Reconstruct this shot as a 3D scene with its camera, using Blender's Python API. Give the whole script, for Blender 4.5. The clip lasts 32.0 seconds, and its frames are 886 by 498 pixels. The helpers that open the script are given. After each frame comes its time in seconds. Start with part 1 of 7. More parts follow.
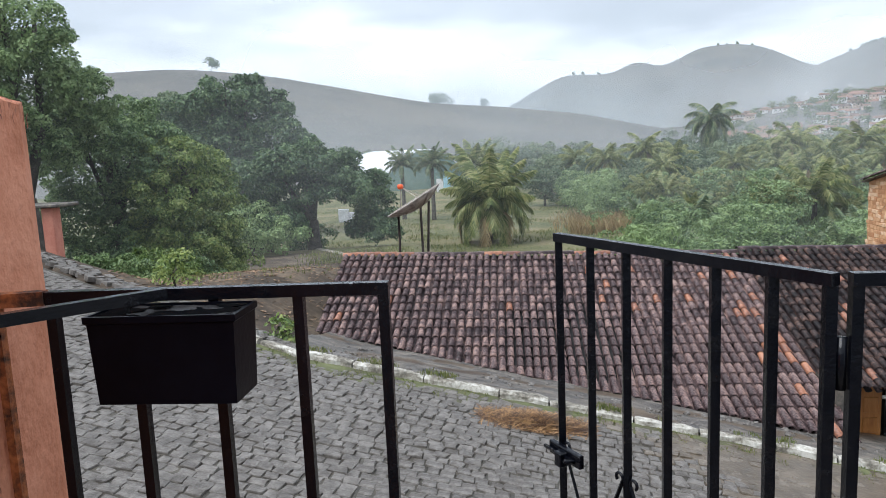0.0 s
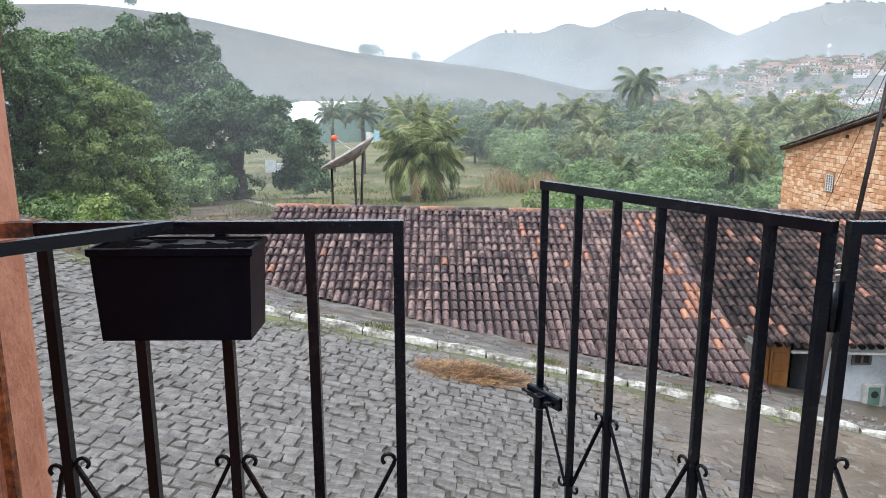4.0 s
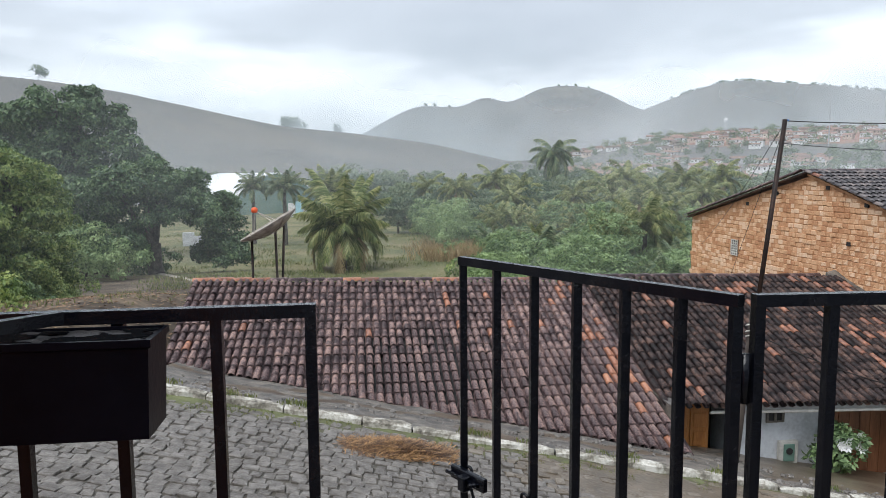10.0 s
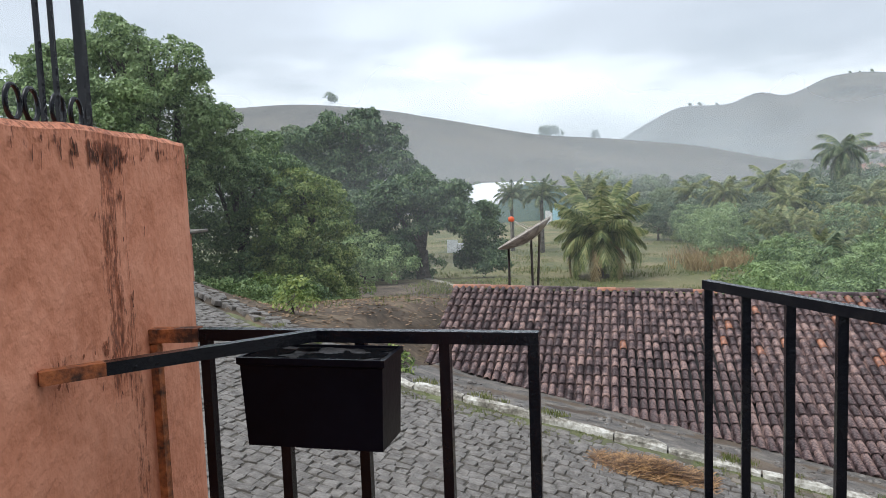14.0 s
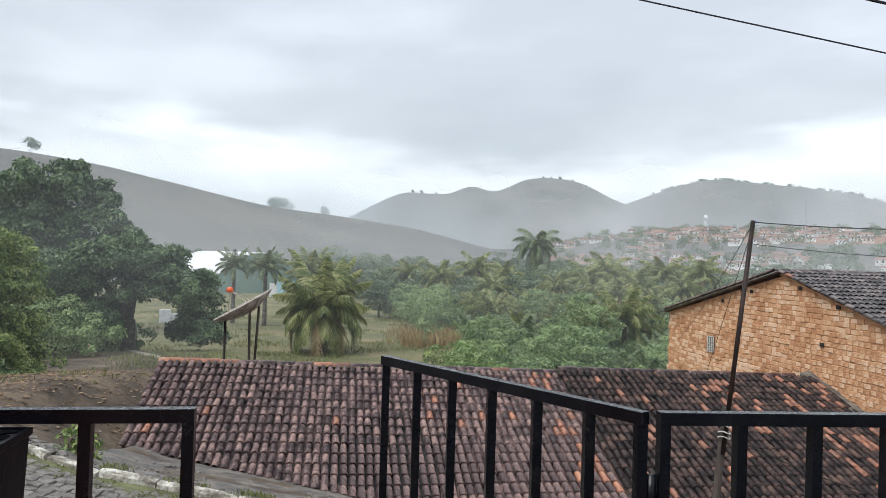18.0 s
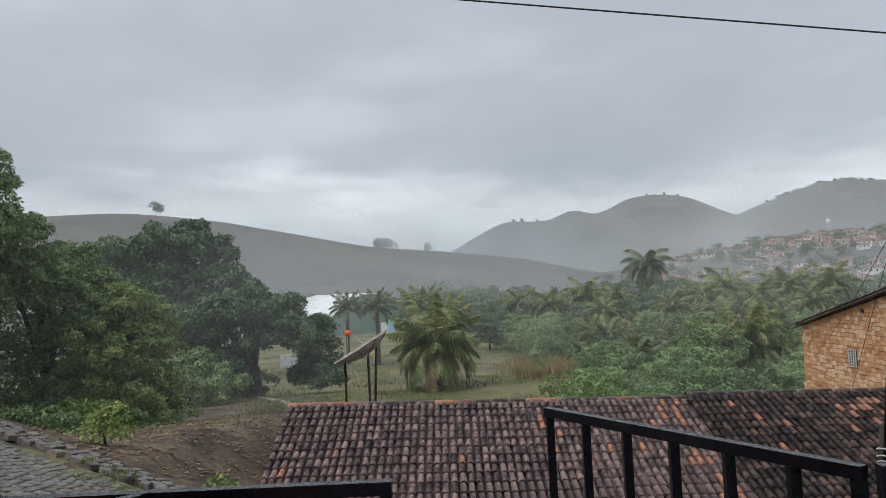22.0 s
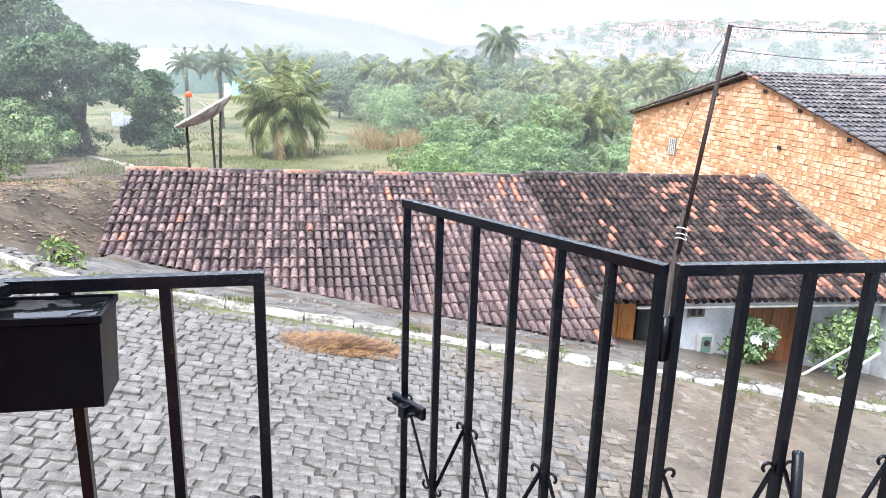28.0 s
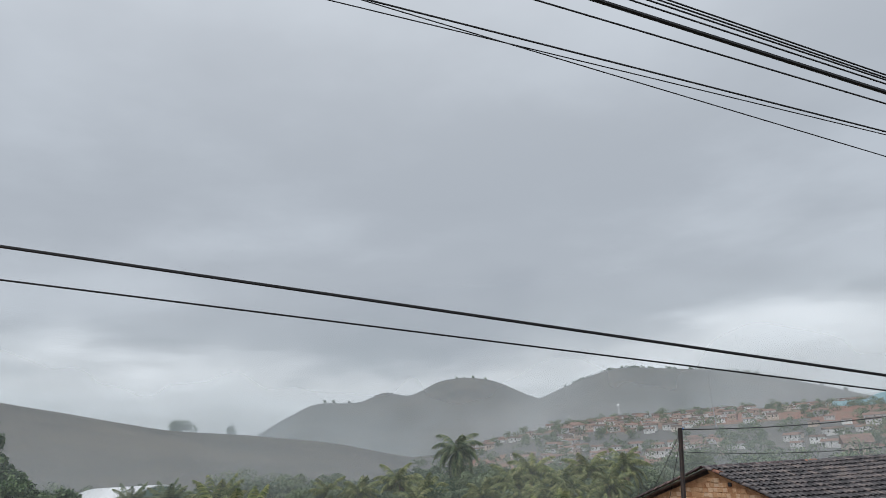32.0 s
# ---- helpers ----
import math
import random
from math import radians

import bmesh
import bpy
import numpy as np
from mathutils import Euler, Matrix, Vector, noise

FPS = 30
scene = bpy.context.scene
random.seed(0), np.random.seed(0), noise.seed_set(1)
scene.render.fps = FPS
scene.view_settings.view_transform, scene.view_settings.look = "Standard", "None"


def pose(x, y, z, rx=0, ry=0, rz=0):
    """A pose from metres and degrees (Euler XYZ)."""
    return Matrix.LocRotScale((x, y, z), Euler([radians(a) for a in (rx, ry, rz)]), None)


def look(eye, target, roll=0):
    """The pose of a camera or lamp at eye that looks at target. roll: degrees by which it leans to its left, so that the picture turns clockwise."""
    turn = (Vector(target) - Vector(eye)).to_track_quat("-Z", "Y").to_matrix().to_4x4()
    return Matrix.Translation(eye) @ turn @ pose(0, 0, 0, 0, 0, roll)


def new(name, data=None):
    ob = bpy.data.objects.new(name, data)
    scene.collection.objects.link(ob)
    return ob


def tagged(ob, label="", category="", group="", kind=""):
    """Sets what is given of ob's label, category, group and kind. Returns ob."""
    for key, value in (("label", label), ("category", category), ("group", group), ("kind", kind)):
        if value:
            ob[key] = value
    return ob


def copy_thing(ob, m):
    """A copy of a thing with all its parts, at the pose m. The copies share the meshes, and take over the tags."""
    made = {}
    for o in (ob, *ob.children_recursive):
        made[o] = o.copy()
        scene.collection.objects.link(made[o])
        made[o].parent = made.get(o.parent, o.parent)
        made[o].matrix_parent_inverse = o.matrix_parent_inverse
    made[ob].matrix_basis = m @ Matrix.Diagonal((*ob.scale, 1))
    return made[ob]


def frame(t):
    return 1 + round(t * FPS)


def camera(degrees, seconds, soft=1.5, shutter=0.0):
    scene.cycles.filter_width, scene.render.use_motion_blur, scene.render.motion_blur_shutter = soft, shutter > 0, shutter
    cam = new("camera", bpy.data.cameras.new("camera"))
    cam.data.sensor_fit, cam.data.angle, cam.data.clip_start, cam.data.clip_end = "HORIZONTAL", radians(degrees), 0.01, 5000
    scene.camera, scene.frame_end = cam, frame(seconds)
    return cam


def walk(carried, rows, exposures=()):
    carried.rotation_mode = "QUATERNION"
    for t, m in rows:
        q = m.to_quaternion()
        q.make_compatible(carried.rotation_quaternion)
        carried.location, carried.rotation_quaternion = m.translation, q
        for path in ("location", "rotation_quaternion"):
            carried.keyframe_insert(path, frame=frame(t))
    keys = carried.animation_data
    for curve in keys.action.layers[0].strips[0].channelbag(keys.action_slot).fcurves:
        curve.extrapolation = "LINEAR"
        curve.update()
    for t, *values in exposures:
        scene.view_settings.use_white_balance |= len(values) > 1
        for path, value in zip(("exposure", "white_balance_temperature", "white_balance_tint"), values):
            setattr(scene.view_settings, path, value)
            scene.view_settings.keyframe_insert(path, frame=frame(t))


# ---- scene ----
cam = camera(64.0, 32.0, soft=0.6)
PATH = [
    (0, (0.307, -0.151, 1.351), (0.125, 1.821, 1.073), -2.5),
    (0.5, (0.309, -0.125, 1.351), (0.137, 1.845, 1.054), -2.0),
    (1, (0.298, -0.132, 1.304), (0.122, 1.782, 0.75), -0.9),
    (1.5, (0.291, -0.139, 1.273), (0.115, 1.726, 0.574), 0.1),
    (2, (0.259, -0.124, 1.298), (0.074, 1.793, 0.757), -0.1),
    (2.5, (0.172, -0.116, 1.333), (0.04, 1.82, 0.85), -0.2),
    (3, (0.132, -0.105, 1.328), (0.141, 1.841, 0.866), 0.3),
    (3.5, (0.135, -0.141, 1.324), (0.164, 1.811, 0.891), -0.0),
    (5.5, (0.127, -0.168, 1.322), (0.107, 1.803, 0.98), -0.7),
    (6, (0.128, -0.153, 1.327), (0.115, 1.82, 0.999), -0.7),
    (6.5, (0.147, -0.13, 1.336), (0.231, 1.844, 1.023), -0.5),
    (7, (0.154, -0.114, 1.35), (0.328, 1.858, 1.062), -0.2),
    (7.5, (0.151, -0.113, 1.352), (0.353, 1.859, 1.084), -0.3),
    (8, (0.152, -0.115, 1.351), (0.372, 1.857, 1.102), -0.2),
    (8.5, (0.153, -0.12, 1.345), (0.379, 1.853, 1.111), -0.3),
    (9, (0.161, -0.119, 1.343), (0.393, 1.854, 1.112), -0.3),
    (9.5, (0.152, -0.123, 1.343), (0.388, 1.851, 1.125), -0.4),
    (10, (0.154, -0.124, 1.341), (0.39, 1.851, 1.127), -0.4),
    (10.5, (0.158, -0.12, 1.339), (0.394, 1.855, 1.128), -0.3),
    (11, (0.162, -0.123, 1.34), (0.398, 1.851, 1.128), -0.3),
    (11.5, (0.193, -0.111, 1.338), (0.443, 1.861, 1.114), -0.6),
    (12, (0.238, -0.107, 1.349), (0.400, 1.873, 1.114), -0.1),
    (12.5, (0.271, -0.114, 1.351), (0.038, 1.858, 1.115), 0.4),
    (13, (0.252, -0.13, 1.357), (-0.247, 1.793, 1.128), -0.6),
    (13.5, (0.241, -0.139, 1.366), (-0.345, 1.763, 1.169), -2.1),
    (14, (0.216, -0.11, 1.379), (-0.26, 1.824, 1.2), -2.1),
    (14.5, (0.218, -0.116, 1.383), (-0.206, 1.831, 1.217), -1.7),
    (16.5, (0.266, -0.161, 1.355), (-0.011, 1.815, 1.212), 1.9),
    (17, (0.267, -0.152, 1.352), (0.064, 1.831, 1.19), 2.3),
    (17.5, (0.301, -0.125, 1.34), (0.32, 1.863, 1.121), 1.6),
    (18, (0.32, -0.106, 1.377), (0.601, 1.874, 1.404), 1.7),
    (18.5, (0.319, -0.096, 1.402), (0.662, 1.866, 1.591), 1.4),
    (19, (0.323, -0.085, 1.404), (0.691, 1.871, 1.604), 0.9),
    (19.5, (0.315, -0.063, 1.379), (0.693, 1.895, 1.534), 0.6),
    (20, (0.285, -0.039, 1.364), (0.658, 1.925, 1.446), 0.9),
    (20.5, (0.302, -0.076, 1.391), (0.68, 1.885, 1.491), 0.8),
    (21, (0.278, -0.108, 1.403), (0.556, 1.869, 1.517), 1.3),
    (21.5, (0.252, -0.078, 1.406), (0.362, 1.916, 1.517), 1.4),
    (22, (0.188, -0.09, 1.435), (0.179, 1.906, 1.551), -2.5),
    (22.5, (0.212, -0.135, 1.578), (0.38, 1.849, 1.766), -6.3),
    (23, (0.253, -0.099, 1.61), (0.638, 1.861, 1.715), -5.7),
    (23.5, (0.328, -0.093, 1.546), (1.113, 1.738, 1.371), -4.7),
    (24, (0.283, -0.072, 1.535), (1.166, 1.7, 1.254), -1.6),
    (24.5, (0.22, -0.16, 1.538), (0.851, 1.699, 1.155), -1.6),
    (25, (0.218, -0.103, 1.509), (0.755, 1.741, 0.951), -0.1),
    (25.5, (0.192, -0.13, 1.474), (0.676, 1.678, 0.768), 1.2),
    (27.5, (0.169, -0.145, 1.473), (0.554, 1.644, 0.665), 1.8),
    (28, (0.144, -0.142, 1.508), (0.535, 1.748, 0.984), 1.7),
    (28.5, (0.129, -0.098, 1.576), (0.521, 1.846, 1.317), 1.2),
    (29, (0.127, -0.081, 1.611), (0.513, 1.873, 1.43), -0.2),
    (29.5, (0.129, -0.079, 1.632), (0.52, 1.879, 1.516), -1.4),
    (30, (0.128, -0.062, 1.641), (0.534, 1.896, 1.67), -1.7),
    (30.5, (0.1, -0.083, 1.661), (0.532, 1.852, 1.928), -1.9),
    (31, (0.117, -0.064, 1.685), (0.611, 1.803, 2.205), -2.4),
    (31.5, (0.123, -0.061, 1.709), (0.638, 1.785, 2.281), -3.3),
    (32, (0.125, -0.063, 1.713), (0.637, 1.78, 2.299), -3.4),
]
walk(cam, [(t, look(eye, target, roll)) for t, eye, target, roll in PATH], [(0.0, 0.36, 6200, 10), (0.6, 0.32, 6400, 10), (1.0, 0.34, 6000, 10), (1.5, 1.05, 5950, 11), (2.0, 1.5, 5880, 12), (2.5, 1.22, 5900, 11), (3.0, 0.95, 5930, 10), (5.5, 0.68, 6400, 10), (6.0, 0.62, 6400, 10), (7.0, 0.40, 6350, 10), (8.0, 0.2, 6350, 10), (14.0, 0.28, 6350, 10), (17.5, 0.25, 6500, 10), (18.2, 0.15, 6500, 10), (19.0, -0.3, 6500, 10), (20.0, -0.38, 6500, 10), (22.0, -0.34, 6500, 10), (23.0, -0.48, 6500, 10), (23.5, -0.45, 6500, 10), (24.0, 0.07, 6450, 10), (25.0, 0.4, 6250, 10), (27.5, 1.2, 6120, 12), (28.0, 1.6, 6070, 13), (28.5, 1.05, 6200, 11), (29.0, 0.5, 6300, 10), (30.0, -0.08, 6450, 10), (31.0, -0.35, 6500, 10), (32.0, -0.5, 6500, 10)])

# ---- light: rain clouds, soft sun ----
world = bpy.data.worlds.new("rain_sky")
scene.world = world
world.use_nodes = True
wn, wl = world.node_tree.nodes, world.node_tree.links
wn.clear()
w_out = wn.new("ShaderNodeOutputWorld")
w_bg = wn.new("ShaderNodeBackground")
w_sky = wn.new("ShaderNodeTexSky")
w_sky.sky_type, w_sky.sun_disc = "NISHITA", False
w_sky.sun_elevation, w_sky.sun_rotation = radians(56), radians(233)
w_tc = wn.new("ShaderNodeTexCoord")
w_sep = wn.new("ShaderNodeSeparateXYZ")
wl.new(w_tc.outputs["Generated"], w_sep.inputs[0])


def w_math(op, a, b=None):
    n = wn.new("ShaderNodeMath")
    n.operation = op
    for k, v in enumerate((a, b)):
        if v is None:
            continue
        if isinstance(v, (int, float)):
            n.inputs[k].default_value = v
        else:
            wl.new(v, n.inputs[k])
    return n.outputs[0]


def w_ramp(fac, stops):
    n = wn.new("ShaderNodeValToRGB")
    n.color_ramp.interpolation = "EASE"
    while len(n.color_ramp.elements) < len(stops):
        n.color_ramp.elements.new(0.5)
    for e, (p, c) in zip(n.color_ramp.elements, stops):
        e.position, e.color = p, (*c, 1)
    wl.new(fac, n.inputs[0])
    return n.outputs[0]


# Clouds are stretched along the horizon: the height is divided out as on a flat cloud deck.
w_h = w_math("ADD", w_math("MAXIMUM", w_sep.outputs[2], 0.0), 0.10)
w_vec = wn.new("ShaderNodeCombineXYZ")
wl.new(w_math("DIVIDE", w_sep.outputs[0], w_h), w_vec.inputs[0])
wl.new(w_math("DIVIDE", w_sep.outputs[1], w_h), w_vec.inputs[1])


def w_noise(scale, detail, rough, seed):
    m = wn.new("ShaderNodeMapping")
    m.inputs["Location"].default_value = (seed, seed * 0.7, 0)
    wl.new(w_vec.outputs[0], m.inputs[0])
    n = wn.new("ShaderNodeTexNoise")
    n.inputs["Scale"].default_value, n.inputs["Detail"].default_value, n.inputs["Roughness"].default_value = scale, detail, rough
    wl.new(m.outputs[0], n.inputs[0])
    return n.outputs[0]


w_cloud = w_math("ADD", w_math("MULTIPLY", w_noise(0.62, 6, 0.52, 3.1), 0.75), w_math("MULTIPLY", w_noise(0.22, 4, 0.5, 8.2), 0.45))
# height of the deck's edge wavers with the clouds
w_el = w_math("ADD", w_sep.outputs[2], w_math("MULTIPLY", w_math("SUBTRACT", w_cloud, 0.6), -0.26))
w_base = w_ramp(w_el, [(0.0, (0.50, 0.54, 0.58)), (0.065, (0.62, 0.67, 0.72)), (0.12, (0.64, 0.68, 0.72)), (0.185, (0.41, 0.447, 0.490)), (0.34, (0.405, 0.443, 0.49)), (0.9, (0.66, 0.70, 0.75))])
w_var = w_ramp(w_cloud, [(0.42, (0.84, 0.845, 0.855)), (0.58, (0.97, 0.97, 0.97)), (0.74, (1.20, 1.20, 1.195))])
w_mul = wn.new("ShaderNodeMixRGB")
w_mul.blend_type = "MULTIPLY"
w_mul.inputs[0].default_value = 1.0
wl.new(w_base, w_mul.inputs[1])
wl.new(w_var, w_mul.inputs[2])
w_scale = wn.new("ShaderNodeMixRGB")
w_scale.blend_type = "MULTIPLY"
w_scale.inputs[0].default_value = 1.0
w_scale.inputs[2].default_value = (0.1, 0.1, 0.1, 1)
wl.new(w_sky.outputs[0], w_scale.inputs[1])
w_mix = wn.new("ShaderNodeMixRGB")
w_mix.inputs[0].default_value = 0.93
wl.new(w_scale.outputs[0], w_mix.inputs[1])
wl.new(w_mul.outputs[0], w_mix.inputs[2])
wl.new(w_mix.outputs[0], w_bg.inputs[0])
w_bg.inputs[1].default_value = 1.55
wl.new(w_bg.outputs[0], w_out.inputs[0])

sun = new("sun", bpy.data.lights.new("sun", "SUN"))
sun.data.energy, sun.data.angle, sun.data.color = 2.3, radians(35), (1.0, 0.99, 0.97)
sun.matrix_world = look((-16, -12, 30), (0, 0, 0))


# ---- materials ----
def material(name, tones, rough=0.7, scale=6.0, fine=60.0, bump=0.2, metal=0.0, vary=0.0, island=False, spec=0.5, coat=0.0, stretch=None, through_light=0.0, own=0.0):
    """Mottled surface: tones mixed by a broad and a fine noise, with relief from the fine one; vary shifts single pieces."""
    m = bpy.data.materials.new(name)
    m.use_nodes = True
    nt = m.node_tree
    n, l = nt.nodes, nt.links
    b = n["Principled BSDF"]
    tc = n.new("ShaderNodeTexCoord")
    src = tc.outputs["Object"]
    if stretch:
        mp = n.new("ShaderNodeMapping")
        mp.inputs["Scale"].default_value = stretch
        l.new(src, mp.inputs[0])
        src = mp.outputs[0]
    broad, small = n.new("ShaderNodeTexNoise"), n.new("ShaderNodeTexNoise")
    broad.inputs["Scale"].default_value, broad.inputs["Detail"].default_value, broad.inputs["Roughness"].default_value = scale, 5, 0.62
    small.inputs["Scale"].default_value, small.inputs["Detail"].default_value = fine, 3
    l.new(src, broad.inputs[0])
    l.new(src, small.inputs[0])
    mix = n.new("ShaderNodeMath")
    mix.operation = "MULTIPLY_ADD"
    l.new(small.outputs[0], mix.inputs[0])
    mix.inputs[1].default_value = 0.35
    l.new(broad.outputs[0], mix.inputs[2])
    fac = mix.outputs[0]
    if vary:
        pick = n.new("ShaderNodeNewGeometry").outputs["Random Per Island"] if island else n.new("ShaderNodeObjectInfo").outputs["Random"]
        add = n.new("ShaderNodeMath")
        add.operation = "MULTIPLY_ADD"
        l.new(pick, add.inputs[0])
        add.inputs[1].default_value = vary
        off = n.new("ShaderNodeMath")
        off.operation = "SUBTRACT"
        l.new(fac, off.inputs[0])
        off.inputs[1].default_value = vary / 2
        l.new(off.outputs[0], add.inputs[2])
        fac = add.outputs[0]
        if own:
            one = n.new("ShaderNodeMath")
            one.operation = "MULTIPLY_ADD"
            l.new(n.new("ShaderNodeObjectInfo").outputs["Random"], one.inputs[0])
            one.inputs[1].default_value = own
            low = n.new("ShaderNodeMath")
            low.operation = "SUBTRACT"
            l.new(fac, low.inputs[0])
            low.inputs[1].default_value = own / 2
            l.new(low.outputs[0], one.inputs[2])
            fac = one.outputs[0]
    ramp = n.new("ShaderNodeValToRGB")
    e = ramp.color_ramp.elements
    while len(e) < len(tones):
        e.new(0.5)
    lo, hi = 0.51, 0.84
    for k, c in enumerate(tones):
        e[k].position, e[k].color = lo + (hi - lo) * k / max(1, len(tones) - 1), (*c, 1)
    l.new(fac, ramp.inputs[0])
    l.new(ramp.outputs[0], b.inputs["Base Color"])
    b.inputs["Roughness"].default_value, b.inputs["Metallic"].default_value = rough, metal
    b.inputs["Specular IOR Level"].default_value, b.inputs["Coat Weight"].default_value = spec, coat
    b.inputs["Coat Roughness"].default_value = 0.12
    if through_light:
        tr = n.new("ShaderNodeBsdfTranslucent")
        l.new(ramp.outputs[0], tr.inputs[0])
        ms = n.new("ShaderNodeMixShader")
        ms.inputs[0].default_value = through_light
        l.new(b.outputs[0], ms.inputs[1])
        l.new(tr.outputs[0], ms.inputs[2])
        l.new(ms.outputs[0], n["Material Output"].inputs[0])
    if bump:
        bp = n.new("ShaderNodeBump")
        bp.inputs["Strength"].default_value, bp.inputs["Distance"].default_value = bump, 0.02
        l.new(fac, bp.inputs["Height"])
        l.new(bp.outputs[0], b.inputs["Normal"])
    return m


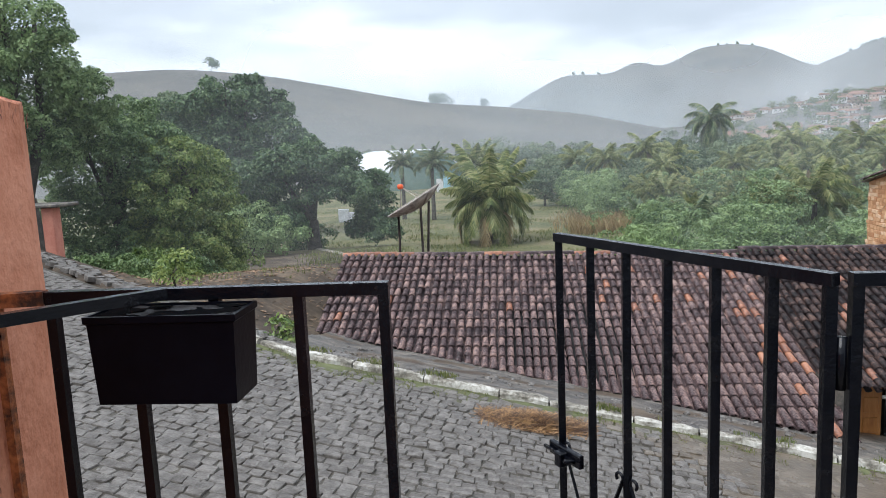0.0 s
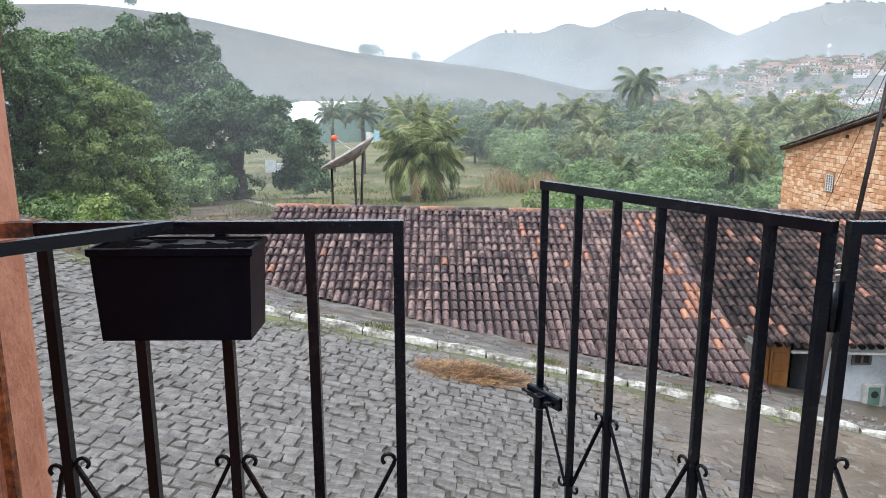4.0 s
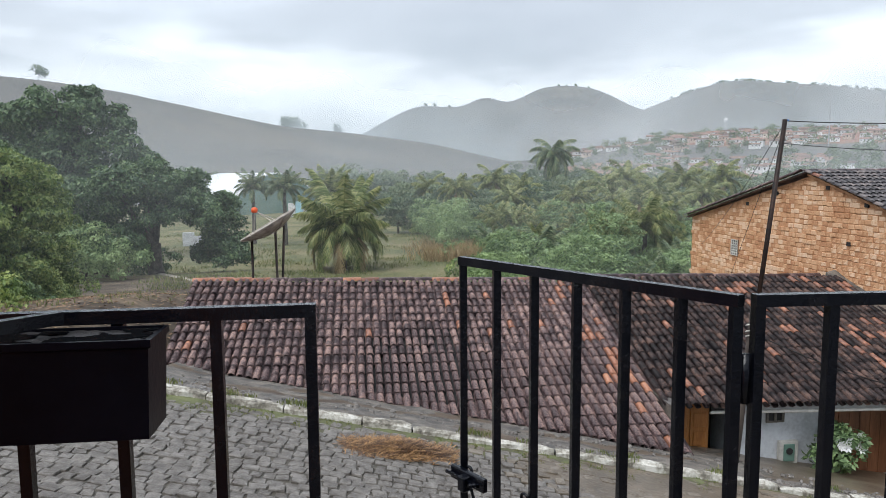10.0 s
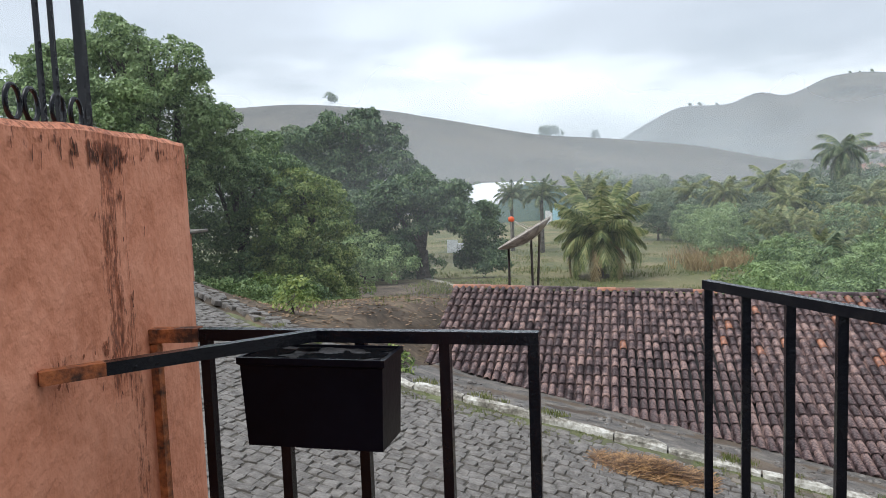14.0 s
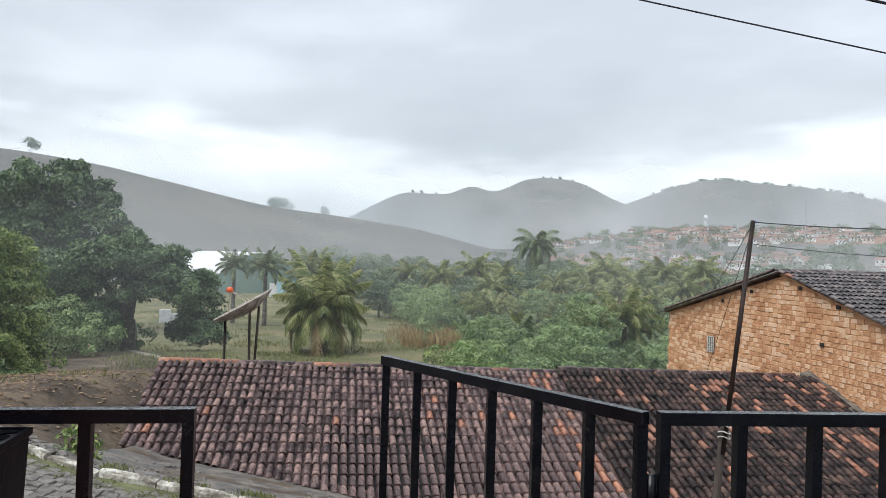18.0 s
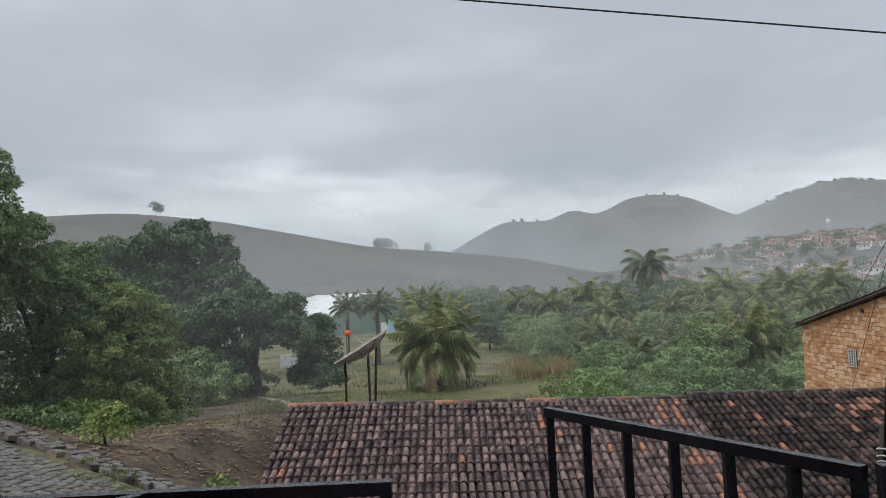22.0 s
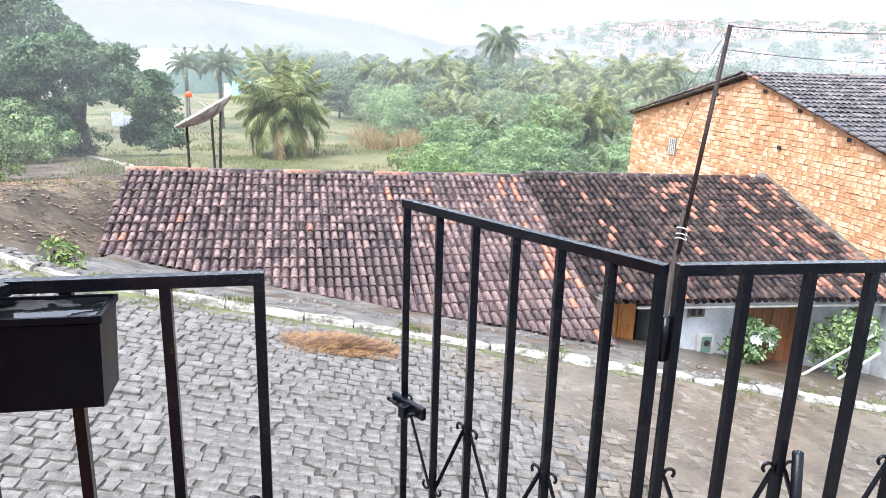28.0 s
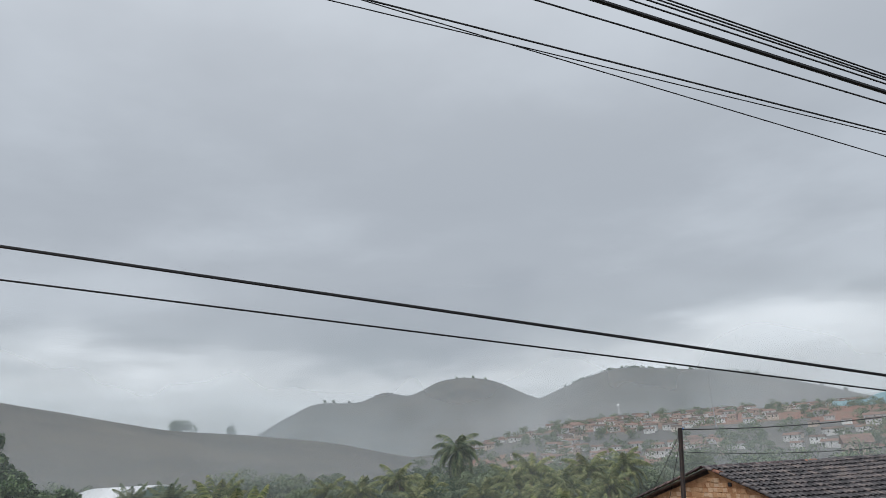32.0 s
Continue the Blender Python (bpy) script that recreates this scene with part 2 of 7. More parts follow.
M = {
    "iron": material("black_gloss_paint", [(0.0022, 0.0028, 0.005), (0.003, 0.0036, 0.0065), (0.008, 0.008, 0.010)], 0.22, 14, 120, 0.10, spec=0.26),
    "rust": material("rusty_paint", [(0.05, 0.020, 0.011), (0.20, 0.062, 0.022), (0.36, 0.110, 0.034), (0.50, 0.165, 0.052)], 0.75, 18, 90, 0.4),
    "box": material("wet_black_box", [(0.0016, 0.002, 0.0042), (0.003, 0.0036, 0.007)], 0.30, 10, 70, 0.06, spec=0.09),
    "soil": material("wet_soil", [(0.004, 0.004, 0.005), (0.012, 0.011, 0.012), (0.03, 0.028, 0.028)], 0.5, 20, 60, 0.8),
    "puddle": material("rain_water", [(0.004, 0.005, 0.006), (0.006, 0.007, 0.008)], 0.04, 10, 60, 0.03, spec=0.6),
    "salmon": material("salmon_plaster", [(0.50, 0.180, 0.092), (0.62, 0.243, 0.136), (0.69, 0.292, 0.174)], 0.8, 7.0, 45, 0.75),
    "stain": material("rust_stain", [(0.12, 0.032, 0.012), (0.24, 0.066, 0.024), (0.38, 0.115, 0.048)], 0.85, 25, 70, 0.3),
    "cobble": material("wet_granite_setts", [(0.070, 0.060, 0.051), (0.118, 0.105, 0.092), (0.185, 0.168, 0.150)], 0.44, 9, 48, 0.9, vary=0.11),
    "cobble_rest": material("wet_granite_setts_far", [(0.070, 0.060, 0.051), (0.118, 0.105, 0.092), (0.185, 0.168, 0.150)], 0.44, 9, 48, 0.9, vary=0.11, island=True),
    "cobble_mud": material("muddy_setts", [(0.074, 0.058, 0.041), (0.120, 0.096, 0.071), (0.170, 0.142, 0.110)], 0.4, 3, 24, 0.8, vary=0.25, island=True),
    "mud": material("wet_tan_mud", [(0.062, 0.045, 0.029), (0.105, 0.080, 0.054), (0.155, 0.120, 0.084)], 0.34, 1.6, 22, 0.7),
    "town_earth": material("far_red_earth", [(0.20, 0.092, 0.066), (0.255, 0.130, 0.092), (0.125, 0.125, 0.085)], 0.9, 0.03, 0.4, 0.0),
    "bed": material("dark_earth_joint", [(0.026, 0.022, 0.016), (0.050, 0.043, 0.032), (0.085, 0.074, 0.055)], 0.6, 5, 50, 0.9),
    "cement_pale": material("pale_trodden_earth", [(0.20, 0.18, 0.14), (0.30, 0.27, 0.22), (0.38, 0.35, 0.29)], 0.7, 2, 20, 0.5),
    "moss": material("kerb_moss", [(0.068, 0.060, 0.043), (0.082, 0.080, 0.042), (0.100, 0.112, 0.045), (0.14, 0.148, 0.066)], 0.85, 4, 70, 1.0),
    "kerb": material("whitewashed_kerb", [(0.085, 0.078, 0.062), (0.20, 0.18, 0.145), (0.40, 0.38, 0.33), (0.58, 0.56, 0.51)], 0.7, 5, 30, 0.9),
    "cement": material("worn_cement", [(0.040, 0.036, 0.032), (0.085, 0.077, 0.068), (0.14, 0.123, 0.103), (0.205, 0.178, 0.145)], 0.5, 3.2, 34, 1.6),
    "tile": material("weathered_roof_tile", [(0.034, 0.023, 0.024), (0.082, 0.056, 0.057), (0.148, 0.100, 0.096), (0.28, 0.185, 0.160)], 0.40, 5.0, 40, 0.5, vary=0.20, spec=0.22),
    "tile_rest": material("weathered_roof_tile_far", [(0.034, 0.023, 0.024), (0.082, 0.056, 0.057), (0.148, 0.100, 0.096), (0.28, 0.185, 0.160)], 0.40, 5.0, 40, 0.5, vary=0.20, island=True, spec=0.22),
    "tile_wet": material("blackened_roof_tile", [(0.010, 0.008, 0.009), (0.026, 0.019, 0.019), (0.052, 0.036, 0.034), (0.13, 0.080, 0.064)], 0.45, 5.0, 40, 0.5, vary=0.20, island=True, spec=0.16),
    "tile_dark": material("dark_roof_tile", [(0.026, 0.024, 0.027), (0.060, 0.054, 0.059), (0.110, 0.098, 0.101), (0.19, 0.155, 0.145)], 0.36, 4.0, 40, 0.4, vary=0.20, island=True, spec=0.35),
    "tile_new": material("new_orange_tile", [(0.16, 0.070, 0.048), (0.34, 0.140, 0.080), (0.46, 0.215, 0.125)], 0.45, 8, 60, 0.3, vary=0.25),
    "brick": material("clay_brick", [(0.45, 0.222, 0.110), (0.55, 0.303, 0.158), (0.615, 0.365, 0.205), (0.70, 0.485, 0.325)], 0.85, 3, 26, 0.9, vary=0.36),
    "brick_rest": material("clay_brick_far", [(0.45, 0.222, 0.110), (0.55, 0.303, 0.158), (0.615, 0.365, 0.205), (0.70, 0.485, 0.325)], 0.85, 1.0, 26, 0.9, vary=0.36, island=True),
    "mortar": material("earth_mortar", [(0.34, 0.165, 0.082), (0.47, 0.245, 0.122), (0.56, 0.32, 0.175)], 0.9, 4, 40, 0.6),
    "white": material("white_limewash", [(0.42, 0.435, 0.45), (0.55, 0.568, 0.59), (0.64, 0.66, 0.68)], 0.8, 2.2, 18, 0.25),
    "mint": material("mint_paint", [(0.22, 0.48, 0.39), (0.32, 0.60, 0.49), (0.66, 0.72, 0.70), (0.72, 0.76, 0.75)], 0.8, 2.8, 30, 0.3),
    # near-black in place of shade in recesses, holes and vents; also for dark fittings
    "dark": material("shade_and_dark_fittings", [(0.012, 0.012, 0.013), (0.03, 0.028, 0.027)], 0.8, 3, 20, 0.1),
    "wood": material("brown_wood_door", [(0.10, 0.035, 0.014), (0.17, 0.065, 0.028), (0.24, 0.10, 0.045)], 0.55, 4, 60, 0.3, stretch=(1, 1, 0.15)),
    "orange_wood": material("orange_varnished_wood", [(0.22, 0.075, 0.018), (0.38, 0.15, 0.035), (0.46, 0.20, 0.06)], 0.45, 4, 60, 0.3, stretch=(1, 1, 0.15)),
    "pole": material("grey_weathered_pole", [(0.018, 0.013, 0.010), (0.042, 0.031, 0.025), (0.085, 0.066, 0.054)], 0.8, 6, 60, 0.5, stretch=(1, 1, 0.1)),
    "mast": material("dark_rusted_tube", [(0.008, 0.006, 0.006), (0.018, 0.011, 0.009), (0.045, 0.022, 0.015)], 0.5, 10, 80, 0.2, spec=0.25),
    "steel": material("grey_steel_tube", [(0.30, 0.31, 0.32), (0.45, 0.46, 0.47)], 0.35, 8, 60, 0.1, metal=0.5),
    "pvc": material("dull_white_pipe", [(0.45, 0.44, 0.40), (0.62, 0.60, 0.55)], 0.5, 8, 60, 0.1),
    "mesh_dish": material("greyed_dish_metal", [(0.20, 0.18, 0.16), (0.38, 0.34, 0.30), (0.52, 0.47, 0.41)], 0.5, 4, 40, 0.1, metal=0.2),
    "red": material("red_orange_cap", [(0.62, 0.07, 0.02), (0.75, 0.13, 0.03)], 0.4, 8, 60, 0.05),
    "blue": material("blue_tie", [(0.02, 0.12, 0.42), (0.03, 0.18, 0.5)], 0.5, 8, 60, 0.05),
    "wire": material("black_cable", [(0.006, 0.006, 0.007), (0.012, 0.012, 0.014)], 0.5, 8, 60, 0.05),
    "straw": material("wet_straw", [(0.075, 0.036, 0.016), (0.185, 0.092, 0.036), (0.34, 0.195, 0.080)], 0.6, 8, 60, 0.2, vary=0.5, island=True),
    "weed": material("roadside_weed", [(0.09, 0.12, 0.035), (0.15, 0.18, 0.05), (0.25, 0.24, 0.10)], 0.6, 5, 40, 0.1, vary=0.3, island=True),
    "leaf_dark": material("dark_mango_leaf", [(0.046, 0.088, 0.038), (0.100, 0.165, 0.070), (0.185, 0.262, 0.115)], 0.40, 0.9, 10, 0.0, vary=0.40, island=True, spec=0.4, through_light=0.22, own=0.2),
    "leaf_mid": material("green_leaf", [(0.098, 0.156, 0.070), (0.190, 0.276, 0.114), (0.29, 0.385, 0.166)], 0.42, 0.9, 10, 0.0, vary=0.40, island=True, spec=0.35, through_light=0.25, own=0.2),
    "leaf_light": material("yellow_green_leaf", [(0.100, 0.155, 0.050), (0.200, 0.280, 0.082), (0.34, 0.395, 0.13)], 0.40, 0.9, 10, 0.0, vary=0.40, island=True, spec=0.4, through_light=0.28, own=0.2),
    "leaf_far": material("grey_green_leaf", [(0.068, 0.108, 0.062), (0.130, 0.182, 0.100), (0.22, 0.27, 0.155)], 0.5, 0.5, 8, 0.0, vary=0.4, island=True, spec=0.35, through_light=0.25, own=0.3),
    "frond": material("coconut_frond", [(0.085, 0.120, 0.038), (0.185, 0.225, 0.075), (0.36, 0.36, 0.15)], 0.45, 1.5, 14, 0.0, vary=0.36, island=True, spec=0.4, through_light=0.35),
    "frond_far": material("far_coconut_frond", [(0.060, 0.100, 0.050), (0.125, 0.175, 0.085), (0.25, 0.28, 0.14)], 0.5, 1.0, 14, 0.0, vary=0.36, island=True, spec=0.4, through_light=0.3),
    "frond_dry": material("dry_frond", [(0.26, 0.18, 0.085), (0.36, 0.27, 0.14), (0.46, 0.36, 0.20)], 0.7, 2, 14, 0.0, vary=0.3, island=True, through_light=0.35),
    "bark": material("grey_bark", [(0.035, 0.030, 0.026), (0.08, 0.068, 0.056), (0.14, 0.12, 0.10)], 0.85, 3, 30, 0.6),
    "petal": material("white_petal", [(0.72, 0.72, 0.70), (0.82, 0.82, 0.80)], 0.6, 8, 30, 0.0),
    # hill tones are greyed: part of the distance haze sits in this base colour
    "hill": material("haze_grey_pasture", [(0.090, 0.092, 0.090), (0.114, 0.113, 0.107), (0.142, 0.134, 0.120)], 0.9, 0.022, 0.30, 0.0),
    "town_wall": material("far_pale_wall", [(0.50, 0.50, 0.49), (0.72, 0.72, 0.71)], 0.8, 0.5, 4, 0.0, vary=0.5),
    "town_clay": material("far_clay_wall", [(0.38, 0.28, 0.22), (0.62, 0.54, 0.47)], 0.8, 0.5, 4, 0.0, vary=0.6),
    "town_roof": material("far_clay_roof", [(0.10, 0.070, 0.058), (0.25, 0.155, 0.122)], 0.8, 0.5, 4, 0.0, vary=0.6),
    "cyan": material("pale_cyan_wall", [(0.30, 0.52, 0.60), (0.38, 0.62, 0.70)], 0.8, 0.5, 4, 0.0),
    "gym_roof": material("white_sheet_roof", [(0.74, 0.76, 0.78), (0.84, 0.86, 0.88)], 0.4, 0.3, 4, 0.0),
    "gym_end": material("green_sheet_wall", [(0.10, 0.19, 0.15), (0.16, 0.26, 0.21)], 0.6, 0.3, 4, 0.0),
    "meter": material("yellowed_plastic", [(0.42, 0.36, 0.14), (0.55, 0.48, 0.22)], 0.5, 8, 40, 0.05),
    "peg": material("green_plastic", [(0.01, 0.16, 0.13), (0.02, 0.22, 0.18)], 0.4, 8, 60, 0.05),
    "mildew": material("black_mildew", [(0.075, 0.026, 0.014), (0.16, 0.052, 0.026), (0.30, 0.095, 0.045)], 0.9, 30, 90, 0.2),
    "litter": material("fallen_leaf", [(0.07, 0.042, 0.022), (0.15, 0.09, 0.05), (0.27, 0.18, 0.11)], 0.8, 8, 30, 0.0, vary=0.5, island=True),
    "pink": material("pink_plaster", [(0.45, 0.16, 0.11), (0.58, 0.25, 0.18)], 0.8, 3, 40, 0.3),
}


def rust_runs(m, bands):
    """Rust and mildew that water has carried down a wall: bands of (place along y, half width, lowest z, highest z, strength)."""
    n, l = m.node_tree.nodes, m.node_tree.links
    b = n["Principled BSDF"]
    old = b.inputs["Base Color"].links[0].from_socket
    tc, sep = n.new("ShaderNodeTexCoord"), n.new("ShaderNodeSeparateXYZ")
    l.new(tc.outputs["Object"], sep.inputs[0])

    def calc(op, x, y=None, z=None):
        q = n.new("ShaderNodeMath")
        q.operation = op
        for k, w in enumerate((x, y, z)):
            if w is None:
                continue
            if isinstance(w, (int, float)):
                q.inputs[k].default_value = w
            else:
                l.new(w, q.inputs[k])
        return q.outputs[0]

    def noisy(stretch, scale, detail):
        mp, t = n.new("ShaderNodeMapping"), n.new("ShaderNodeTexNoise")
        mp.inputs["Scale"].default_value = stretch
        l.new(tc.outputs["Object"], mp.inputs[0])
        l.new(mp.outputs[0], t.inputs[0])
        t.inputs["Scale"].default_value, t.inputs["Detail"].default_value, t.inputs["Roughness"].default_value = scale, detail, 0.7
        return t.outputs[0]

    def fade(v, a, c):
        q = n.new("ShaderNodeMapRange")
        q.interpolation_type = "SMOOTHSTEP"
        l.new(v, q.inputs[0])
        q.inputs[1].default_value, q.inputs[2].default_value = a, c
        return q.outputs[0]

    run_, blot = noisy((1, 1, 0.06), 130, 4), noisy((1, 1, 0.6), 75, 6)
    grain = calc("ADD", calc("MULTIPLY", run_, 0.5), calc("MULTIPLY", blot, 0.5))
    wander = calc("MULTIPLY_ADD", noisy((0.3, 0.3, 1), 3.2, 3), 0.06, -0.03)
    total = None
    for y, half, z0, z1, power in bands:
        off = calc("ABSOLUTE", calc("SUBTRACT", calc("ADD", sep.outputs[1], wander), y))
        near = calc("SUBTRACT", 1.0, fade(off, half * 0.25, half))
        tall = calc("MULTIPLY", fade(sep.outputs[2], z0 - 0.08, z0 + 0.08), calc("SUBTRACT", 1.0, fade(sep.outputs[2], z1 - 0.02, z1 + 0.03)))
        one = calc("MULTIPLY", calc("MULTIPLY", near, tall), power)
        total = one if total is None else calc("MAXIMUM", total, one)
    level = calc("ADD", grain, calc("MULTIPLY", total, 0.22))
    fac = calc("MULTIPLY", fade(level, 0.60, 0.72), calc("MINIMUM", calc("MULTIPLY", total, 2.0), 0.92))
    mix = n.new("ShaderNodeMixRGB")
    l.new(fac, mix.inputs[0])
    l.new(old, mix.inputs[1])
    ramp = n.new("ShaderNodeValToRGB")
    ramp.color_ramp.elements[0].position, ramp.color_ramp.elements[0].color = 0.40, (0.36, 0.100, 0.040, 1)
    ramp.color_ramp.elements[1].position, ramp.color_ramp.elements[1].color = 0.66, (0.12, 0.036, 0.018, 1)
    l.new(blot, ramp.inputs[0])
    l.new(ramp.outputs[0], mix.inputs[2])
    l.new(mix.outputs[0], b.inputs["Base Color"])


rust_runs(M["salmon"], [(1.035, 0.060, 0.98, 1.52, 0.85), (1.09, 0.050, 0.55, 1.16, 0.62), (0.84, 0.09, 1.02, 1.12, 0.55), (1.13, 0.05, -0.4, 0.6, 0.6), (0.9, 1.2, 1.475, 1.55, 0.9)])


# ---- mesh helpers ----
def link(name, me, mats, parent=None, label=""):
    ob = new(name, me)
    for m in mats if isinstance(mats, (list, tuple)) else [mats]:
        me.materials.append(m)
    if parent:
        ob.parent = parent
    if label:
        ob["label"] = label
    return ob


def part(name, bm, mat, parent=None, label="", smooth=False):
    """Links a bmesh as one mesh object, under a thing where one is given."""
    me = bpy.data.meshes.new(name)
    bm.normal_update()
    bm.to_mesh(me)
    bm.free()
    if smooth:
        me.shade_smooth()
    return link(name, me, mat, parent, label)


def pydata(name, verts, faces, mat, parent=None, label="", smooth=False):
    me = bpy.data.meshes.new(name)
    me.from_pydata(verts, [], faces)
    if smooth:
        me.shade_smooth()
    return link(name, me, mat, parent, label)


def thing(name, at, label, category, group="", kind=""):
    ob = new(name)
    ob.location = at
    ob.empty_display_size = 0.1
    return tagged(ob, label, category, group, kind)


def box(bm, lo, hi, m=None, bevel=0.0):
    """A box between two corners, turned by m, with softened edges."""
    lo, hi = Vector(lo), Vector(hi)
    r = bmesh.ops.create_cube(bm, size=1, matrix=Matrix.Translation((lo + hi) / 2) @ Matrix.Diagonal((*(hi - lo), 1)))
    if bevel:
        edges = list({e for v in r["verts"] for e in v.link_edges})
        made = bmesh.ops.bevel(bm, geom=edges, offset=bevel, segments=1, affect="EDGES")
        verts = list({v for f in made["faces"] for v in f.verts} | {v for v in r["verts"] if v.is_valid})
    else:
        verts = r["verts"]
    if m is not None:
        bmesh.ops.transform(bm, matrix=m, verts=verts)
    return bm


def tube(bm, pts, radii, sides=8, cap=True, square=False):
    """A round or square tube through the points."""
    pts = [Vector(p) for p in pts]
    radii = radii if isinstance(radii, (list, tuple)) else [radii] * len(pts)
    rings = []
    ref = None
    for k, p in enumerate(pts):
        d = (pts[min(k + 1, len(pts) - 1)] - pts[max(k - 1, 0)]).normalized()
        if ref is None:
            ref = Vector((0, 1, 0)) if abs(d.z) > 0.9 else Vector((0, 0, 1))
        a = (ref - d * ref.dot(d)).normalized()
        ref = a
        b = d.cross(a)
        n = 4 if square else sides
        off = math.pi / 4 if square else 0
        k2 = math.sqrt(2) if square else 1
        rings.append([bm.verts.new(p + (a * math.cos(off + 2 * math.pi * j / n) + b * math.sin(off + 2 * math.pi * j / n)) * radii[k] * k2) for j in range(n)])
    for r0, r1 in zip(rings, rings[1:]):
        n = len(r0)
        for j in range(n):
            bm.faces.new((r0[j], r0[(j + 1) % n], r1[(j + 1) % n], r1[j]))
    if cap:
        bm.faces.new(list(reversed(rings[0])))
        bm.faces.new(rings[-1])
    return bm


def bar(name, a, b, half, mat, parent, label="", square=True, sides=8):
    bm = bmesh.new()
    tube(bm, [a, b], half, sides, True, square)
    return part(name, bm, mat, parent, label, smooth=not square)


def smooth01(a, b, v):
    t = min(1.0, max(0.0, (v - a) / (b - a)))
    return t * t * (3 - 2 * t)


def polar(az, r):
    return r * math.sin(radians(az)), r * math.cos(radians(az))


# ---- lie of the land ----
def street_z(x):
    return -1.63 - 0.17 * (min(24.0, max(-16.0, x)) - 0.37)


def kerb_y(x):
    return 7.95 - 0.13 * x if x > -2.4 else 8.26 + (-2.4 - x) * 0.52


VALLEY = -4.6
YARD = [(8, -0.35), (12, -0.82), (18, -1.45), (25, -2.75), (34, -3.5), (42, -4.1), (52, -4.6)]


def beyond_z(x, y):
    """Height of the ground past the kerb."""
    d = max(0.0, y - kerb_y(x))
    k = smooth01(-5.5, -3.0, x)
    fall = 0.13 * d * (1 - k) + k * (0.24 * min(d, 3.4) + 0.12 * max(0.0, d - 3.4))
    z = street_z(x) + 0.085 - fall
    if k < 1:
        # the yard falls away evenly from the bend of the street, whatever the street's rise
        w = (1 - k) * smooth01(0.8, 3.4, d)
        z += w * (profile(YARD, math.hypot(x, y)) - z)
    return max(VALLEY - 0.02 * max(0.0, x), z) if d < 60 else VALLEY - 0.02 * max(0.0, min(x, 30))


def profile(rows, v):
    """A smooth curve through rows of (place, height)."""
    if v <= rows[0][0]:
        return rows[0][1]
    for k in range(len(rows) - 1):
        (a, p), (b, q) = rows[k], rows[k + 1]
        if v <= b:
            t, w = (v - a) / (b - a), b - a
            m0 = (q - rows[k - 1][1]) / (b - rows[k - 1][0]) * w if k else 0.0
            m1 = (rows[k + 2][1] - p) / (rows[k + 2][0] - a) * w if k + 2 < len(rows) else 0.0
            return (2 * t**3 - 3 * t * t + 1) * p + (t**3 - 2 * t * t + t) * m0 + (3 * t * t - 2 * t**3) * q + (t**3 - t * t) * m1
    return rows[-1][1]


PASTURE = [(-75, 2.0), (-50, 5.0), (-29, 6.2), (-24, 6.45), (-18, 5.9), (-14, 5.2), (-9.7, 4.35), (-5.2, 3.5), (0.5, 2.95), (6, 2.2), (12, 0.9), (18, 0.0)]
PEAKS = [(-20, 1.0), (-2, 2.2), (0.5, 3.05), (2.5, 4.1), (4.8, 5.05), (8.2, 5.05), (10.2, 5.7), (12.2, 5.4), (15, 6.42), (18.6, 6.2), (22.3, 4.6), (28, 3.4), (40, 2.5)]
TOWNHILL = [(14, 0.5), (18, 2.6), (22.6, 4.6), (25.8, 5.7), (28.5, 6.35), (32, 6.1), (36.4, 5.5), (38.9, 4.95), (42.7, 3.85), (47, 2.6), (55, 2.1), (70, 1.6), (95, 1.0)]
TOWNRISE = [(4, -0.9), (10, 0.2), (16, 1.0), (20, 1.9), (28, 2.6), (36, 2.7), (44, 2.6), (60, 2.2), (80, 1.5)]


def land_z(x, y):
    r, az = math.hypot(x, y), math.degrees(math.atan2(x, y))
    if r < 42:
        return beyond_z(x, y) - (0.14 if y < 13.5 and x > -4.4 else 0.02) if y > kerb_y(x) else street_z(x) - 0.16
    z = VALLEY - 0.02 * max(0.0, min(x, 30))
    if abs(az) < 110:
        for rows, foot, top in ((PASTURE, 150, 420), (PEAKS, 420, 1000), (TOWNHILL, 330, 760), (TOWNRISE, 150, 420)):
            h = 1.4 + top * math.tan(radians(profile(rows, az)))
            if rows is PASTURE and az > 0:
                foot2 = min(foot + az * 8, 395)
            else:
                foot2 = foot
            z = max(z, VALLEY + (h - VALLEY) * smooth01(foot2, top, r) - 0.10 * max(0.0, r - top))
    wob = noise.noise(Vector((x * 0.02, y * 0.02, 0.3))) * min(1.0, (r - 42) / 200) * 0.8
    return z + wob


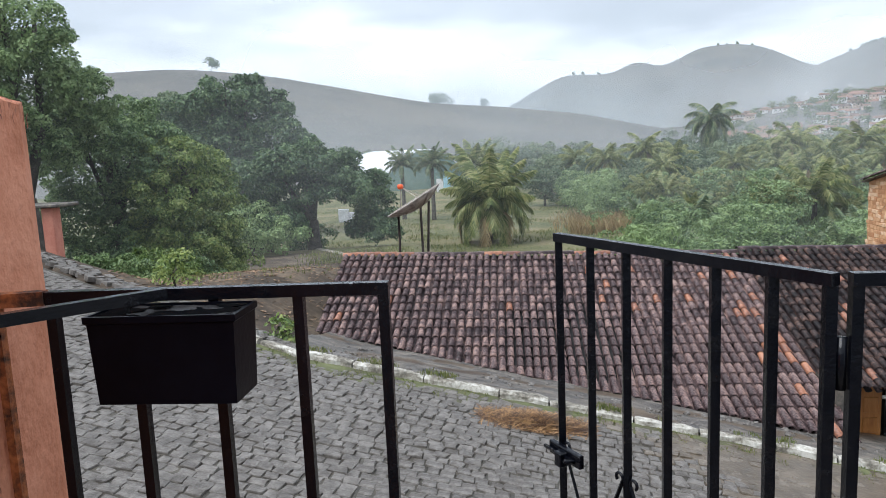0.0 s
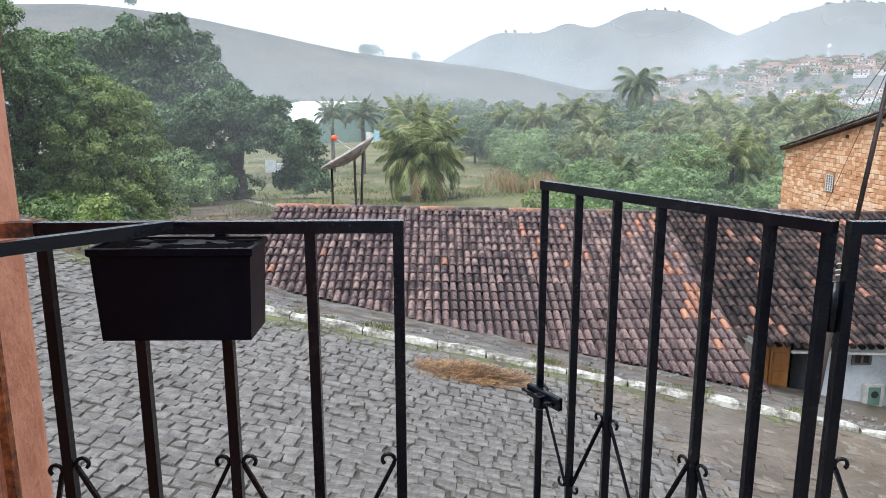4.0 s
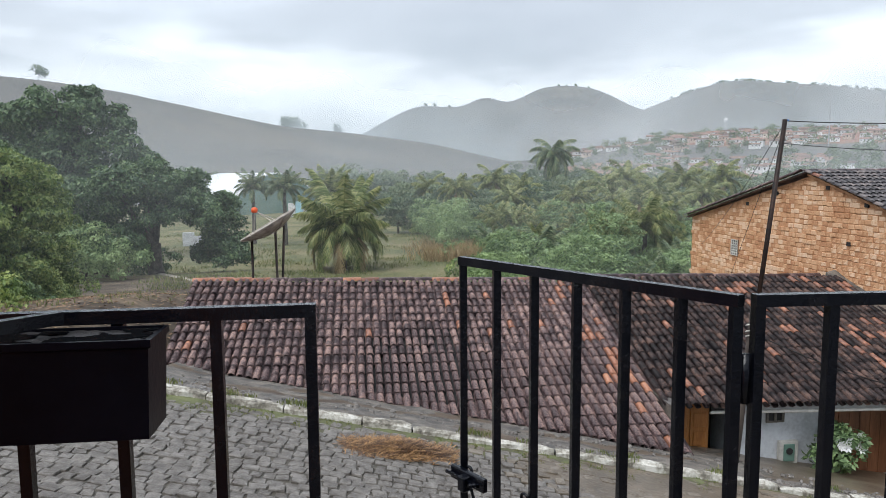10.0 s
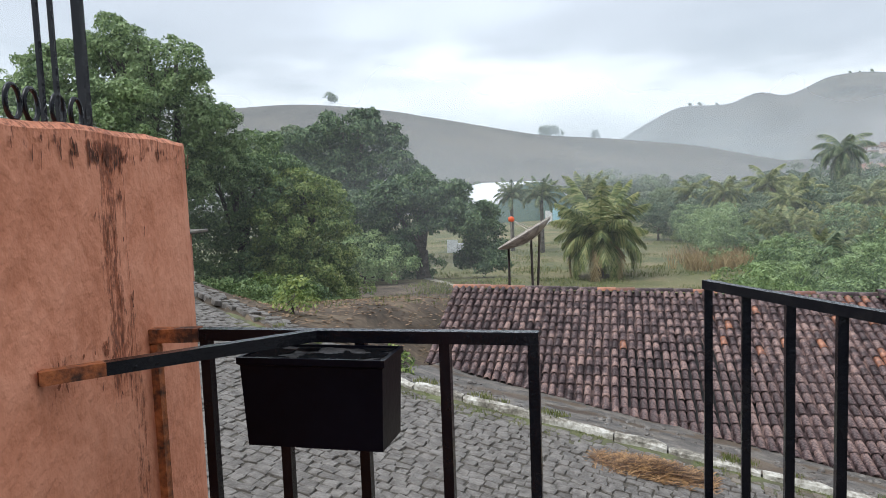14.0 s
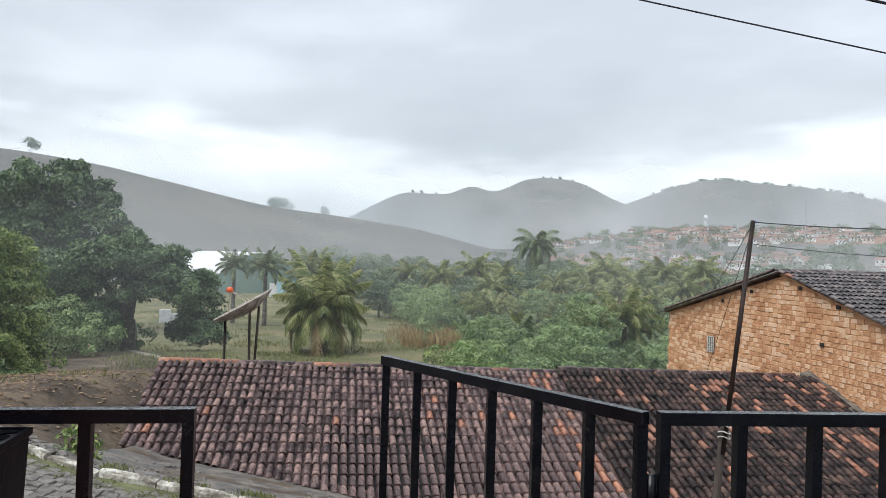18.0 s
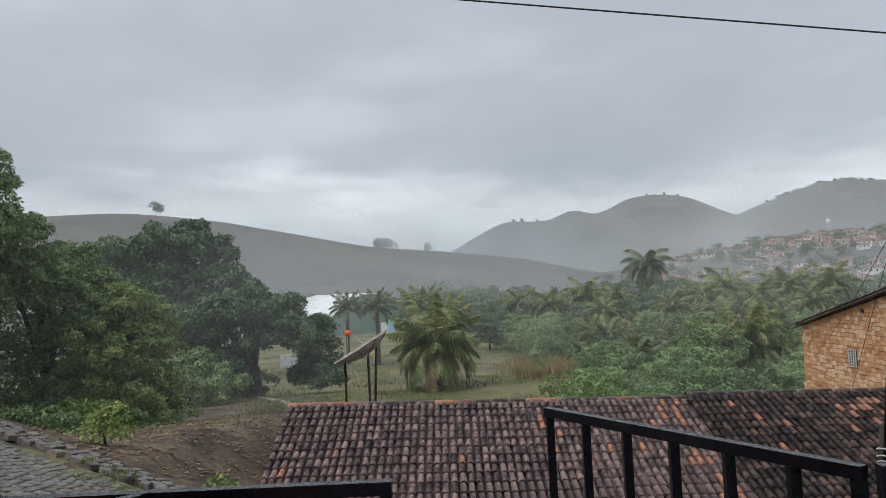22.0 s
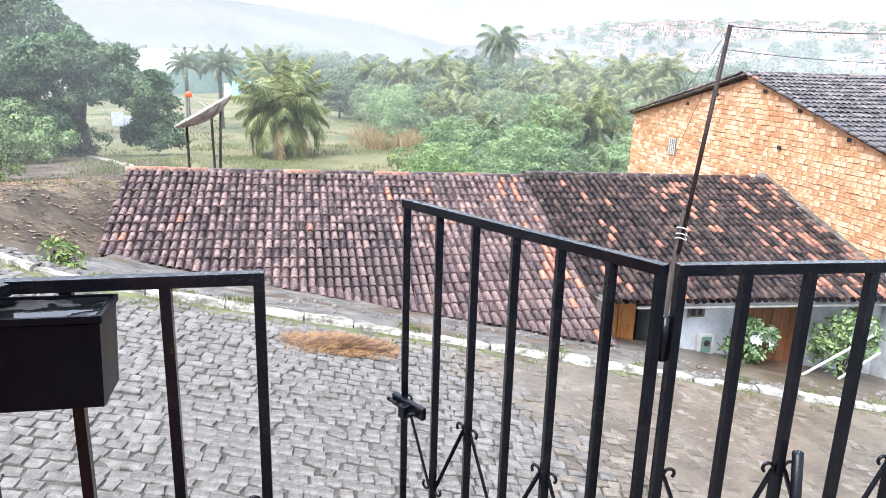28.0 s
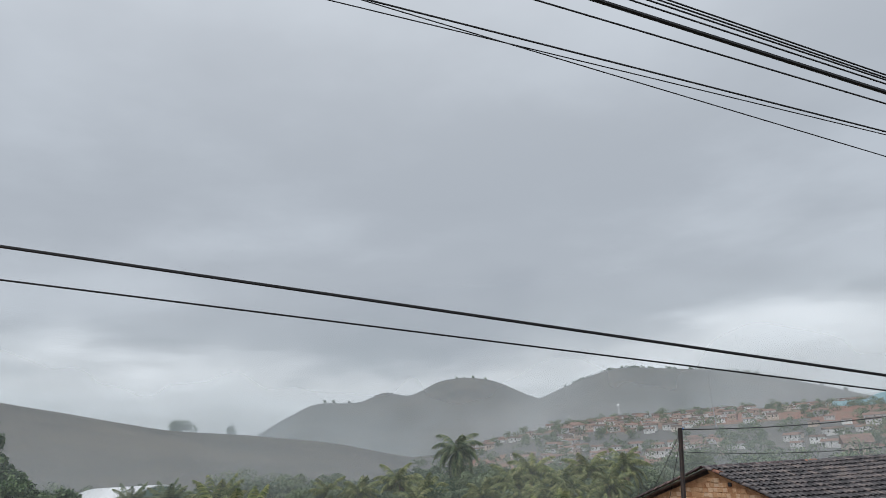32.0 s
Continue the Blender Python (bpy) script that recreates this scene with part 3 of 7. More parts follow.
def ground():
    az = [-180 + 6 * k for k in range(18)] + [-72 + 0.5 * k for k in range(310)] + [83 + 6 * k for k in range(17)]
    rr = [0.0]
    r = 1.5
    while r < 4500:
        rr.append(r)
        r *= 1.02 if 14 < r < 60 else 1.045 if r < 1300 else 1.4
    verts, faces, tone = [], [], []
    for r in rr:
        for a in az:
            x, y = polar(a, r)
            z = land_z(x, y) if r < 1500 else VALLEY - 20
            if abs(a) > 90 and r >= 40:
                z = VALLEY + 4 * noise.noise(Vector((x * 0.01, y * 0.01, 2)))
            if r < 42 and y < -2.0:
                z = street_z(x) - 0.16
            verts.append((x, y, z))
    n = len(az)
    for i in range(len(rr) - 1):
        for j in range(n):
            k = (j + 1) % n
            faces.append((i * n + j, (i + 1) * n + j, (i + 1) * n + k, i * n + k))
            a, r = az[j], rr[i]
            x, y = polar(a, r)
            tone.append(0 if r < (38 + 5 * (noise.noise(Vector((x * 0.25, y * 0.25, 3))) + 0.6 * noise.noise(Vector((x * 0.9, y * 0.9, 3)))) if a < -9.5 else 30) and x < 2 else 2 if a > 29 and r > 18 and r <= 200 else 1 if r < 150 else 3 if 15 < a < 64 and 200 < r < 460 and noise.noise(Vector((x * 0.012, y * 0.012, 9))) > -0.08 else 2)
    me = bpy.data.meshes.new("ground")
    me.from_pydata(verts, [], faces)
    for f, t in zip(me.polygons, tone):
        f.material_index = t
    me.shade_smooth()
    dirt = material("brown_leaf_litter", [(0.028, 0.019, 0.011), (0.066, 0.046, 0.029), (0.135, 0.099, 0.064)], 0.9, 0.7, 9, 0.8)
    lawn = material("wet_meadow", [(0.060, 0.072, 0.022), (0.112, 0.110, 0.040), (0.185, 0.150, 0.075)], 0.85, 0.30, 5, 0.6)
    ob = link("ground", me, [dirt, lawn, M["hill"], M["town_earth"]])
    return tagged(ob, "valley floor of dirt and meadow rising to grey-green hills", "ground", kind="structure")


ground()

# ---- street ----
rng = random.Random(4)


def sett_mesh(seed, l, w, h):
    r = random.Random(seed)
    j = lambda s: r.uniform(-s, s)
    v = []
    # an uneven eight-sided outline with worn corners
    rim = []
    for sx, sy in ((-1, -0.78), (-0.86, -1), (0.86, -1), (1, -0.78), (1, 0.78), (0.86, 1), (-0.86, 1), (-1, 0.78)):
        rim.append((sx * l / 2 + j(0.014), sy * w / 2 + j(0.013)))
    tx, ty = j(0.05), j(0.05)
    for s, z in ((1.0, -0.07), (1.0, h - 0.010), (0.93, h - 0.002), (0.5, h)):
        for x, y in rim:
            v.append((x * s, y * s, z + (tx * x + ty * y + j(0.0022) if z > 0 else 0)))
    f = [tuple(range(24, 32))]
    for a in (0, 8, 16):
        for k in range(8):
            f.append((a + k, a + (k + 1) % 8, a + 8 + (k + 1) % 8, a + 8 + k))
    return v, f


def sheet(name, mat, xs, ys, height, keep, label=""):
    """An uneven thin layer lying over part of the road."""
    v, f, idx = [], [], {}
    for i, x in enumerate(xs):
        for k, s in enumerate(ys):
            y = kerb_y(x) - s
            idx[i, k] = len(v)
            v.append((x, y, street_z(x) + height(x, y)))
    for i in range(len(xs) - 1):
        for k in range(len(ys) - 1):
            if keep(v[idx[i, k]][0], v[idx[i, k]][1]):
                f.append((idx[i, k], idx[i, k + 1], idx[i + 1, k + 1], idx[i + 1, k]))
    return name, v, f, mat, label


def street():
    # bed
    verts, faces = [], []
    xs = [-16 + 0.8 * k for k in range(51)]
    for x in xs:
        for k in range(13):
            y = -1.0 + (kerb_y(x) + 1.0) * k / 12
            verts.append((x, y, street_z(x) + 0.008))
    for i in range(len(xs) - 1):
        for k in range(12):
            a = i * 13 + k
            faces.append((a, a + 13, a + 14, a + 1))
    road = pydata("road", verts, faces, M["bed"])
    tagged(road, "sloping street paved with wet grey granite setts", "road", kind="structure")
    tilt = Matrix.Rotation(math.atan(0.17), 4, "Y") @ Matrix.Rotation(math.atan(-0.13), 4, "Z")
    shared = []
    for k in range(10):
        v, f = sett_mesh(k, 0.110 + 0.012 * (k % 5), 0.111 + 0.003 * (k % 3), 0.021 + 0.003 * (k % 3))
        me = bpy.data.meshes.new("sett")
        me.from_pydata(v, [], f)
        me.materials.append(M["cobble"])
        shared.append(me)
    rv, rf, mv, mf = [], [], [], []
    singles = 0
    d = 0.16
    while d < 7.6:
        x = -9.5 + rng.uniform(0, 0.2)
        while x < 13.0:
            ln = rng.choice((0.105, 0.12, 0.13, 0.145, 0.16))
            xc = x + ln / 2
            x += ln + 0.007
            y = (7.95 - 0.13 * xc) - d + 0.05 * noise.noise(Vector((xc * 0.5, d * 0.5, 1))) + rng.uniform(-0.008, 0.008)
            if y < 1.5 or (xc < -1.2 and y < 1.5 - (xc + 1.2) * 0.25):
                continue
            m = Matrix.Translation((xc, y, street_z(xc) + rng.uniform(-0.010, 0.007))) @ tilt @ pose(0, 0, 0, rng.uniform(-3.2, 3.2), rng.uniform(-2.6, 2.6), rng.uniform(-7, 7))
            if singles < 300 and -1.0 < xc < 1.3 and 3.9 < y < 6.0:
                ob = new("sett", shared[rng.randrange(10)])
                ob.parent = road
                ob.matrix_local = m
                singles += 1
            else:
                v, f = sett_mesh(rng.random(), ln, rng.uniform(0.107, 0.119), rng.uniform(0.019, 0.028))
                muddy = xc + 0.5 * y + 1.6 * noise.noise(Vector((xc * 0.4, y * 0.4, 8))) > 4.9 + rng.uniform(-0.7, 0.7)
                tv, tf = (mv, mf) if muddy else (rv, rf)
                b = len(tv)
                tv.extend(tuple(m @ Vector(p)) for p in v)
                tf.extend(tuple(i + b for i in q) for q in f)
        d += 0.121
    tagged(pydata("muddy_setts", mv, mf, M["cobble_mud"], road), kind="stuff")
    # silt washed over the lower end, moss and earth along the kerb
    def silt_z(x, y):
        edge = x + 0.5 * y - 4.7
        return min(0.023, -0.02 + 0.035 * max(0.0, edge)) + 0.010 * noise.noise(Vector((x * 2.2, y * 2.2, 6))) + 0.004 * noise.noise(Vector((x * 9, y * 9, 6)))
    name, v, f, mat, lab = sheet("silt", M["mud"], [0.5 + 0.09 * k for k in range(130)], [0.05 + 0.09 * k for k in range(56)], silt_z, lambda x, y: y > 1.6 and x + 0.5 * y > 4.5)
    pydata(name, v, f, mat, road, "wet tan silt washed between the setts", smooth=True)
    def moss_z(x, y):
        d = kerb_y(x) - y
        return 0.016 - 0.05 * max(0.0, d - 0.12) + 0.016 * noise.noise(Vector((x * 2.4, y * 3, 1))) + 0.006 * noise.noise(Vector((x * 14, y * 14, 1)))
    name, v, f, mat, lab = sheet("moss_strip", M["moss"], [-6.0 + 0.05 * k for k in range(290)], [-0.03 + 0.05 * k for k in range(13)], moss_z, lambda x, y: True)
    pydata(name, v, f, mat, road, "green moss and earth along the kerb", smooth=True)
    # left arm of the street, past the bend of the kerb
    d = 0.16
    while d < 3.0:
        x = -12.0
        while x < -2.3:
            ln = rng.choice((0.12, 0.13, 0.145, 0.16, 0.175))
            xc = x + ln / 2
            x += ln + 0.014
            y = kerb_y(xc) - d
            if y < (7.95 - 0.13 * xc) - 0.1:
                continue
            m = Matrix.Translation((xc, y, street_z(xc))) @ Matrix.Rotation(math.atan(0.17), 4, "Y") @ pose(0, 0, 0, rng.uniform(-3, 3), rng.uniform(-3, 3), -27 + rng.uniform(-5, 5))
            v, f = sett_mesh(rng.random(), ln, 0.104, 0.022)
            b = len(rv)
            rv.extend(tuple(m @ Vector(p)) for p in v)
            rf.extend(tuple(i + b for i in q) for q in f)
        d += 0.121
    rest = pydata("sett_field", rv, rf, M["cobble_rest"], road)
    tagged(rest, kind="stuff")
    # kerb of whitewashed stones
    kerb = thing("kerb", (0, 0, 0), "whitewashed rough stone kerb with grassy joints", "kerb", kind="structure")
    x = -3.5
    while x < 14:
        ln = rng.uniform(0.55, 0.95)
        a, b = Vector((x, kerb_y(x), street_z(x))), Vector((x + ln - 0.02, kerb_y(x + ln - 0.02), street_z(x + ln - 0.02)))
        bm = bmesh.new()
        n = 5
        w = rng.uniform(0.07, 0.11)
        up = rng.uniform(0.075, 0.105)
        ring = []
        dirv = (b - a).normalized()
        side = Vector((-dirv.y, dirv.x, 0)).normalized()
        for k in range(n + 1):
            p = a.lerp(b, k / n)
            e = 0.85 if k in (0, n) else 1
            j = lambda s: rng.uniform(-s, s)
            ring.append([bm.verts.new(p + side * (-0.02 + j(0.012)) + Vector((0, 0, -0.1))), bm.verts.new(p + side * (-0.0 + j(0.022)) + Vector((0, 0, up * e * 0.75))), bm.verts.new(p + side * (0.03 + j(0.012)) + Vector((0, 0, up * e + j(0.01)))), bm.verts.new(p + side * (w + j(0.025)) + Vector((0, 0, up * e + j(0.008)))), bm.verts.new(p + side * (w + 0.02) + Vector((0, 0, -0.1)))])
        for r0, r1 in zip(ring, ring[1:]):
            for k in range(4):
                bm.faces.new((r0[k], r1[k], r1[k + 1], r0[k + 1]))
        bm.faces.new(ring[0])
        bm.faces.new(list(reversed(ring[-1])))
        part("kerb_stone", bm, M["kerb"], kerb)
        x += ln
    # rough setts on the verge up the street
    vv, vf = [], []
    for k in range(1500):
        x = rng.uniform(-9.0, -1.5)
        y = kerb_y(x) + rng.uniform(0.16, 0.72)
        if any((x - a) ** 2 + (y - b) ** 2 < 0.145 ** 2 for a, b in vv):
            continue
        vv.append((x, y))
    rv, rf = [], []
    for x, y in vv:
        m = Matrix.Translation((x, y, beyond_z(x, y) + rng.uniform(-0.006, 0.006))) @ Matrix.Rotation(math.atan(0.17), 4, "Y") @ pose(0, 0, 0, rng.uniform(-8, -2), rng.uniform(-3, 3), rng.uniform(-40, 20))
        v, f = sett_mesh(rng.random(), rng.uniform(0.13, 0.18), rng.uniform(0.11, 0.14), 0.018)
        b = len(rv)
        rv.extend(tuple(m @ Vector(p)) for p in v)
        rf.extend(tuple(i + b for i in q) for q in f)
    tagged(pydata("verge_setts", rv, rf, M["cobble_rest"], road), kind="stuff")
    # cement apron between kerb and house
    verts, faces = [], []
    cols = [-2.9 + 0.125 * k for k in range(155)]
    for i, x in enumerate(cols):
        ky = kerb_y(x)
        far = 12.6 - 0.30 * (x + 3.25) if x < 5.2 else 10.9
        for k in range(29):
            y = ky + 0.03 + (max(far, ky + 1.2) - ky - 0.03) * k / 28
            rough = 0.03 * noise.noise(Vector((x * 1.3, y * 1.3, 4))) + 0.016 * noise.noise(Vector((x * 4.1, y * 4.1, 4))) + 0.008 * noise.noise(Vector((x * 11, y * 11, 4)))
            verts.append((x, y, beyond_z(x, y) + (0.008 + rough if k else -0.03)))
    for i in range(len(cols) - 1):
        for k in range(28):
            a = i * 29 + k
            faces.append((a, a + 29, a + 30, a + 1))
    ap = pydata("pavement", verts, faces, [M["cement"], M["mud"]], smooth=True)
    for f in ap.data.polygons:
        c = f.center
        f.material_index = 1 if c.x + 1.5 * noise.noise(Vector((c.x * 0.6, c.y * 0.6, 2))) > 6.0 or noise.noise(Vector((c.x * 0.9, c.y * 1.4, 6))) > 0.22 else 0
    # rubble and loose stones on it
    rr = random.Random(23)
    sv, sf = [], []
    for k in range(1500):
        x = rr.uniform(-3.8, 12.5)
        d = rr.uniform(0.12, 0.5) if rr.random() < 0.55 else rr.uniform(0.2, 2.2)
        y = kerb_y(x) + d
        if noise.noise(Vector((x * 0.8, y * 0.8, 12))) < -0.1:
            continue
        s = rr.choice((0.012, 0.018, 0.022, 0.03, 0.045))
        a = rr.uniform(0, 6.28)
        b = len(sv)
        z = beyond_z(x, y) + 0.01
        for lev, (q, h) in enumerate(((1.0, -0.3), (1.1, 0.2), (0.6, 0.65))):
            for i in range(5):
                t = a + i * 1.2566
                w = s * q * rr.uniform(0.75, 1.2)
                sv.append((x + math.cos(t) * w, y + math.sin(t) * w, z + h * s))
        for o in (0, 5):
            for i in range(5):
                sf.append((b + o + i, b + o + (i + 1) % 5, b + o + 5 + (i + 1) % 5, b + o + 5 + i))
        sf.append(tuple(b + 10 + i for i in range(5)))
    tagged(pydata("loose_stones", sv, sf, M["cobble_rest"], ap), kind="stuff")
    tagged(ap, "worn wet cement pavement sloping down to the house", "pavement", kind="structure")


street()

# ---- landing where the camera stands ----
FX0, FX1 = -0.73, 2.75


def landing():
    bm = bmesh.new()
    box(bm, (-0.9, -3.0, -0.45), (4.2, 1.23, -0.25))
    tagged(part("floor", bm, M["cement"]), "plain cement landing floor", "floor", kind="structure")
    bm = bmesh.new()
    box(bm, (-0.9, 1.10, -3.2), (4.2, 1.225, -0.454))
    tagged(part("wall_front", bm, M["cement"]), "cement retaining wall under the landing", "wall", kind="structure")
    # unseen wall added behind the camera; white keeps the iron's reflections from browning
    bm = bmesh.new()
    box(bm, (-1.6, -3.2, -0.45), (4.2, -3.0, 2.9))
    tagged(part("wall_back", bm, M["white"]), "unseen white wall added behind the landing", "wall", kind="structure")
    # unseen side wall added to close the landing; the clothes lines end there
    bm = bmesh.new()
    box(bm, (4.2, -3.2, -3.0), (4.4, 1.225, 2.9))
    tagged(part("wall_side", bm, M["white"]), "unseen white wall added at the side of the landing", "wall", kind="structure")


landing()


def salmon_wall():
    """The boundary wall: an upright slab, its face turned a little off the view."""
    a, b = Vector((-0.30, -0.70)), Vector((-0.803, 1.455))
    d = (b - a).normalized()
    nrm = Vector((-d.y, d.x))
    if nrm.x > 0:
        nrm = -nrm
    r = random.Random(7)
    bm = bmesh.new()
    n, m = 40, 14
    top = lambda s: 1.505 + 0.006 * math.sin(s * 9) + r.uniform(-0.004, 0.004)
    cols = []
    for i in range(n + 1):
        p = a.lerp(b, i / n)
        t = top(i / n)
        edge = 0.012 if i == n else 0.0
        col = []
        for k in range(m + 1):
            z = -1.6 + (t - 0.012 + 1.6) * k / m
            o = nrm * (edge + r.uniform(0, 0.0012))
            col.append(bm.verts.new((p.x + o.x, p.y + o.y, z)))
        for w, zz in ((0.014, t), (0.13, t + 0.004), (0.15, t - 0.012), (0.15, -1.6)):
            col.append(bm.verts.new((p.x + nrm.x * w, p.y + nrm.y * w, zz)))
        cols.append(col)
    for c0, c1 in zip(cols, cols[1:]):
        for k in range(len(c0) - 1):
            bm.faces.new((c0[k], c0[k + 1], c1[k + 1], c1[k]))
    bm.faces.new(cols[-1])
    bm.faces.new(list(reversed(cols[0])))
    bmesh.ops.recalc_face_normals(bm, faces=bm.faces)
    wall = part("wall_left", bm, M["salmon"])
    tagged(wall, "salmon plastered boundary wall with rust streaks and mildewed top", "wall", kind="structure")
    return a, b, d, nrm, wall


WA, WB, WD, WN, wall_left = salmon_wall()


def on_wall(y, z, out=0.0):
    """A point of the boundary wall's face, at a depth y and height z, out metres before it."""
    s = (y - WA.y) / WD.y
    p = WA + WD * s - WN * out
    return Vector((p.x, p.y, z))


# ---- railing, gate, box ----
RAIL = 1.10


def scroll(parent, at, u, up, size=0.0145, side=1):
    """A small curled end of flat bar."""
    bm = bmesh.new()
    pts = []
    for k in range(10):
        a = radians(-35 + 265 * k / 9)
        rad = size * (1.0 - 0.025 * k)
        pts.append(Vector(at) + Vector(u) * side * (size - rad * math.cos(a)) + Vector((0, 0, 1)) * up * (size * 0.5 + rad * math.sin(a)))
    tube(bm, pts, 0.0042, 6)
    part("scroll", bm, M["iron"], parent, smooth=True)


def zigzag(parent, p, q, z_hi, z_lo, u, face):
    """A slanted flat bar between two uprights with a curl at both ends."""
    f = Vector(face) * 0.003
    a, b = Vector((p[0], p[1], z_hi)) + f, Vector((q[0], q[1], z_lo)) + f
    s = 1 if (b - a).dot(Vector(u)) > 0 else -1
    bar("slant_bar", a + Vector(u) * s * 0.016, b - Vector(u) * s * 0.016, 0.0042, M["iron"], parent)
    scroll(parent, a + Vector(u) * s * 0.014, u, 1, side=s)
    scroll(parent, b - Vector(u) * s * 0.014, u, -1, side=-s)


def run(name, a, b, count, label, high_first, z_bottom=-0.25, z_low=None, last_gap=1.0, z_hi=0.59, z_lo=0.31):
    """A length of railing or a gate leaf between two points of the plan."""
    a, b = Vector((*a, 0)), Vector((*b, 0))
    u = (b - a).normalized()
    face = Vector((u.y, -u.x, 0))
    if face.y > 0:
        face = -face
    t = thing(name, (0, 0, 0), label, name.replace("_", " "))
    half = 0.0103
    bar("top_rail", Vector((a.x, a.y, RAIL - 0.012)) - u * half, Vector((b.x, b.y, RAIL - 0.012)) + u * half, 0.012, M["iron"], t)
    pts = [a.lerp(b, k / (count - 2 + last_gap)) for k in range(count - 1)] + [b]
    for k, p in enumerate(pts):
        bar("upright", (p.x, p.y, z_bottom), (p.x, p.y, RAIL - 0.024), half, M["iron"], t)
    if z_low is not None:
        bar("bottom_rail", Vector((a.x, a.y, z_low)) + u * half, Vector((b.x, b.y, z_low)) - u * half, 0.012, M["iron"], t)
    for k in range(count - 1):
        hi = (k % 2 == 0) == high_first
        p, q = pts[k], pts[k + 1]
        if hi:
            zigzag(t, p, q, z_hi, z_lo, u, face)
        else:
            zigzag(t, q, p, z_hi, z_lo, u, face)
    return t, pts, u, face


fence_left, pl, ul, fl = run("railing", (-0.62, 1.19), (0.062, 1.20), 5, "black painted iron railing with scrolled slanting bars", True)
fence_left.name = "railing"
# its rail runs on into the wall, rusty at the end
end = on_wall(1.17, RAIL - 0.013)
bar("rail_end", end, (-0.6335, 1.19, RAIL - 0.013), 0.0143, M["rust"], fence_left, "rusty rail end set in the wall")
bar("wall_post", on_wall(1.165, -0.25, 0.010), on_wall(1.165, RAIL - 0.03, 0.010), 0.009, M["rust"], fence_left, "rusted post against the wall")
zq = on_wall(1.165, 0, 0.02)
zigzag(fence_left, (-0.62, 1.19), (zq.x + 0.01, zq.y), 0.575, 0.305, (1, 0, 0), (0, -1, 0))
fence_right, pr, ur, fr = run("railing", (0.932, 1.166), (2.74, 1.075), 13, "black painted iron railing with scrolled slanting bars beside the gate", True, z_low=-0.16)
gate, pg, ug, fg = run("gate", (0.452, 1.884), (0.889, 1.172), 7, "open black iron gate leaf with scrolled slanting bars and latch", True, z_bottom=-0.22, z_low=-0.16, last_gap=0.86, z_hi=0.46, z_lo=0.215)
# latch, hinges
bm = bmesh.new()
u0 = (pg[1] - pg[0]).normalized()
rot = Matrix.Translation((pg[0].x, pg[0].y, 0.46)) @ Matrix.Rotation(math.atan2(u0.y, u0.x), 4, "Z")
box(bm, (-0.022, -0.034, -0.02), (0.125, -0.016, 0.02), rot, 0.003)
latch = part("latch", bm, M["iron"], gate)
bm = bmesh.new()
tube(bm, [rot @ Vector((-0.03, -0.042, 0.0)), rot @ Vector((0.11, -0.042, 0.0)), rot @ Vector((0.11, -0.075, 0.012))], 0.006, 8)
part("bolt", bm, M["iron"], latch, smooth=True)
bm = bmesh.new()
box(bm, (0.04, -0.06, -0.03), (0.07, -0.03, 0.014), rot, 0.003)
part("hasp", bm, M["iron"], latch)
for z in (0.93, 0.05):
    bm = bmesh.new()
    tube(bm, [(0.9105, 1.169, z - 0.05), (0.9105, 1.169, z + 0.05)], 0.010, 10)
    part("hinge", bm, M["iron"], gate, smooth=True)
# steel prop stuck behind the right railing
prop = thing("iron_stake", (1.255, 1.12, -0.25), "short black iron tube stake beside the railing", "stake")
bm = bmesh.new()
tube(bm, [(0.11, 0.0, 0.0), (0.0, 0.0, 0.90)], 0.013, 10)
part("stake_tube", bm, M["iron"], prop, smooth=True)
# diagonal brace from the wall to the rail
brace = thing("brace_bar", (0, 0, 0), "black iron brace with a rusted end, from wall to railing", "brace")
bs, be = on_wall(0.77, 1.108, 0.0), Vector((-0.36, 1.15, 1.097))
bm = bmesh.new()
mid = bs.lerp(be, 0.2)
tube(bm, [mid, be], 0.0108, 4, True, True)
part("bar_painted", bm, M["iron"], brace)
bm = bmesh.new()
tube(bm, [bs, mid], 0.0110, 4, True, True)
part("bar_rusted", bm, M["rust"], brace, "rusted orange end of the bar")


